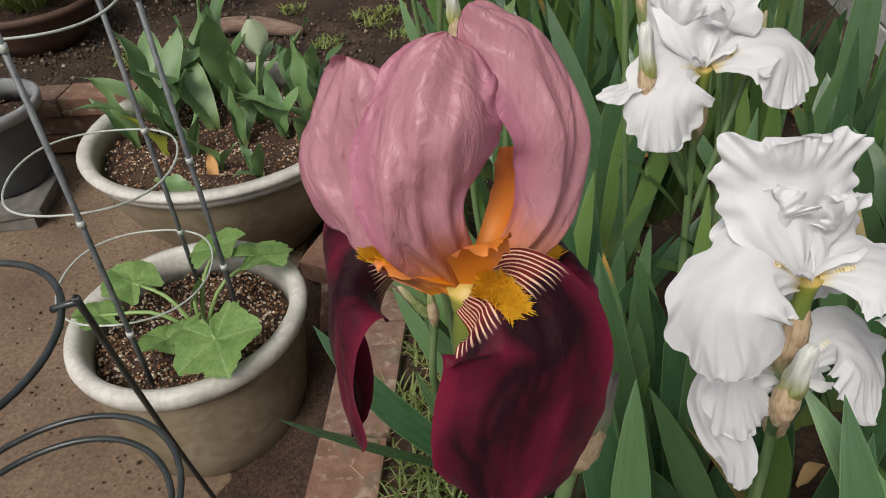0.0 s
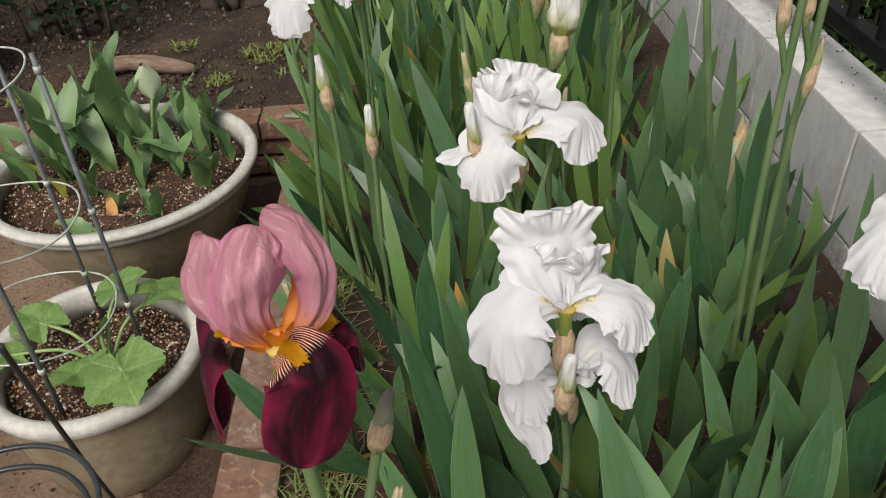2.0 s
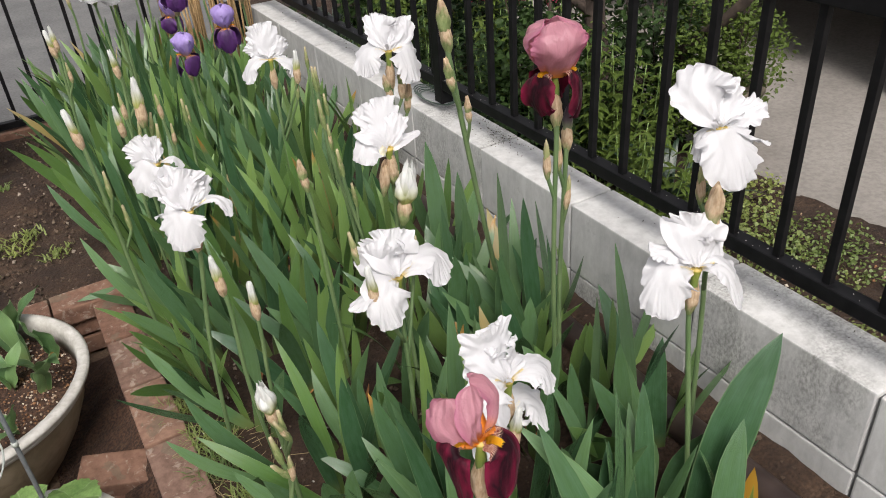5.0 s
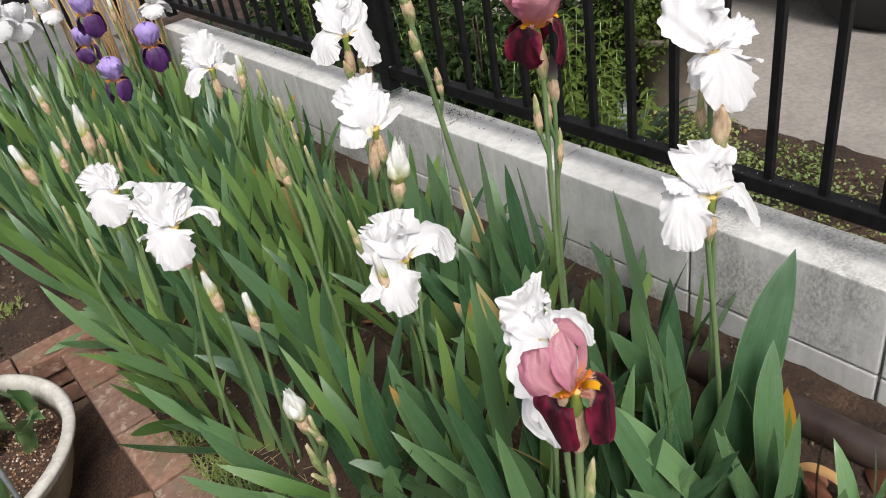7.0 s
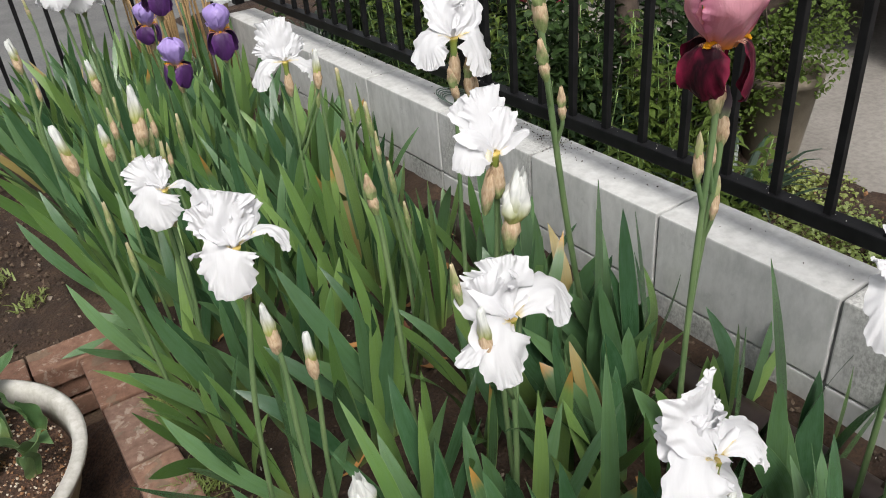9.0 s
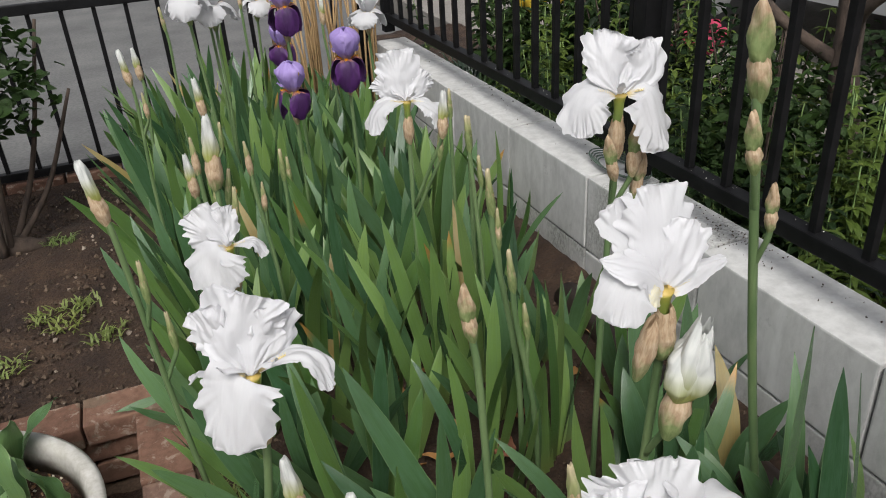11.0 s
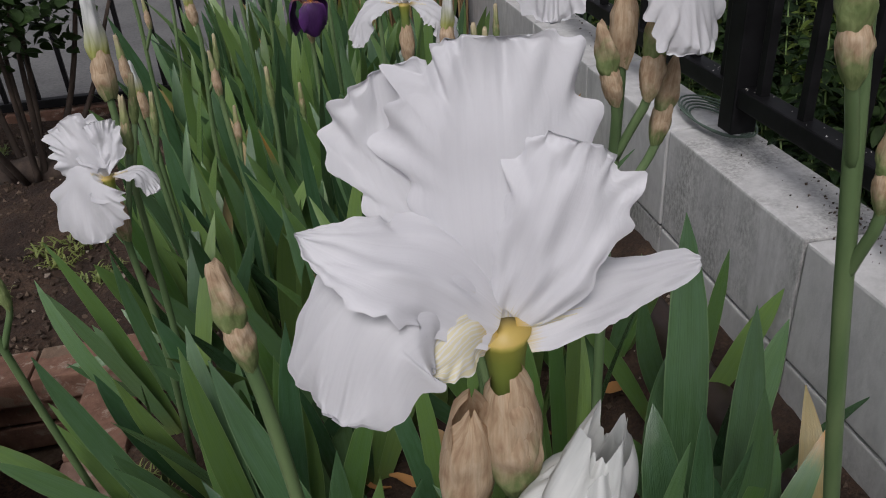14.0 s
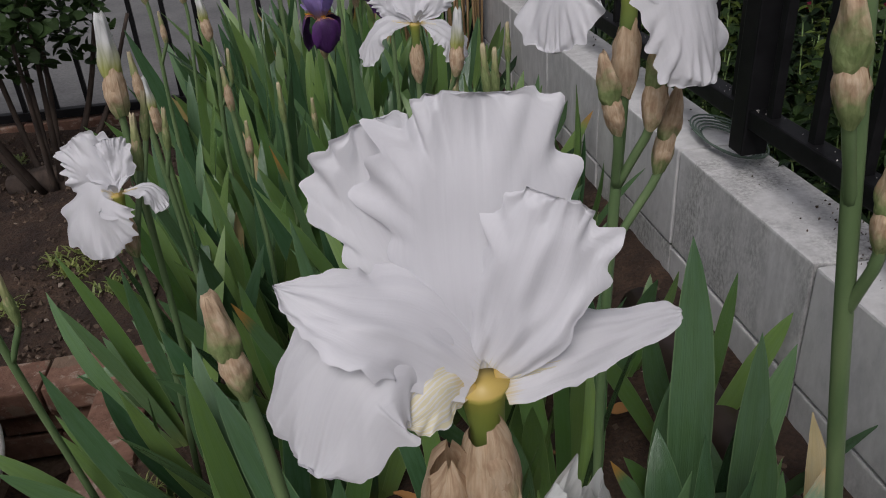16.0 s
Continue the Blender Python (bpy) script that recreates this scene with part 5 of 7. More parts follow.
iris((-0.863, -0.42, 0.648), "white", 0, (2, 0), 8, True, 1.0, (-0.9, -0.36), "white bearded iris leaning over the path", petals=[
        ("standard", [(-1, 0, 1), (-3, 5, 29), (1, 11, 52), (9, 14, 76)], 41, (-0.2, -0.7, 0.7)),
        ("standard", [(-6, 3, 1), (-21, 16, 31), (-33, 26, 64)], 24, (-0.6, -0.4, 0.7)),
        ("standard", [(4, 1, 1), (23, 5, 27), (35, 9, 58)], 24, (0.4, -0.7, 0.6)),
        ("fall", [(-4, -1, 1), (-11, -8, 7), (-20, -20, -14), (-28, -33, -56)], 38, (-0.2, -0.5, 0.8)),
        ("fall", [(7, -1, 4), (39, -4, 16), (58, -16, 9), (65, -27, -20)], 14, (0.2, -0.2, 1.0)),
        ("fall", [(-7, 9, -3), (-25, 32, -5), (-46, 49, -18)], 23, (-0.2, 0.8, 0.6)),
])
iris((-0.829, 0.093, 0.529), "white", 0, (2, 0), 10, True, 1.0, (-0.85, 0.15), "small white bearded iris under a tall furled bud", buds=(((0.028, 0.04, 0.075), "green", 0, 6),), petals=[
        ("standard", [(-3, 1, 2), (-17, 9, 24), (-38, 23, 63)], 38, (-0.4, -0.5, 0.8)),
        ("standard", [(1, 2, 3), (3, 11, 32), (1, 18, 60)], 23, (0.0, -0.7, 0.7)),
        ("fall", [(-4, -1, 0), (-17, -5, 6), (-26, -18, -20), (-25, -35, -63)], 45, (-0.2, -0.5, 0.8)),
        ("fall", [(8, -2, 2), (38, -10, 6), (53, -23, -16)], 18, (0.2, -0.1, 1.0)),
])
iris((-0.441, 0.756, 0.615), "purple", 255, (0, 0), 0, False, 1.0, None, "lilac and dark purple bearded iris in the bed")
iris((-0.575, 0.760, 0.56), "purple", 285, (4, 0), 1, False, 0.95, None, "lilac and dark purple bearded iris near others")
iris((-0.475, 1.39, 0.525), "purple", 235, (0, 0), 2, False, 1.0, None, "lilac and dark purple bearded iris among leaves")
iris((-0.535, 0.95, 0.715), "purple", 270, (0, 0), 3, False, 1.0, None, "dark purple bearded iris held high")
iris((-0.740, 1.22, 0.72), "white", 255, (0, 0), 11, False, 0.8, None, "white bearded iris towards the road end")
iris((-0.465, 1.86, 0.585), "white", 280, (0, 0), 12, False, 0.8, None, "white bearded iris near the far railing")
iris((-0.198, 1.384, 0.590), "white", 240, (0, 0), 13, False, 0.8, None, "white bearded iris close to the wall end")
iris((-0.668, 1.30, 0.68), "white", 250, (0, 0), 14, False, 0.8, None, "white bearded iris at the garden side")

# stalks in bud
for tip, what, base, lean, more in [
    ((-0.819, 0.176, 0.70), "white", (-0.83, 0.17), (0, 2), (((0.03, 0.03, -0.09), "green", 0, 8),)),
    ((-0.987, -0.03, 0.735), "white", (-0.93, 0.05), (0, -8), (((0.02, 0.0, -0.14), "green", 0, 8), ((0.035, 0.01, -0.24), "green", 0, 6))),
    ((-0.852, 0.45, 0.555), "white", None, (0, -4), ()),
    ((-0.851, -0.437, 0.55), "white", (-0.82, -0.40), (0, -5), ()),
    ((-0.790, -0.412, 0.455), "white", (-0.79, -0.38), (0, 0), ()),
    ((-0.874, -0.722, 0.475), "opening", (-0.85, -0.69), (0, -6), (((-0.005, -0.045, -0.03), "green", 8, -14), ((0.012, -0.02, -0.045), "green", 0, 4))),
    ((-0.885, -0.76, 0.40), "green", (-0.86, -0.72), (4, -8), (((-0.02, -0.015, -0.03), "green", 6, -18), ((0.016, -0.012, -0.02), "green", 4, 8))),
    ((-0.650, -0.412, 0.672), "swollen", (-0.60, -0.37), (0, -6), ()),
    ((-0.338, -0.428, 0.905), "swollen", (-0.19, -0.42), (0, -6), (((-0.016, -0.012, -0.104), "swollen", 0, -4, 0.82), ((0.018, -0.016, -0.182), "swollen", 0, 3, 0.68))),
    ((-0.285, -0.735, 0.79), "dark", (-0.25, -0.69), (0, 2), (((-0.022, 0.0, -0.05), "green", 0, -4), ((0.012, 0.0, -0.13), "green", 0, 3))),
    ((-0.499, -0.145, 0.67), "green", (-0.44, -0.12), (0, -4), (((0.01, 0.0, -0.06), "green", 0, 3),)),
    ((-0.485, -0.176, 0.56), "green", (-0.42, -0.15), (0, -5), (((0.02, 0, -0.09), "green", 0, 0),)),
    ((-0.376, 0.211, 0.62), "green", (-0.34, 0.22), (0, -4), (((0.02, 0, -0.08), "green", 0, 0),)),
    ((-0.35, 0.26, 0.60), "green", (-0.33, 0.28), (0, 0), ()),
    ((-0.84, 0.358, 0.62), "green", (-0.82, 0.38), (0, -2), (((0.03, 0.0, -0.08), "green", 0, 8),)),
    ((-0.737, 0.478, 0.555), "green", (-0.72, 0.46), (0, -3), (((0.02, 0, -0.09), "green", 0, 5),)),
    ((-0.613, 0.769, 0.40), "green", None, (0, 0), ()),
    ((-0.79, 0.75, 0.62), "white", None, (0, -5), (((0.03, 0, -0.1), "green", 0, 8),)),
    ((-0.93, 0.95, 0.66), "white", None, (0, -6), (((0.02, 0, -0.1), "green", 0, 4),)),
    ((-0.90, 1.25, 0.6), "white", None, (0, -4), ()),
    ((-0.66, 0.55, 0.5), "green", None, (0, 0), ()),
    ((-0.25, 0.6, 0.55), "green", None, (0, 0), ()),
    ((-0.68, 1.35, 0.68), "green", None, (0, -2), ()),
    ((-0.45, 1.4, 0.7), "green", None, (0, 2), ()),
    ((-0.80, 1.5, 0.66), "green", None, (0, -4), ()),
    ((-0.55, 1.6, 0.68), "green", None, (0, 0), ()),
    ((-0.30, 1.55, 0.62), "white", None, (0, 2), ()),
]:
    bud_stalk(tip, what, base, lean, more, "", 0.006 if tip[2] > 0.85 else 0.0048, 1.35 if tip[:2] == (-0.819, 0.176) else (1.2 if tip[2] > 0.8 else 0.8) if what == "swollen" else 1.0)

# leaves with a place of their own
for tip, dx, dy, width, turn, variant in [
    ((-0.273, -0.509, 0.572), 0.02, 0.03, 0.034, 20, 0), ((-0.233, -0.528, 0.497), 0.03, 0.0, 0.034, -10, 1), ((-0.176, -0.504, 0.474), 0.02, -0.04, 0.03, 30, 0),
    ((-0.223, -0.852, 0.545), 0.01, -0.02, 0.036, 15, 8), ((-0.325, -1.00, 0.39), -0.03, -0.05, 0.04, 0, 1), ((-0.364, -1.046, 0.432), -0.11, -0.06, 0.042, 20, 2),
    ((-0.172, -1.090, 0.490), -0.125, 0.01, 0.072, -42, 8), ((-0.255, -1.125, 0.37), -0.05, -0.05, 0.046, -35, 8), ((-0.374, -1.03, 0.32), -0.06, -0.10, 0.038, 10, 8),
    ((-0.705, -0.731, 0.352), 0.07, -0.06, 0.034, 0, 1), ((-0.719, -0.948, 0.518), 0.06, -0.03, 0.034, 20, 5),
    ((-0.146, -1.153, 0.215), -0.18, -0.01, 0.044, 80, 2), ((-0.55, -1.146, 0.50), 0.11, 0.02, 0.042, 10, 3), ((-0.24, -0.30, 0.41), 0.02, 0.03, 0.032, 0, 0),
    ((-1.027, 0.365, 0.143), 0.16, 0.0, 0.03, 0, 2), ((-0.687, -0.68, 0.312), 0.05, -0.05, 0.03, 10, 1), ((-0.595, -0.899, 0.587), -0.02, 0.04, 0.038, 10, 8),
    ((-0.41, -0.542, 0.33), 0.0, -0.04, 0.034, 10, 0), ((-0.208, -0.237, 0.44), -0.04, -0.05, 0.052, 20, 1), ((-0.496, -0.976, 0.467), -0.05, 0.03, 0.042, 10, 0),
    ((-0.536, -1.048, 0.405), 0.05, -0.02, 0.04, 0, 2), ((-0.735, -0.677, 0.352), 0.03, 0.04, 0.034, 0, 8), ((-0.536, -1.147, 0.508), 0.14, -0.03, 0.044, 15, 6),
    ((-0.693, -1.01, 0.432), 0.02, -0.03, 0.034, 10, 8), ((-0.16, -0.148, 0.485), -0.10, -0.06, 0.058, 15, 3), ((-0.307, -0.319, 0.424), -0.01, -0.03, 0.03, 10, 0),
    ((-1.024, 0.542, 0.067), 0.15, -0.03, 0.028, 0, 2), ((-0.74, -0.169, 0.432), 0.16, -0.10, 0.036, 10, 1), ((-0.633, -0.628, 0.277), 0.04, -0.02, 0.03, 0, 0),
    ((-0.632, -0.809, 0.384), 0.03, -0.03, 0.034, 0, 1), ((-0.709, -0.504, 0.372), 0.05, -0.06, 0.034, 0, 8), ((-0.254, -0.799, 0.427), -0.03, -0.02, 0.034, 20, 0),
    ((-0.17, -0.14, 0.30), -0.13, -0.08, 0.046, 10, 3), ((-1.00, -1.03, 0.24), 0.24, 0.05, 0.034, 5, 2), ((-0.98, -0.86, 0.30), 0.2, 0.12, 0.036, 20, 3),
    ((-0.93, -1.10, 0.26), 0.18, 0.0, 0.034, -10, 3), ((-0.42, -1.18, 0.33), 0.06, -0.05, 0.046, 10, 2), ((-0.32, -1.22, 0.30), 0.02, -0.06, 0.046, 50, 1),
    ((-0.62, -1.13, 0.36), 0.06, 0.02, 0.04, 10, 0), ((-0.47, -1.09, 0.38), 0.01, 0.02, 0.042, 5, 9), ((-0.99, -0.52, 0.30), 0.17, 0.04, 0.032, 0, 2),
    ((-1.02, -0.25, 0.27), 0.18, -0.02, 0.03, 0, 2), ((-0.96, -0.02, 0.36), 0.13, 0.03, 0.032, 0, 1), ((-0.82, 0.06, 0.36), 0.1, -0.03, 0.036, 0, 0),
]:
    bx, by = tip[0] + dx, tip[1] + dy
    o = Vector((bx, by, ground_z(bx, by) - 0.01))
    width *= 1.15
    fan = empty("iris_leaf_fan", Matrix.Translation(o), "blue-green sword-shaped iris leaves rising from the soil", "plant", "iris leaf fans")
    first = leaf_to(fan, o, tip, variant, turn, width, o)
    if tip[:2] == (-0.146, -1.153):
        first.data = leaf_mesh(1.0, 0.078, 0.2, 0.3, 2, M_LEAF_TIPPED)
    for k in range(2):
        s = -1 if k else 1
        t2 = Vector(tip) * 1.0
        t2.z = o.z + (tip[2] - o.z) * rng.uniform(0.55, 0.8)
        t2.x += s * rng.uniform(0.03, 0.09)
        t2.y += rng.uniform(-0.06, 0.06)
        look_of, turned = rng.randrange(8), rng.uniform(-40, 40)
        if tip[0] > -0.2 and tip[1] < -1.0:
            t2 = Vector((o.x - 0.05 - 0.03 * k, o.y + 0.05 - 0.1 * k, o.z + (t2.z - o.z) * 0.5))
        leaf_to(fan, o + Vector((0.01 * s, 0.01, 0)), t2, look_of, turned, width * 0.85, o)

# a dry strap of an old leaf over the terracotta piece
g = Geo()
mid = curve([(-0.233, -1.149, 0.06), (-0.213, -1.172, 0.085), (-0.203, -1.196, 0.1), (-0.2, -1.238, 0.1), (-0.201, -1.268, 0.075), (-0.218, -1.28, 0.05)], 22)
pts = []
for i, q in enumerate(mid):
    d = (Vector(mid[min(i + 1, 21)]) - Vector(mid[max(i - 1, 0)])).normalized()
    side = d.cross(Vector((0, 0, 1))).normalized() * 0.011 * math.sin(math.pi * (0.15 + 0.8 * i / 21))
    lift = Vector((0, 0, 0.004))
    pts += [Vector(q) - side + lift, Vector(q) - side * 0.4, Vector(q) + side * 0.4, Vector(q) + side + lift]
g.grid(pts, 22, 4, [(i / 21, j / 3) for i in range(22) for j in range(4)])
tagged(put("dry_leaf", g.mesh("dry_leaf", M_DRYLEAF)), "dry brown strap leaf arching over a terracotta piece", "leaf")

# the rest of the bed, thicker towards the road
fr = random.Random(21)
spots = []
for _ in range(4000):
    y = fr.uniform(-1.3, 1.98)
    x = fr.uniform(-0.90, -0.12)
    if (y < -0.95 and x < -0.78) or (y < -0.35 and x < -0.80) or (x > -0.34 and y < -1.0):
        continue
    gap = 0.126 if y < 0.2 else 0.10
    if x > -0.24:
        gap = 0.17
    if y < -0.9:
        gap = 0.11
    if all((x - a) ** 2 + (y - b) ** 2 > gap ** 2 for a, b in spots):
        spots.append((x, y))
for x, y in spots:
    tall = fr.uniform(0.30, 0.43) if y < 0.1 else fr.uniform(0.36, 0.52)
    if x > -0.3:
        tall *= 0.8
    edge_lean = -0.18 * max(0, (-0.72 - x) / 0.25)
    leaf_fan(x, y, fr.randint(5, 7) if y < -0.3 else fr.randint(6, 8), tall, fr.uniform(-0.6, 0.6) + (math.pi / 2 if fr.random() < 0.2 else 0), fr.uniform(0.06, 0.17), fr,
             "blue-green sword-shaped iris leaves in a fan", fr.uniform(0.036, 0.054) if y < -0.75 else fr.uniform(0.027, 0.042), (fr.uniform(-0.18, 0.13) + edge_lean, fr.uniform(-0.16, 0.1)))

# broad fans that fill the bed near the wall's foot
wr = random.Random(77)
for x, y, tall in ((-0.19, -0.45, 0.27), (-0.28, -0.57, 0.32), (-0.31, -0.40, 0.34), (-0.38, -0.66, 0.33), (-0.20, -0.70, 0.26), (-0.16, -0.28, 0.26)):
    leaf_fan(x, y, wr.randint(5, 6), tall, wr.uniform(-0.5, 0.5), wr.uniform(0.08, 0.14), wr, "broad blue-green iris leaves in a fan by the wall", wr.uniform(0.04, 0.052), (wr.uniform(-0.1, 0.1), wr.uniform(-0.1, 0.05)))

# ---- pots and things on the path ----
def pot_thing(name, m, profile, rim_profile, body_mat, rim_mat, label, soil_r, soil_z, soil_label, seed, grit_n=0, rim_label=""):
    p = empty(name, m, label, "pot", "garden pots")
    g = Geo()
    g.lathe(profile, 72, 0.008, seed)
    put("body", g.mesh("body", body_mat), p)
    g = Geo()
    g.lathe(rim_profile + rim_profile[:1], 72, 0.008, seed)
    put("rim", g.mesh("rim", rim_mat), p, None, rim_label)
    g = Geo()
    pts, uvs, nr, na = [], [], 16, 56
    for i in range(nr):
        r = soil_r * (i + 0.02) / (nr - 1)
        for j in range(na):
            a = 2 * math.pi * j / na
            x, y = r * math.cos(a), r * math.sin(a)
            pts.append((x, y, soil_z + 0.014 * noise.noise((x * 14, y * 14, seed)) + 0.008 * noise.noise((x * 40, y * 40, seed)) - 0.012 * (r / soil_r) ** 6))
    g.grid(pts, nr, na, None, True)
    put("soil", g.mesh("soil", M_POTSOIL), p, None, soil_label)
    if grit_n:
        r0 = random.Random(seed)
        g = Geo()
        for _ in range(grit_n):
            rr, a = soil_r * math.sqrt(r0.random()) * 0.97, r0.uniform(0, 6.283)
            x, y = rr * math.cos(a), rr * math.sin(a)
            s = r0.uniform(0.0012, 0.0042)
            z = soil_z + 0.014 * noise.noise((x * 14, y * 14, seed)) + 0.008 * noise.noise((x * 40, y * 40, seed)) + s * 0.4
            rot = Euler((r0.uniform(0, 6), r0.uniform(0, 6), 0)).to_matrix()
            g.add([Vector((x, y, z)) + rot @ (Vector(b) * s * r0.uniform(0.7, 1.2)) for b in [(1, 0, 0), (-1, 0, 0), (0, 1, 0), (0, -1, 0), (0, 0, 1), (0, 0, -1)]],
                  [(0, 2, 4), (2, 1, 4), (1, 3, 4), (3, 0, 4), (2, 0, 5), (1, 2, 5), (3, 1, 5), (0, 3, 5)])
        ob = put("grit", g.mesh("grit", M_PERLITE, False), p, None, "pale pumice grit and bark bits")
        ob["kind"] = "stuff"
    return p


# wide bowl of tulips
TP = (-1.425, 0.115)
RZ = 0.10 - PATH_Z
pot_thing("tulip_bowl", pose(TP[0], TP[1], PATH_Z), [(0.0, 0.002), (0.15, 0.002), (0.162, 0.012), (0.20, 0.06), (0.245, 0.13), (0.278, 0.20), (0.292, RZ - 0.03)],
          [(0.290, RZ - 0.032), (0.302, RZ - 0.03), (0.306, RZ - 0.02), (0.306, RZ - 0.012), (0.314, RZ - 0.010), (0.316, RZ), (0.308, RZ + 0.006), (0.290, RZ + 0.004), (0.284, RZ - 0.01), (0.276, RZ - 0.07)],
          M_POT, M_RIM, "wide aged ivory bowl planted with tulips not in flower", 0.279, RZ - 0.045, "dark potting soil with pumice grit", 11, 2600, "chalky white stepped rim")
# round pot with the squash plant
SP = (-1.325, -0.46)
RS = 0.05 - PATH_Z
pot_thing("squash_pot", pose(SP[0], SP[1], PATH_Z), [(0.0, 0.002), (0.148, 0.002), (0.156, 0.010), (0.166, 0.06), (0.176, 0.13), (0.182, RS - 0.03)],
          [(0.178, RS - 0.034), (0.186, RS - 0.032), (0.195, RS - 0.022), (0.198, RS - 0.008), (0.194, RS + 0.003), (0.183, RS + 0.006), (0.172, RS + 0.001), (0.166, RS - 0.014), (0.160, RS - 0.07)],
          M_POT, M_RIM, "round aged beige plastic pot holding a young squash plant", 0.165, RS - 0.045, "dark potting soil with pumice grit", 17, 1800, "thick rounded pale rim")
# grey pot on a concrete pad, further along
GP = (-2.13, 0.28)
pad = empty("concrete_pad", pose(GP[0] + 0.02, GP[1] - 0.06, PATH_Z), "two flat concrete slabs under the grey pot", "slab")
for k, (a, b, z0, z1) in enumerate(((0.105, 0.10, 0.0, 0.035), (0.12, 0.11, 0.036, 0.06))):
    g = Geo()
    g.box((-a, -b, z0), (a, b, z1), 0.005)
    put("slab", g.mesh("slab", M_PAD, False), pad, pose(0, 0, 0, 0, 0, 6 + 5 * k))
RG = 0.09 - PATH_Z - 0.06
pot_thing("grey_pot", pose(GP[0], GP[1], PATH_Z + 0.06), [(0.0, 0.002), (0.104, 0.002), (0.110, 0.008), (0.126, 0.10), (0.138, 0.18), (0.143, RG - 0.03)],
          [(0.141, RG - 0.03), (0.152, RG - 0.028), (0.156, RG - 0.01), (0.156, RG), (0.146, RG + 0.003), (0.138, RG - 0.004), (0.130, RG - 0.06)],
          M_GREYPOT, M_GREYRIM, "dark grey plastic pot with a staked seedling", 0.131, RG - 0.055, "dark potting soil", 23, 60, "lighter grey rim")
st = empty("staked_seedling", pose(GP[0], GP[1], PATH_Z + 0.06 + RG - 0.06), "seedling with round leaf tied to tan bamboo stakes", "plant")
for (x0, y0, x1, y1, h, r, mt) in ((0.03, -0.02, -0.11, 0.05, 0.5, 0.007, M_BAMBOO), (-0.05, 0.02, -0.13, 0.04, 0.42, 0.008, M_POST), (0.0, -0.03, -0.08, 0.0, 0.24, 0.004, M_BARK)):
    g = Geo()
    g.tube([(x0, y0, 0), ((x0 + x1) / 2, (y0 + y1) / 2, h / 2), (x1, y1, h)], r, 8)
    put("stake", g.mesh("stake", mt), st)

# grassy plant in a brown bowl
BP = (-2.35, 0.98)
pot_thing("brown_bowl", pose(BP[0], BP[1], -0.02), [(0.0, 0.002), (0.14, 0.002), (0.17, 0.04), (0.20, 0.10), (0.21, 0.12)], [(0.208, 0.118), (0.222, 0.12), (0.226, 0.135), (0.22, 0.145), (0.205, 0.142), (0.19, 0.10)],
          M_BOWL, M_BOWL, "dark brown clay bowl with a grassy plant", 0.195, 0.11, "dark potting soil", 31)


def tuft(name, m, count, height, spread, width, mat, label, category, seed, group="", droop=0.4, part_name="foliage", loose=0.0):
    """A tuft of thin blades in one part."""
    r = random.Random(seed)
    t = empty(name, m, label, category, group)
    g = Geo()
    for _ in range(count):
        a, ln = r.uniform(0, 6.283), height * r.uniform(0.55, 1.1)
        out = spread * r.uniform(0.2, 1.0)
        b = Vector((math.cos(a), math.sin(a), 0))
        s = Vector((-math.sin(a), math.cos(a), 0))
        p0 = b * 0.02 * r.random() * spread / 0.1 + Vector((r.uniform(-loose, loose), r.uniform(-loose, loose), 0))
        pts, uvs, n = [], [], 7
        for i in range(n):
            u = i / (n - 1)
            c = p0 + b * out * u + Vector((0, 0, ln * (u - droop * u * u * u)))
            w = width * (1 - u ** 1.5) + 0.0002
            pts += [c - s * w, c + s * w]
            uvs += [(u, 0.1), (u, 0.9)]
        g.grid(pts, n, 2, uvs)
    put(part_name, g.mesh(part_name, mat), t)
    return t


tuft("grassy_plant", pose(BP[0], BP[1], 0.10), 320, 0.30, 0.34, 0.0032, M_GRASS, "fine arching grass-like plant in a brown bowl", "plant", 3, "", 0.55)

# tulip plants: broad wavy leaves
def tulip_leaf(bend, seed, ln=1.0, width=0.32):
    g = Geo()
    n, c = 20, 9
    pts, uvs = [], []
    for i in range(n):
        u = i / (n - 1)
        w = width * 0.5 * lerp_list([0, 0.1, 0.35, 0.6, 0.85, 1.0], [0.3, 0.55, 0.95, 1.0, 0.55, 0.02], u)
        for j in range(c):
            v = -1 + 2 * j / (c - 1)
            wave = 0.045 * abs(v) ** 2 * math.sin(u * 13 + seed * 2 + (1.5 if v > 0 else 0)) * min(1, u * 3)
            fold = 0.5 * w * v * v * (1 - 0.7 * u)
            pts.append((w * v, bend * u * u - fold + wave, ln * u * (1 - 0.15 * abs(bend) * u)))
            uvs.append((u, j / (c - 1)))
    g.grid(pts, n, c, uvs)
    return g.mesh("leaf", M_TULIP)


TULIP = [tulip_leaf(b, s, 1.0, w) for s, (b, w) in enumerate([(0.25, 0.25), (0.5, 0.28), (0.1, 0.22), (0.85, 0.30), (0.45, 0.34)])]
tr_ = random.Random(5)
bowl_z = PATH_Z + RZ - 0.05
tulip_spots = [(-0.20, 0.10), (-0.12, 0.16), (-0.03, 0.17), (-0.15, 0.02), (-0.05, 0.05), (0.05, 0.08), (0.10, 0.18), (0.17, 0.10), (0.13, 0.0), (0.04, -0.03), (-0.06, -0.06), (0.02, -0.13), (0.20, 0.02),
               (-0.21, -0.02), (0.0, 0.22), (0.15, 0.2), (-0.1, 0.22), (0.2, -0.06), (0.23, 0.07), (0.12, -0.17)]
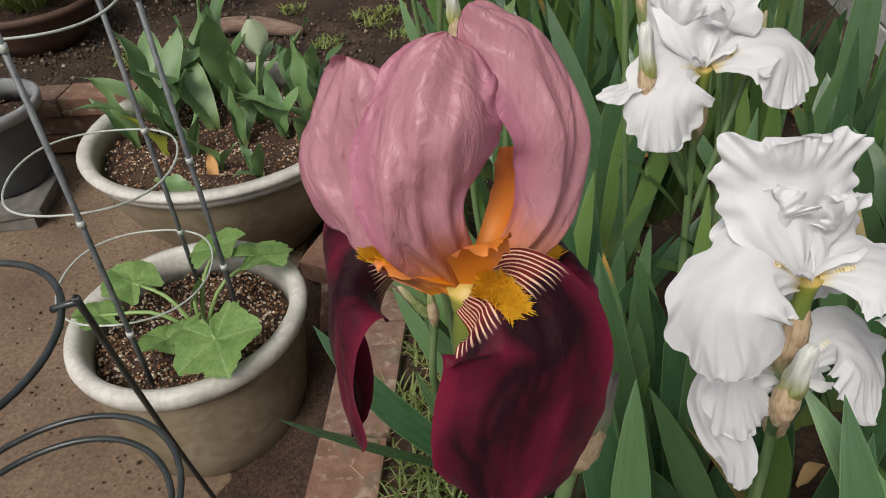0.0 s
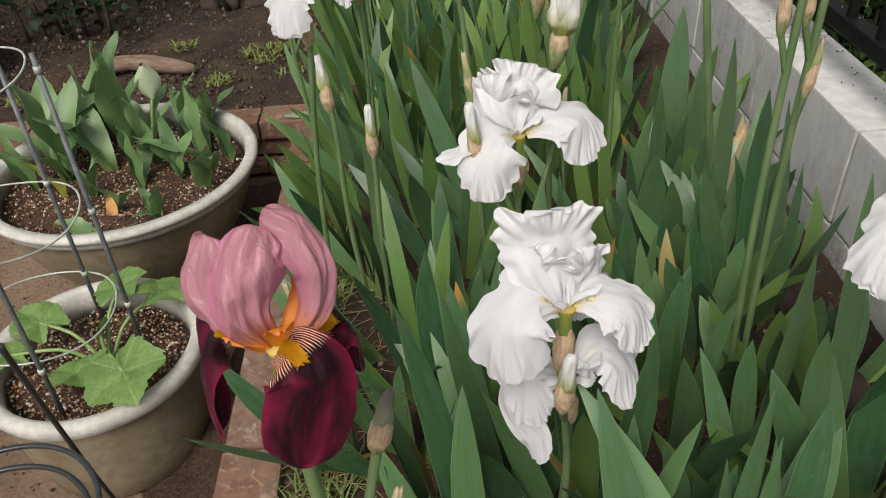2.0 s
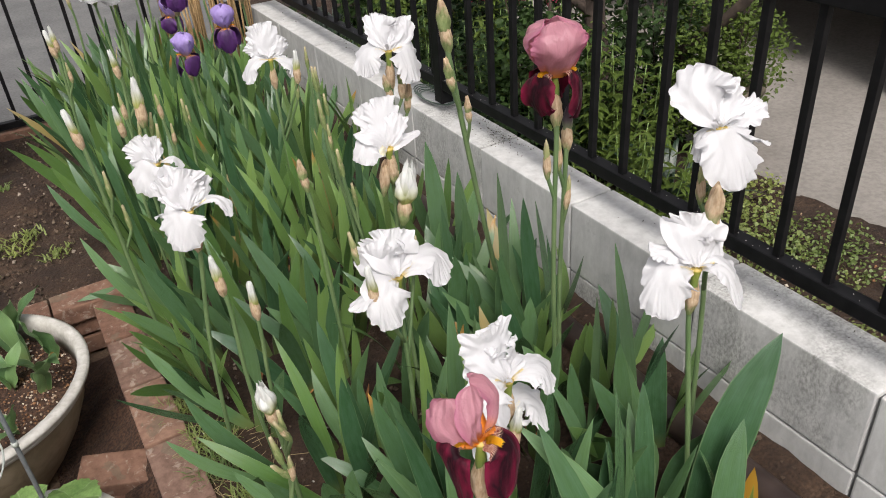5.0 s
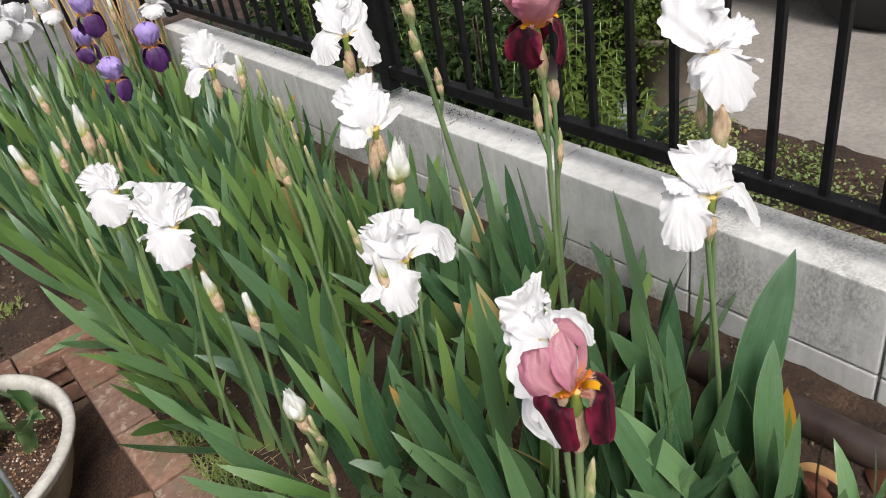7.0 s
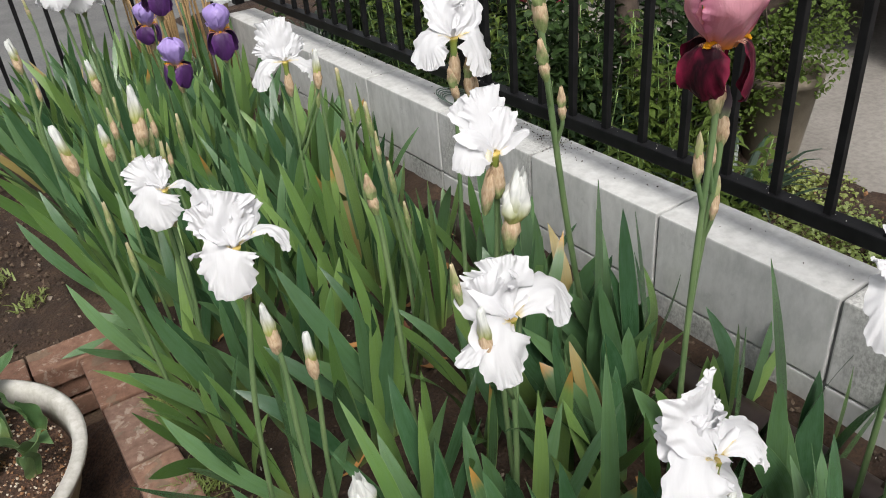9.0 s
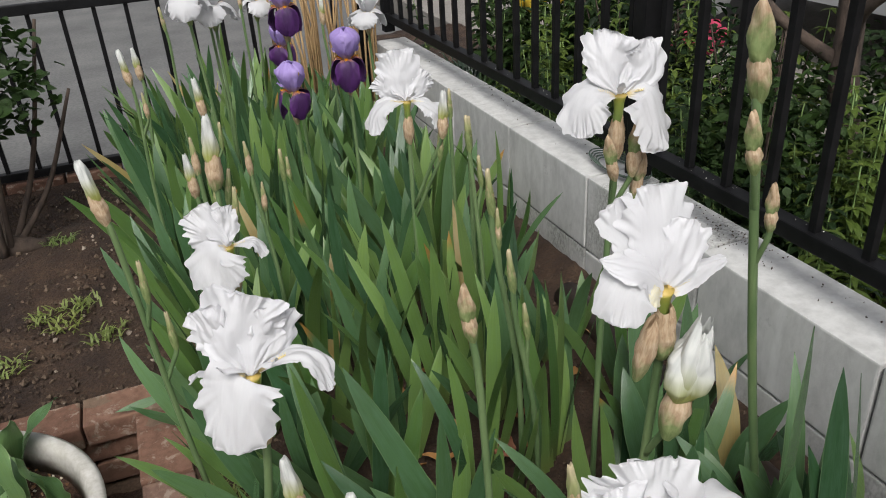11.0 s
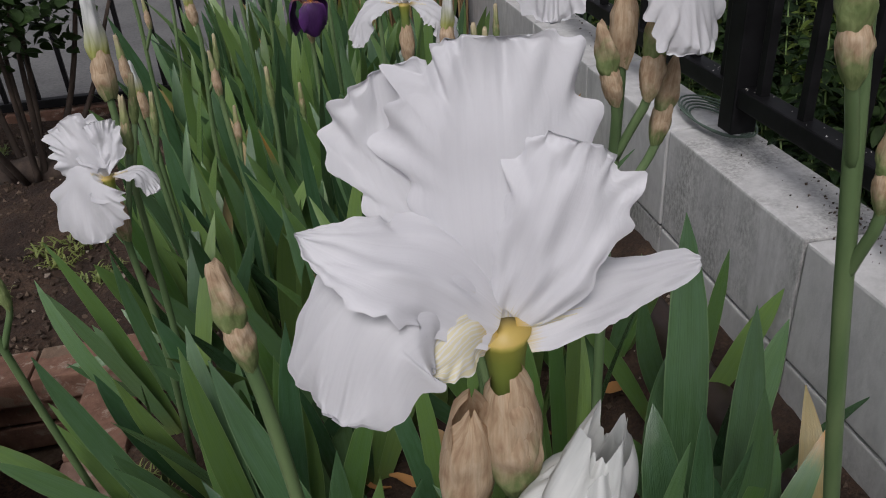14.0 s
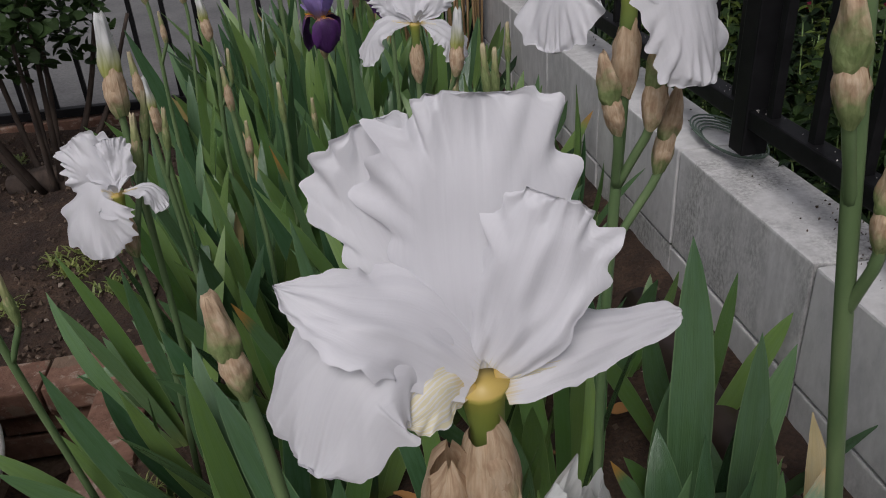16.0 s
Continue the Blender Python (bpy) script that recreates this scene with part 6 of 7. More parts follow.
for x, y in tulip_spots:
    big = 0.26 if x < 0.0 and y > 0 else 0.19
    if y < -0.05:
        big = 0.16 if x > 0.15 else 0.13
    o = pose(TP[0] + x, TP[1] + y, bowl_z, 0, 0, tr_.uniform(0, 360))
    t = empty("tulip_plant", o, "tulip plant without flower, broad wavy grey-green leaves", "plant", "tulips in the bowl")
    for k in range(tr_.randint(2, 4)):
        s = big * tr_.uniform(0.7, 1.15)
        put("leaf", TULIP[tr_.randrange(5)], t, pose(0, 0, -0.005, tr_.uniform(-24, 4), tr_.uniform(-10, 10), k * 80 + tr_.uniform(-25, 25)) @ Matrix.Diagonal((s * 0.92, s * 0.75, s, 1)))
# a yellowing leaf, a fallen leaf and a dry brown sheath among the tulips
for nm, mt, x, y, rx, rz, size, lab in (("yellow_tulip_leaf", material("yellowing_leaf", (0.30, 0.34, 0.05), 0.5, translucent=0.25), -0.13, -0.06, -8, 150, 0.15, "yellowing tulip leaf on a pale stalk"),
                                        ("fallen_tulip_leaf", M_TULIP, -0.10, -0.19, -86, 250, 0.13, "green tulip leaf fallen on the potting soil"),
                                        ("dry_tulip_sheath", M_DRYLEAF, 0.02, -0.17, -30, 20, 0.07, "dry brown sheath of a tulip leaf")):
    me = tulip_leaf(0.3, 3, 1.0, 0.34)
    me.materials[0] = mt
    tagged(put(nm, me, None, pose(TP[0] + x, TP[1] + y, bowl_z + (0.02 if rx < -80 else -0.004), rx, 0, rz) @ Matrix.Diagonal((size, size, size, 1))), lab, "leaf")
t = empty("tulip_seed_head", pose(TP[0] + 0.02, TP[1] + 0.17, bowl_z), "tulip with one pale cupped leaf on a stalk", "plant")
g = Geo()
g.tube([(0, 0, 0), (0.01, 0.02, 0.08), (0.02, 0.03, 0.13)], 0.004, 8)
put("stem", g.mesh("stem", M_STALK), t)
g = Geo()
g.grid([(0.045 * math.sin(math.pi * (0.08 + 0.84 * i / 11)) * (j / 8 - 0.5) * 2, -0.02 * (1 - ((j / 8 - 0.5) * 2) ** 2), 0.11 * i / 11) for i in range(12) for j in range(9)], 12, 9, [(i / 11, j / 8) for i in range(12) for j in range(9)])
put("leaf", g.mesh("leaf", material("pale_tulip_leaf", (0.36, 0.42, 0.28), 0.5, translucent=0.2)), t, pose(0.02, 0.03, 0.12, -10, 0, 20) @ Matrix.Diagonal((0.7, 0.7, 0.75, 1)))

# squash plant: lobed leaves on stalks
def squash_leaf(size, seed):
    g = Geo()
    n, c = 9, 60
    pts, uvs = [(0, 0, 0.0)], [(0, 0)]
    faces = []
    for i in range(1, n + 1):
        q = i / n
        for j in range(c):
            a = 2 * math.pi * j / c - math.pi
            lobe = 0.86 + 0.075 * math.cos(5 * a) + 0.022 * math.cos(17 * a + seed) + 0.03 * math.cos(29 * a) + 0.05 * math.cos(a)
            if abs(a) > 2.7:
                lobe *= 0.45 + 0.55 * (math.pi - abs(a)) / (math.pi - 2.7) * 0.6
            r = size * q * lobe
            vein = abs(math.sin(2.5 * a))
            z = size * (0.16 * q * q * (0.4 + vein) - 0.10 * q ** 3 + 0.05 * noise.noise((a * 1.5, q * 3, seed)))
            pts.append((r * math.cos(a), r * math.sin(a), z))
            uvs.append((q, vein))
    for j in range(c):
        k = (j + 1) % c
        faces.append((0, 1 + j, 1 + k))
        for i in range(n - 1):
            faces.append((1 + i * c + j, 1 + (i + 1) * c + j, 1 + (i + 1) * c + k, 1 + i * c + k))
    g.add(pts, faces, uvs)
    return g.mesh("leaf", M_SQUASH)


SZ = PATH_Z + RS - 0.05
sq = empty("squash_plant", pose(SP[0] + 0.02, SP[1] - 0.01, SZ), "young squash plant with broad hairy lobed leaves", "plant")
for k, (x, y, z, size, rx, ry, rz) in enumerate([(0.07, -0.09, 0.082, 0.078, 14, 8, -60), (0.085, 0.11, 0.085, 0.062, -6, 12, 40), (0.0, 0.135, 0.085, 0.058, -14, 0, 100), (-0.12, 0.05, 0.08, 0.055, 0, -14, 150),
                                                 (-0.035, -0.045, 0.04, 0.052, 8, -10, 230), (-0.01, -0.03, 0.05, 0.04, 20, 0, 270), (0.0, 0.02, 0.075, 0.034, -70, 0, 90), (-0.15, -0.02, 0.07, 0.045, 6, -12, 190)]):
    g = Geo()
    g.tube(curve([(0, 0, 0.0), (x * 0.4, y * 0.4, z * 0.75 + 0.01), (x, y, z)], 8), [0.0045, 0.004, 0.0038, 0.0036, 0.0034, 0.0032, 0.003, 0.0028], 7)
    put("stalk", g.mesh("stalk", M_STALK), sq)
    put("leaf", squash_leaf(size, k), sq, pose(x, y, z, rx, ry, rz))

# wire support standing in the squash pot: three posts and three rings
cage = empty("plant_support", pose(-1.345, -0.44, SZ), "grey three-post plant support with wire rings", "plant support")
post_at = [(-0.005, -0.142), (-0.02, 0.115), (0.09, 0.015)]
ring_z = [0.56 - SZ, 0.315 - SZ, 0.115 - SZ]
for x, y in post_at:
    g = Geo()
    g.tube([(x, y, -0.06), (x, y, 0.2), (x, y, 0.585 - SZ)], 0.0042, 10)
    put("post", g.mesh("post", M_POST), cage)
cx, cy = -0.055, 0.0
for z in ring_z:
    g = Geo()
    pts = []
    for i in range(49):
        a = 2 * math.pi * i / 48
        pts.append((cx + 0.125 * math.cos(a), cy + 0.128 * math.sin(a), z + 0.004 * math.sin(3 * a)))
    g.tube(pts, 0.0018, 6, False)
    put("ring", g.mesh("ring", M_WIRE), cage)
    for x, y in post_at:
        g = Geo()
        g.tube([(x, y, z - 0.005), (x, y, z + 0.005)], 0.0058, 8)
        put("clip", g.mesh("clip", M_WIRE), cage)

# dark hoop support on the path
hoop = empty("hoop_support", pose(-1.33, -0.93, PATH_Z), "dark green coated hoop support standing on the path", "plant support")
def ring_part(cx, cy, r, z, rad=0.0037):
    g = Geo()
    g.tube([(cx + r * math.cos(2 * math.pi * i / 56), cy + r * math.sin(2 * math.pi * i / 56), z + 0.004 * math.sin(4 * math.pi * i / 56)) for i in range(57)], rad, 8, False)
    put("ring", g.mesh("ring", M_DARKWIRE), hoop)
HOOP_Z = 0.40 - PATH_Z
ring_part(0.0, 0.02, 0.135, HOOP_Z)
ring_part(0.075, -0.02, 0.135, 0.205 - PATH_Z)
ring_part(0.07, -0.03, 0.128, 0.185 - PATH_Z)
for x0, y0, x1, y1 in ((0.133, 0.08, 0.075, 0.254), (-0.13, 0.05, -0.15, 0.1), (0.02, -0.12, 0.02, -0.17)):
    g = Geo()
    g.tube(curve([(x0 - 0.02, y0 - 0.005, HOOP_Z + 0.004), (x0 + 0.005, y0, HOOP_Z + 0.008), (x0 + 0.006, y0 + 0.004, HOOP_Z - 0.01), ((x0 + x1) / 2, (y0 + y1) / 2, HOOP_Z / 2), (x1, y1, 0.0)], 16), 0.0038, 8)
    put("leg", g.mesh("leg", M_DARKWIRE), hoop)

# ---- things in the bed ----
pipe = empty("drain_pipe", pose(-0.085, 0, 0.05), "dark brown pipe lying along the wall's foot", "pipe")
g = Geo()
g.tube([(0.012 * math.sin(y * 2), y, 0.012 * (y < -0.5) * 0 + ground_z(-0.085, y) - 0.045) for y in np.linspace(-2.0, 0.35, 30)], 0.034, 20)
put("pipe_body", g.mesh("pipe_body", M_PIPE), pipe)
g = Geo()
g.tube([(0.01, -1.02, ground_z(-0.085, 0) - 0.045), (0.008, -0.97, ground_z(-0.085, 0) - 0.045)], 0.039, 20)
put("coupling", g.mesh("coupling", M_PIPE), pipe)


def shard(x, y, z, size, rx, ry, rz, mat, name, label, cat, seed):
    r = random.Random(seed)
    g = Geo()
    n = 12
    pts = []
    rim = [(size * r.uniform(0.6, 1.1) * math.cos(2 * math.pi * i / n), size * 0.6 * r.uniform(0.6, 1.1) * math.sin(2 * math.pi * i / n)) for i in range(n)]
    for h in (-0.004, 0.004):
        pts += [(a, b, h + a * a * 3) for a, b in rim]
    g.add(pts, [tuple(range(n))[::-1], tuple(range(n, 2 * n))] + [(i, (i + 1) % n, n + (i + 1) % n, n + i) for i in range(n)])
    return tagged(put(name, g.mesh(name, mat, False), None, pose(x, y, z, rx, ry, rz)), label, cat)


shard(-0.205, -1.205, 0.065, 0.05, 20, 10, 30, M_TERRA, "terracotta_shard", "broken piece of orange terracotta lying on the soil", "shard", 1)
shard(-0.421, -0.012, 0.05, 0.05, 5, 20, 60, M_TERRA, "terracotta_shard", "orange terracotta shard half hidden in leaves", "shard", 2)
shard(-0.33, -0.46, 0.045, 0.04, 15, 5, 20, M_TERRA, "terracotta_shard", "small orange terracotta shard on dark soil", "shard", 3)
tp = empty("terracotta_pot", pose(-0.13, -1.27, 0.05, 62, 0, 40), "small tipped terracotta pot by the wall's foot", "pot")
g = Geo()
g.lathe([(0.0, 0.0), (0.03, 0.0), (0.04, 0.06), (0.046, 0.062), (0.047, 0.078), (0.041, 0.078), (0.036, 0.06), (0.028, 0.006), (0.0, 0.006)], 40)
put("pot_body", g.mesh("pot_body", M_TERRA), tp)
dl = random.Random(44)
for k in range(46):
    x, y = dl.uniform(-0.95, -0.06), dl.uniform(-1.3, 0.4)
    g = Geo()
    n = 7
    ln, w = dl.uniform(0.03, 0.09), dl.uniform(0.004, 0.011)
    g.grid([(ln * (i / (n - 1) - 0.5), w * (j - 1) * math.sin(math.pi * (0.08 + 0.86 * i / (n - 1))), 0.006 * math.sin(i * 1.1 + k) + 0.004 * (j - 1) ** 2) for i in range(n) for j in range(3)], n, 3)
    tagged(put("dry_leaf", g.mesh("dry_leaf", M_DRYLEAF), None, pose(x, y, ground_z(x, y) + 0.016, dl.uniform(-20, 20), dl.uniform(-25, 25), dl.uniform(0, 360))),
           "curled dry brown leaf on the soil", "dry leaf", "fallen dry leaves")

# weeds and straw near the brick edging
wr = random.Random(9)
for k, (x, y) in enumerate([(-0.93, -0.62), (-0.90, -0.48), (-0.94, -0.35), (-0.90, -0.75), (-0.93, -0.9), (-0.95, -0.1), (-0.94, 0.15), (-0.9, -1.0), (-0.93, -0.25)]):
    tuft("grass_tuft", pose(x, y, ground_z(x, y)), 170, 0.045, 0.05, 0.0016, M_GRASS, "low tuft of weedy grass beside the bricks", "weed", k, "weed tufts", 0.45, "foliage", 0.045)
for k, (x, y) in enumerate([(-1.17, 1.03), (-1.53, 1.1), (-1.26, 1.02), (-1.35, 0.8), (-1.22, 0.95), (-1.95, 0.75), (-1.75, 0.72), (-1.25, 1.5), (-1.6, 1.75), (-1.95, 1.6), (-1.12, 0.85)]):
    tuft("weed", pose(x, y, -0.01), 50, 0.035, 0.04, 0.003, M_GRASS, "small green weed on bare soil", "weed", 50 + k, "weeds", 0.6, "foliage", 0.04)
g = Geo()
for _ in range(260):
    x, y = wr.uniform(-0.97, -0.80), wr.uniform(-1.2, -0.2)
    a, ln = wr.uniform(0, 6.28), wr.uniform(0.02, 0.06)
    z = ground_z(x, y) + 0.012
    g.tube([(x, y, z), (x + ln * math.cos(a), y + ln * math.sin(a), z + wr.uniform(-0.004, 0.012))], 0.0006, 4, False)
tagged(put("straw_litter", g.mesh("straw_litter", M_STRAW)), "dry straw litter along the edging", "litter", "", "stuff")
g = Geo()
g.tube(curve([(0, 0, 0), (0.1, 0.02, 0.015), (0.22, 0.0, 0.01), (0.34, -0.03, 0.0)], 14), [0.018, 0.02, 0.024, 0.026, 0.026, 0.025, 0.027, 0.03, 0.03, 0.028, 0.026, 0.024, 0.02, 0.012], 10)
tagged(put("dry_branch", g.mesh("dry_branch", M_LOG), None, pose(-1.78, 0.92, 0.0)), "short grey-brown branch lying on the soil", "branch")

# ---- shrubs ----
def leaf_cloud(name, m, parts, label, category, seed, mat, leaf=(0.035, 0.018), trunk=None, group="", aim=0.0):
    """A shrub: stems, and a crown of single small leaves spread through some ellipsoids (centre, radii, count)."""
    r = random.Random(seed)
    s = empty(name, m, label, category, group)
    if trunk:
        for path, r0, r1 in trunk:
            g = Geo()
            n = 10
            g.tube(curve(path, n), [r0 + (r1 - r0) * i / (n - 1) for i in range(n)], 8)
            put("stem", g.mesh("stem", M_BARK), s)
    g = Geo()
    for c, rad, count in parts:
        for _ in range(count):
            d = Vector((r.gauss(0, 1), r.gauss(0, 1), r.gauss(0, 1))).normalized() * r.random() ** 0.45
            if noise.noise((d.x * 2.4 + seed, d.y * 2.4, d.z * 2.4)) < -0.12:
                continue
            p = Vector(c) + Vector((d.x * rad[0], d.y * rad[1], d.z * rad[2]))
            ln, w = leaf[0] * r.uniform(0.6, 1.2), leaf[1] * r.uniform(0.7, 1.2)
            q = Euler((r.uniform(-0.9, 0.9), r.uniform(-0.6, 0.9), r.uniform(0, 6.283))).to_matrix()
            pts = [q @ Vector(v) + p for v in ((0, 0, 0), (ln * 0.22, w * 0.75, 0.08 * ln), (ln * 0.5, w, 0.1 * ln), (ln * 0.78, w * 0.7, 0.04 * ln), (ln, 0, -0.12 * ln),
                                               (ln * 0.78, -w * 0.7, 0.04 * ln), (ln * 0.5, -w, 0.1 * ln), (ln * 0.22, -w * 0.75, 0.08 * ln), (ln * 0.5, 0, 0))]
            g.add(pts, [(0, 8, 1), (1, 8, 2), (2, 8, 3), (3, 8, 4), (4, 8, 5), (5, 8, 6), (6, 8, 7), (7, 8, 0)],
                  [(0.3, 0.5), (0.4, 0.2), (0.6, 0.1), (0.8, 0.2), (0.9, 0.5), (0.8, 0.8), (0.6, 0.9), (0.4, 0.8), (0.6, 0.5)])
    put("crown", g.mesh("crown", mat), s)
    return s


rose_canes = []
rr_ = random.Random(2)
for k in range(11):
    a = k * 0.571 + rr_.uniform(-0.2, 0.2)
    out, h = rr_.uniform(0.12, 0.34), rr_.uniform(0.45, 0.75)
    rose_canes.append(([(0.05 * math.cos(a), 0.05 * math.sin(a), 0), (out * 0.6 * math.cos(a), out * 0.6 * math.sin(a), h * 0.4), (out * math.cos(a), out * math.sin(a), h)], 0.011, 0.005))
leaf_cloud("rose_bush", pose(-1.43, 1.53, -0.02), [((-0.12, 0, 0.56), (0.38, 0.3, 0.26), 1500), ((0.12, 0.02, 0.52), (0.2, 0.2, 0.2), 380)], "dark-leaved rose bush with bare brown canes", "shrub", 4, M_SHRUB, (0.042, 0.016), rose_canes)
g = Geo()
g.tube([(-0.12, 0.02, 0.01), (0.0, 0.0, 0.02), (0.14, -0.02, 0.008)], [0.03, 0.05, 0.02], 9)
put("root_crown", g.mesh("root_crown", M_BARK), bpy.data.objects["rose_bush"])
canes2 = [([(0.05 * k - 0.15, 0.03 * (k % 3), 0), (0.06 * k - 0.18, 0.05 * (k % 2), 0.3), (0.09 * k - 0.25, 0.06, 0.65)], 0.008, 0.004) for k in range(7)]
leaf_cloud("garden_shrub", pose(-1.98, 1.28, -0.02), [((-0.1, 0.1, 0.42), (0.42, 0.25, 0.3), 900), ((0.1, -0.05, 0.16), (0.26, 0.16, 0.12), 220)], "dark green leafy garden shrub with thin stems", "shrub", 6, M_SHRUB, (0.04, 0.015), canes2)
leaf_cloud("garden_shrub", pose(-2.75, 1.3, -0.02), [((0, 0, 0.3), (0.4, 0.35, 0.34), 900)], "low green leafy shrub by the brown bowl", "shrub", 8, M_SHRUB_LIGHT, (0.05, 0.02))
# light leaves by the grey pot
leaf_cloud("pot_seedling", pose(GP[0], GP[1], PATH_Z + 0.06 + RG - 0.055), [((-0.02, -0.03, 0.03), (0.03, 0.03, 0.02), 3), ((0.0, 0.1, 0.16), (0.16, 0.05, 0.05), 10)], "few broad light green leaves of a potted seedling", "plant", 12, M_SHRUB_LIGHT, (0.085, 0.034),
           [([(0, 0, 0), (-0.02, 0.02, 0.1), (0.02, 0.08, 0.17)], 0.004, 0.002)])

# ---- the neighbouring garden behind the railings ----
def strap_clump(x, y, count, h, mat, label, seed, spread=0.2, width=0.008):
    return tuft("strap_leaf_clump", pose(x, y, 0.05), count, h, spread, width, mat, label, "plant", seed, "strap-leaved clumps", 0.55)


sr = random.Random(33)


def thin_stems(rx, rz, seed):
    q = random.Random(seed)
    ends = [(q.uniform(-rx, rx), q.uniform(-rx, rx), rz * q.uniform(0.9, 1.3)) for _ in range(6)]
    return [([(x * 0.2, y * 0.2, 0), (x * 0.5, y * 0.5, z * 0.5), (x * 0.8, y * 0.8, z)], 0.0045, 0.002) for x, y, z in ends]


def leafy_stems(name, m, count, rx, height, ln, w, mat, label, seed, group):
    """Upright stems with whorls of narrow leaves that arch outwards."""
    q = random.Random(seed)
    s = empty(name, m, label, "plant", group)
    g = Geo()
    for _ in range(count):
        a, rad, h = q.uniform(0, 6.283), rx * math.sqrt(q.random()), height * q.uniform(0.6, 1.1)
        x, y = rad * math.cos(a), rad * math.sin(a)
        stem = curve([(x * 0.75, y * 0.75, 0), (x, y, h * 0.5), (x * 1.12 + q.uniform(-0.02, 0.02), y * 1.12, h)], 12)
        gs = Geo()
        gs.tube(stem, [0.0024] * 6 + [0.0018] * 6, 5)
        put("stem", gs.mesh("stem", M_STALK), s)
        nodes = round(h / 0.026)
        for i in range(2, nodes):
            p = Vector(stem[min(11, round(i / (nodes - 1) * 11))])
            for b in range(3):
                turn = i * 1.05 + b * 2.094 + q.uniform(-0.3, 0.3)
                size = ln * q.uniform(0.7, 1.1) * (1.0 - 0.45 * i / nodes)
                rise = q.uniform(0.1, 0.5)
                pts, uvs = [], []
                for t in range(6):
                    u = t / 5
                    c = p + Vector((math.cos(turn), math.sin(turn), 0)) * size * u + Vector((0, 0, size * (rise * u - 0.55 * u * u)))
                    ww = w * size / ln * math.sin(math.pi * min(1, 0.08 + 0.92 * u)) ** 0.8
                    sd = Vector((-math.sin(turn), math.cos(turn), 0)) * ww
                    pts += [c - sd + Vector((0, 0, ww * 0.4)), c, c + sd + Vector((0, 0, ww * 0.4))]
                    uvs += [(u, 0.0), (u, 0.5), (u, 1.0)]
                g.grid(pts, 6, 3, uvs)
    put("foliage", g.mesh("foliage", mat), s)
    return s


for k in range(15):
    x, y = sr.uniform(0.22, 0.6), -0.35 + k * 0.17 + sr.uniform(-0.05, 0.05)
    if -0.9 < y < 0.15 and k % 2 == 0:
        continue
    strap_clump(x, y, 60, sr.uniform(0.24, 0.4), M_DARKSTRAP if k % 3 else M_SHRUB, "dark arching strap-leaved plant behind the railing", k, sr.uniform(0.18, 0.28), sr.uniform(0.006, 0.011))
for k, (x, y, rx, rz, n, mt, lf, lab) in enumerate([
    (0.42, -0.12, 0.22, 0.20, 420, M_SHRUB_LIGHT, (0.055, 0.011), "light green narrow-leaved perennial behind the railing"),
    (0.36, 0.22, 0.2, 0.22, 420, M_SHRUB, (0.05, 0.014), "green leafy perennial behind the railing"),
    (0.5, 0.5, 0.24, 0.28, 420, M_SHRUB, (0.05, 0.014), "dense green perennial in shade"),
    (0.62, 0.12, 0.2, 0.3, 420, M_SHRUB_LIGHT, (0.04, 0.012), "yellow-green twiggy shrub behind the railing"),
    (0.4, 0.95, 0.25, 0.28, 420, M_SHRUB, (0.05, 0.014), "green leafy perennial further along the railing"),
    (0.72, 0.75, 0.25, 0.34, 420, M_SHRUB_LIGHT, (0.045, 0.013), "light green perennial with narrow leaves"),
    (0.5, 1.4, 0.28, 0.3, 420, M_SHRUB_LIGHT, (0.05, 0.016), "light green perennial near the far railing"),
    (0.55, -0.42, 0.18, 0.05, 260, M_SHRUB_LIGHT, (0.022, 0.009), "low creeping green ground cover"),
    (0.7, -0.62, 0.16, 0.035, 200, M_SHRUB_LIGHT, (0.02, 0.008), "low creeping green ground cover"),
    (0.75, -0.25, 0.14, 0.05, 200, M_SHRUB_LIGHT, (0.022, 0.009), "low creeping green ground cover"),
    (0.45, -0.78, 0.2, 0.03, 160, M_GRASS, (0.02, 0.007), "sparse low weeds on soil"),
    (0.8, -0.95, 0.14, 0.03, 130, M_GRASS, (0.02, 0.007), "sparse low weeds on soil"),
    (0.55, 1.9, 0.35, 0.4, 600, M_SHRUB, (0.06, 0.02), "dark green shrub at the garden corner"),
    (1.0, 1.7, 0.3, 0.45, 600, M_SHRUB, (0.06, 0.02), "dark green shrub at the garden corner"),
]):
    if rz < 0.06:
        leaf_cloud("perennial", pose(x, y, 0.05), [((0, 0, rz * 0.75), (rx * 1.25, rx * 1.25, rz * 1.2), n * 9)], lab, "plant", 60 + k, M_GRASS, (lf[0] * 0.62, lf[1] * 0.55), thin_stems(rx, rz, k), "perennials behind the railing")
    else:
        leafy_stems("perennial", pose(x, y, 0.05), round(n * 0.055), rx, rz * 1.55, lf[0] * 1.35, lf[1] * 1.0, mt, lab, 60 + k, "perennials behind the railing")
for k, (x, y) in enumerate([(0.72, 0.95), (0.78, 1.35), (0.66, 0.55), (0.8, 1.75), (0.45, 0.35), (1.02, 0.42), (0.92, 0.22)]):
    leaf_cloud("dark_shrub", pose(x, y, 0.05), [((0, 0, 0.26), (0.28, 0.28, 0.28), 1900)], "dark dense green shrub behind the railing", "shrub", 130 + k, M_SHRUB, (0.034, 0.009), thin_stems(0.2, 0.45, k), "shrubs behind the railing")
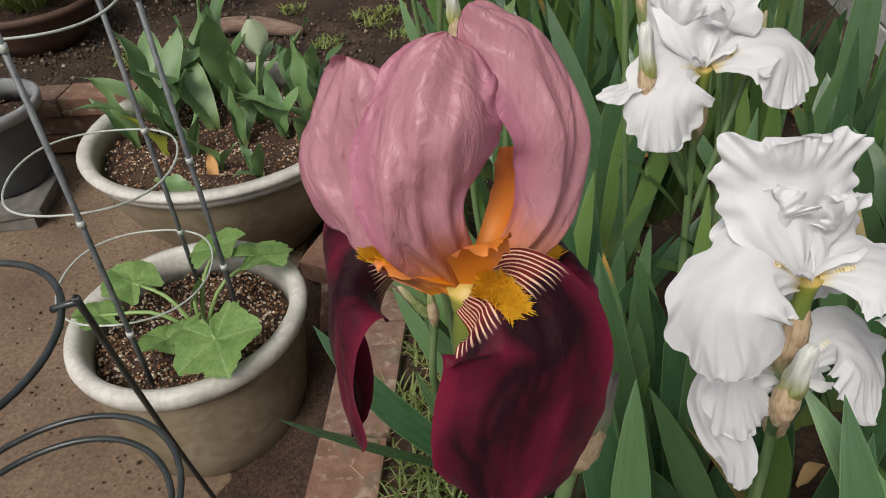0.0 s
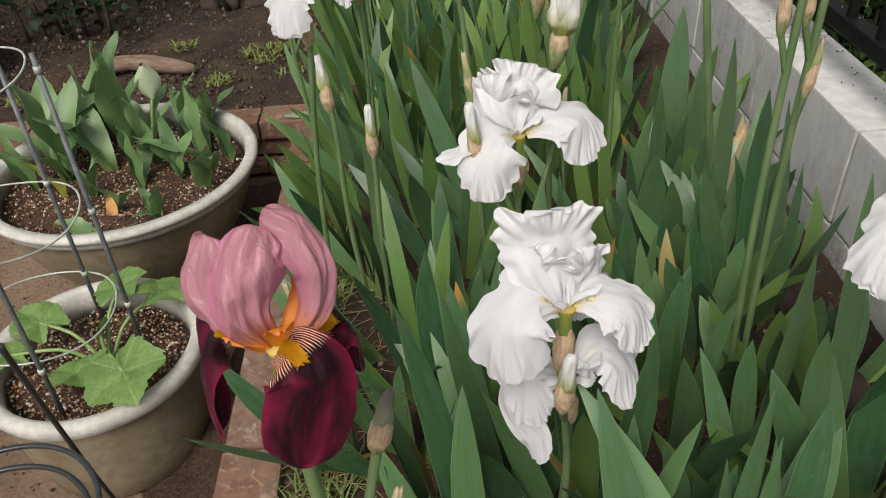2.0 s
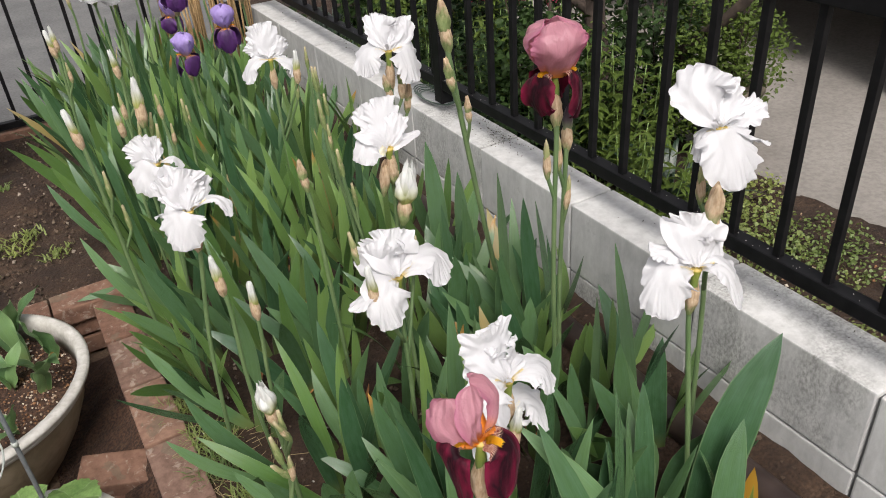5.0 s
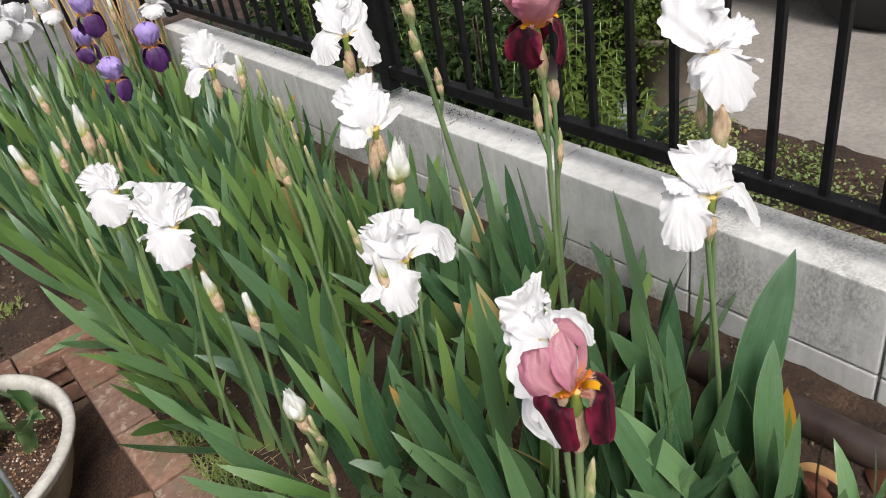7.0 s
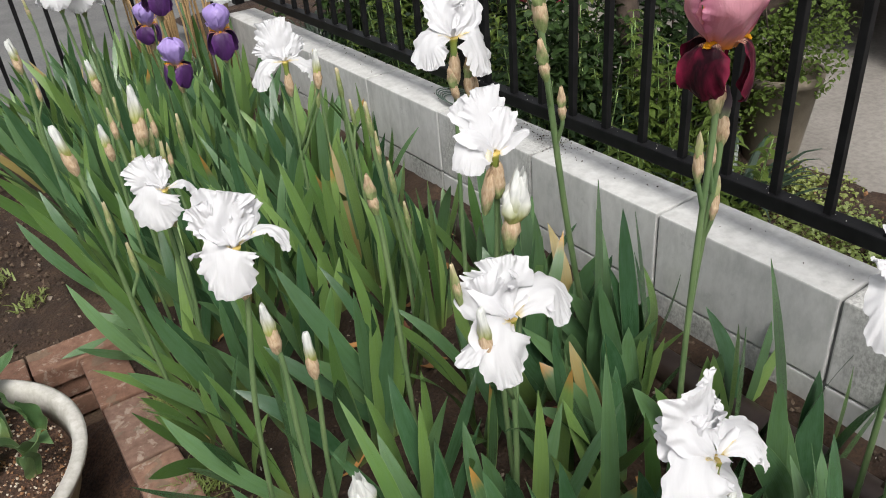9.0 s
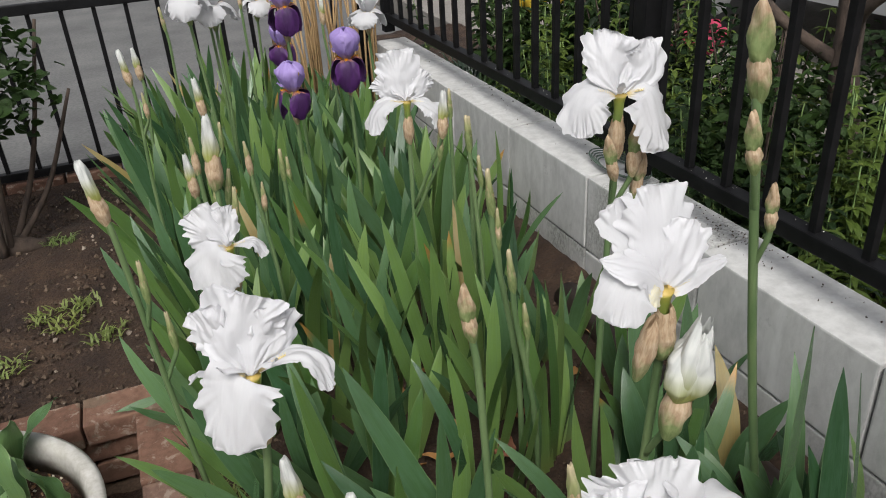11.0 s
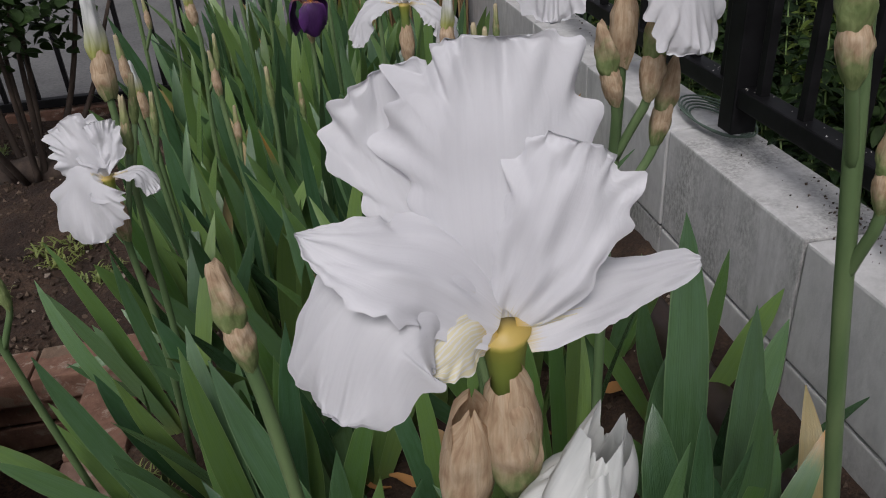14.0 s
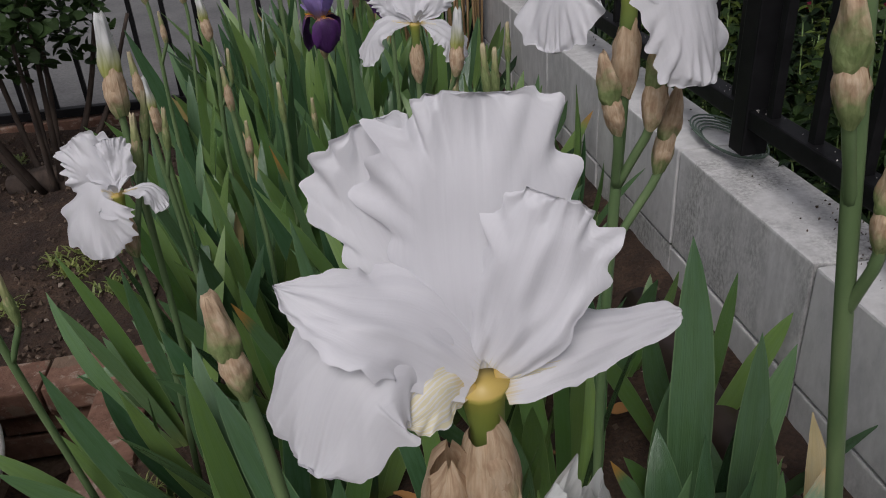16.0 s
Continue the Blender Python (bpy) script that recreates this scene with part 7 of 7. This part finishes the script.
# small tree with crooked limbs
leaf_cloud("small_tree", pose(0.74, 0.34, 0.05), [((0.1, 0.1, 0.95), (0.35, 0.4, 0.22), 1000), ((-0.15, 0.5, 0.95), (0.3, 0.3, 0.2), 500), ((0.16, -0.2, 0.46), (0.12, 0.16, 0.09), 240)], "small tree with crooked dark limbs and fine green leaves", "tree", 90, M_SHRUB, (0.03, 0.008),
           [([(0, 0, 0), (0.02, 0.02, 0.2), (-0.01, 0.05, 0.42), (0.03, 0.1, 0.62), (0.0, 0.16, 0.95)], 0.046, 0.026), ([(0.0, 0.02, 0.16), (0.14, -0.09, 0.24), (0.15, -0.24, 0.38), (0.17, -0.42, 0.55), (0.2, -0.5, 0.72)], 0.03, 0.013),
            ([(0.0, 0.06, 0.5), (-0.08, -0.04, 0.62), (-0.05, -0.16, 0.72)], 0.02, 0.009), ([(0.0, 0.06, 0.45), (-0.12, 0.2, 0.58), (-0.2, 0.35, 0.8)], 0.02, 0.007)])
# pink tulips and yellow blooms far behind
for k in range(9):
    x, y = 0.95 + sr.uniform(-0.12, 0.3), 1.28 + sr.uniform(-0.2, 0.3)
    t = empty("pink_tulip", pose(x, y, 0.05), "pink tulip in flower behind the railing", "flower", "pink tulips")
    g = Geo()
    g.tube([(0, 0, 0), (0.005, 0, 0.15), (0.0, 0.004, 0.27)], 0.004, 6)
    put("stem", g.mesh("stem", M_STALK), t)
    g = Geo()
    g.lathe([(0.004, 0.26), (0.02, 0.27), (0.027, 0.29), (0.024, 0.315), (0.018, 0.33), (0.012, 0.31), (0.004, 0.27)], 12, 0.2, k)
    put("flower_head", g.mesh("flower_head", M_REDFLOWER), t)
for k in range(5):
    x, y = 0.62 + sr.uniform(-0.1, 0.1), 1.75 + sr.uniform(-0.1, 0.15)
    t = empty("yellow_flower", pose(x, y, 0.05), "small yellow flower spike behind the railing", "flower", "yellow flowers")
    g = Geo()
    g.tube([(0, 0, 0), (0.005, 0, 0.3), (0.0, 0.004, 0.52)], 0.004, 6)
    put("stem", g.mesh("stem", M_STALK), t)
    g = Geo()
    g.lathe([(0.004, 0.40), (0.02, 0.42), (0.024, 0.46), (0.018, 0.5), (0.004, 0.54)], 10, 0.3, k)
    put("flower_head", g.mesh("flower_head", M_YELLOWFLOWER), t)
# dry reeds standing in a bundle at the far end of the bed
reeds = empty("dry_reed_clump", pose(-0.2, 1.88, ground_z(-0.2, 1.88) - 0.01), "bundle of dry tan reed stems at the bed's end", "plant")
for k in range(54):
    x, y = sr.uniform(-0.2, 0.17), sr.uniform(-0.07, 0.07)
    h = sr.uniform(0.62, 0.95)
    g = Geo()
    g.tube([(x, y, 0), (x + sr.uniform(-0.02, 0.02), y, h * 0.5), (x * 1.15 + sr.uniform(-0.05, 0.05), y + sr.uniform(-0.04, 0.04), h)], [0.0045, 0.004, 0.0025], 6)
    put("reed", g.mesh("reed", M_BAMBOO), reeds)
# planter on the driveway's edge
pl = empty("planter", pose(0.93, -0.04, 0.05), "tapered tan cement planter on the soil's edge", "planter")
g = Geo()
g.lathe([(0.0, 0.0), (0.075, 0.0), (0.08, 0.02), (0.112, 0.26), (0.119, 0.262), (0.12, 0.29), (0.112, 0.29), (0.102, 0.25), (0.0, 0.25)], 36)
put("planter_body", g.mesh("planter_body", M_PLANTER), pl)
leaf_cloud("planter_shrub", pose(0.93, -0.04, 0.30), [((0.0, 0.02, 0.13), (0.21, 0.21, 0.2), 5200), ((-0.08, 0.08, -0.03), (0.14, 0.16, 0.13), 1800)], "bushy yellow-green shrub in the tapered planter", "shrub", 95, M_SHRUB_LIGHT, (0.018, 0.0055), thin_stems(0.12, 0.26, 41))

# parked car on the driveway
car = empty("parked_car", pose(1.86, -0.32, 0.05), "silver car parked on the concrete driveway", "car")
g = Geo()
prof = [(-1.9, 0.30), (-1.95, 0.55), (-1.8, 0.78), (-0.95, 0.9), (-0.45, 1.35), (0.75, 1.38), (1.5, 0.95), (1.9, 0.85), (1.95, 0.5), (1.9, 0.3)]
pts = []
for x, k in ((0.0, 0.97), (0.06, 1.0), (1.5, 1.0), (1.56, 0.97)):
    pts += [(x, y * k + 1.3, 0.16 + (z - 0.16) * k) for y, z in prof]
n = len(prof)
g.add(pts, [(a * n + i, a * n + (i + 1) % n, (a + 1) * n + (i + 1) % n, (a + 1) * n + i) for a in range(3) for i in range(n)] + [tuple(range(n)), tuple(range(3 * n, 4 * n))[::-1]])
put("body", g.mesh("body", M_CARPAINT, False), car)
for y in (0.05, 2.55):
    for x in (0.02, 1.36):
        w = None
        g = Geo()
        g.lathe([(0.17, -0.09), (0.27, -0.09), (0.30, -0.06), (0.305, 0.0), (0.30, 0.06), (0.27, 0.09), (0.17, 0.09), (0.17, -0.09)], 40)
        w = put("wheel", g.mesh("wheel", M_TYRE), car, pose(x + 0.05, y, 0.305, 0, 90, 0))
        g = Geo()
        g.lathe([(0.0, -0.06), (0.06, -0.07), (0.15, -0.055), (0.175, -0.075), (0.18, -0.02)], 30)
        put("hub", g.mesh("hub", M_HUB), w, pose(0, 0, 0))
        g = Geo()
        g.lathe([(0.0, 0.06), (0.06, 0.07), (0.15, 0.055), (0.175, 0.075), (0.18, 0.02)], 30)
        put("hub", g.mesh("hub", M_HUB), w, pose(0, 0, 0))
g = Geo()
g.add([(-0.004, 0.92, 0.92), (-0.004, 1.98, 0.92), (-0.004, 1.9, 1.26), (-0.004, 1.0, 1.26), (0.008, 0.92, 0.92), (0.008, 1.98, 0.92), (0.008, 1.9, 1.26), (0.008, 1.0, 1.26)],
      [(0, 1, 2, 3), (4, 7, 6, 5), (0, 4, 5, 1), (1, 5, 6, 2), (2, 6, 7, 3), (3, 7, 4, 0)])
put("side_window", g.mesh("side_window", M_GLASS, False), car)

# houses and trees far off close the place
g = Geo()
g.box((9.2, -12, -0.2), (9.5, 14, 5.0), 0.01)
tagged(put("wall_far_east", g.mesh("wall_far_east", M_CONCRETE, False)), "plain pale wall of a house beyond the driveway", "wall", "", "structure")
g = Geo()
g.box((-14, 16, -0.2), (9.2, 16.3, 3.2), 0.01)
tagged(put("wall_far_north", g.mesh("wall_far_north", M_CONCRETE, False)), "plain pale wall across the road", "wall", "", "structure")

# crumbs of soil and dry leaf on the wall's top, and pale flecks on the bottom rail
def scatter(name, count, place, size, mat, label, seed):
    q = random.Random(seed)
    g = Geo()
    for _ in range(count):
        p = Vector(place(q))
        s = size * q.uniform(0.4, 1.2)
        turn = Euler((q.uniform(0, 6), q.uniform(0, 6), 0)).to_matrix()
        g.add([p + turn @ (Vector(b) * s * q.uniform(0.6, 1.3)) for b in [(1, 0, 0), (-1, 0, 0), (0, 1, 0), (0, -1, 0), (0, 0, 0.6), (0, 0, -0.6)]],
              [(0, 2, 4), (2, 1, 4), (1, 3, 4), (3, 0, 4), (2, 0, 5), (1, 2, 5), (3, 1, 5), (0, 3, 5)])
    return tagged(put(name, g.mesh(name, mat, False)), label, "litter", "", "stuff")


scatter("wall_litter", 200, lambda q: (min(0.125, max(0.03, q.gauss(0.085, 0.022))), q.choice([q.uniform(-1.4, 1.9), q.gauss(0.0, 0.07)]), 0.361), 0.0022, M_PEBBLE, "crumbs of soil and leaf under the railing on the wall", 71)
scatter("rail_flecks", 130, lambda q: (q.uniform(0.047, 0.069), q.uniform(-1.6, 1.2), 0.4682), 0.0016, M_RIM, "pale flecks on the black bottom rail", 72)
scatter("pale_chips", 90, lambda q: (lambda x, y: (x, y, ground_z(x, y) + 0.012))(q.uniform(-0.95, -0.03), q.uniform(-1.3, 0.5)), 0.0045, M_RIM, "small pale chips lying on the bed's soil", 73)

scatter("garden_litter", 260, lambda q: (q.uniform(0.15, 0.92), q.uniform(-1.6, 0.1), 0.068), 0.006, M_PERLITE, "dry bits and pale chips on the neighbouring garden soil", 74)

# ---- brick edging, last ----
edging = empty("bed_edging", pose(0, 0, 0), "raised edging of weathered red bricks laid three courses high", "edging", "", "structure")
g = Geo()
g.box((-0.05, -0.106, -0.056), (0.05, 0.106, 0.0), 0.005)
stretcher_mesh = g.mesh("brick", M_BRICK, False)
br = random.Random(13)
joints = [0.467, 0.250, 0.027, -0.207, -0.432, -0.672, -0.885, -1.10, -1.32, -1.54, -1.76, -1.98]
for row in range(3):
    for a, b in zip(joints, joints[1:]):
        y = (a + b) / 2 + (0.105 if row % 2 else 0)
        ln = (a - b - 0.007) / 0.212
        dx = br.uniform(-0.004, 0.004) + (0.026 if row else 0)
        put("brick", stretcher_mesh, edging, pose(BRICK_X + 0.052 + dx, y, br.uniform(-0.003, 0.003) - row * 0.062, br.uniform(-0.8, 0.8), br.uniform(-1, 1), br.uniform(-0.8, 0.8)) @ Matrix.Diagonal((1, ln, 1, 1)))
cross = empty("cross_edging", pose(0, 0, 0), "row of weathered bricks closing the sunken path", "edging", "", "structure")
for row in range(3):
    for k in range(12):
        x = BRICK_X - 0.0 - k * 0.217 - (0.1 if row % 2 else 0)
        put("brick", stretcher_mesh, cross, pose(x, BRICK_Y + 0.055 + br.uniform(-0.004, 0.004) + (0.022 if row else 0), br.uniform(-0.003, 0.004) - row * 0.062 + 0.002, br.uniform(-1, 1), br.uniform(-1, 1), 90 + br.uniform(-1, 1)))
# loose bricks lying between the edging and the pots
for x, y, z, rx, ry, rz, mt in ((-1.13, -0.12, -0.13, 5, -6, 70, M_BRICK), (-1.14, -0.19, -0.178, 0, 0, 10, M_BRICK)):
    g = Geo()
    g.box((-0.05, -0.1, -0.028), (0.05, 0.1, 0.028), 0.006)
    tagged(put("loose_brick", g.mesh("loose_brick", mt, False), None, pose(x, y, z, rx, ry, rz)), "loose weathered red brick lying beside the edging", "brick", "loose bricks")
# dark loose soil by the edging; tone and height also imitate the gap's shade
g = Geo()
nu, nv = 70, 16
g.grid([(x, y, PATH_Z + 0.10 * ((x + 1.28) / 0.235) ** 1.6 * min(1, (y + 0.8) * 6, (0.46 - y) * 8) + 0.002
         + 0.012 * noise.noise((x * 22, y * 22, 3)) * min(1, max(0, (x + 1.27) * 12))) for y in np.linspace(-0.8, 0.46, nu) for x in np.linspace(-1.28, -1.045, nv)], nu, nv)
tagged(put("loose_soil", g.mesh("loose_soil", M_POTSOIL)), "dark loose soil heaped against the brick edging, its tone holding the gap's shade", "soil", "", "structure")
# packed earth behind the edging, down to the path
g = Geo()
g.box((BRICK_X + 0.075, -2.3, -0.21), (-0.01, 2.05, -0.07))
g.box((-3.9, BRICK_Y + 0.11, -0.21), (BRICK_X + 0.07, 2.05, -0.06))
tagged(put("earth_fill", g.mesh("earth_fill", M_SOIL, False)), "packed earth under the bed", "soil", "", "structure")
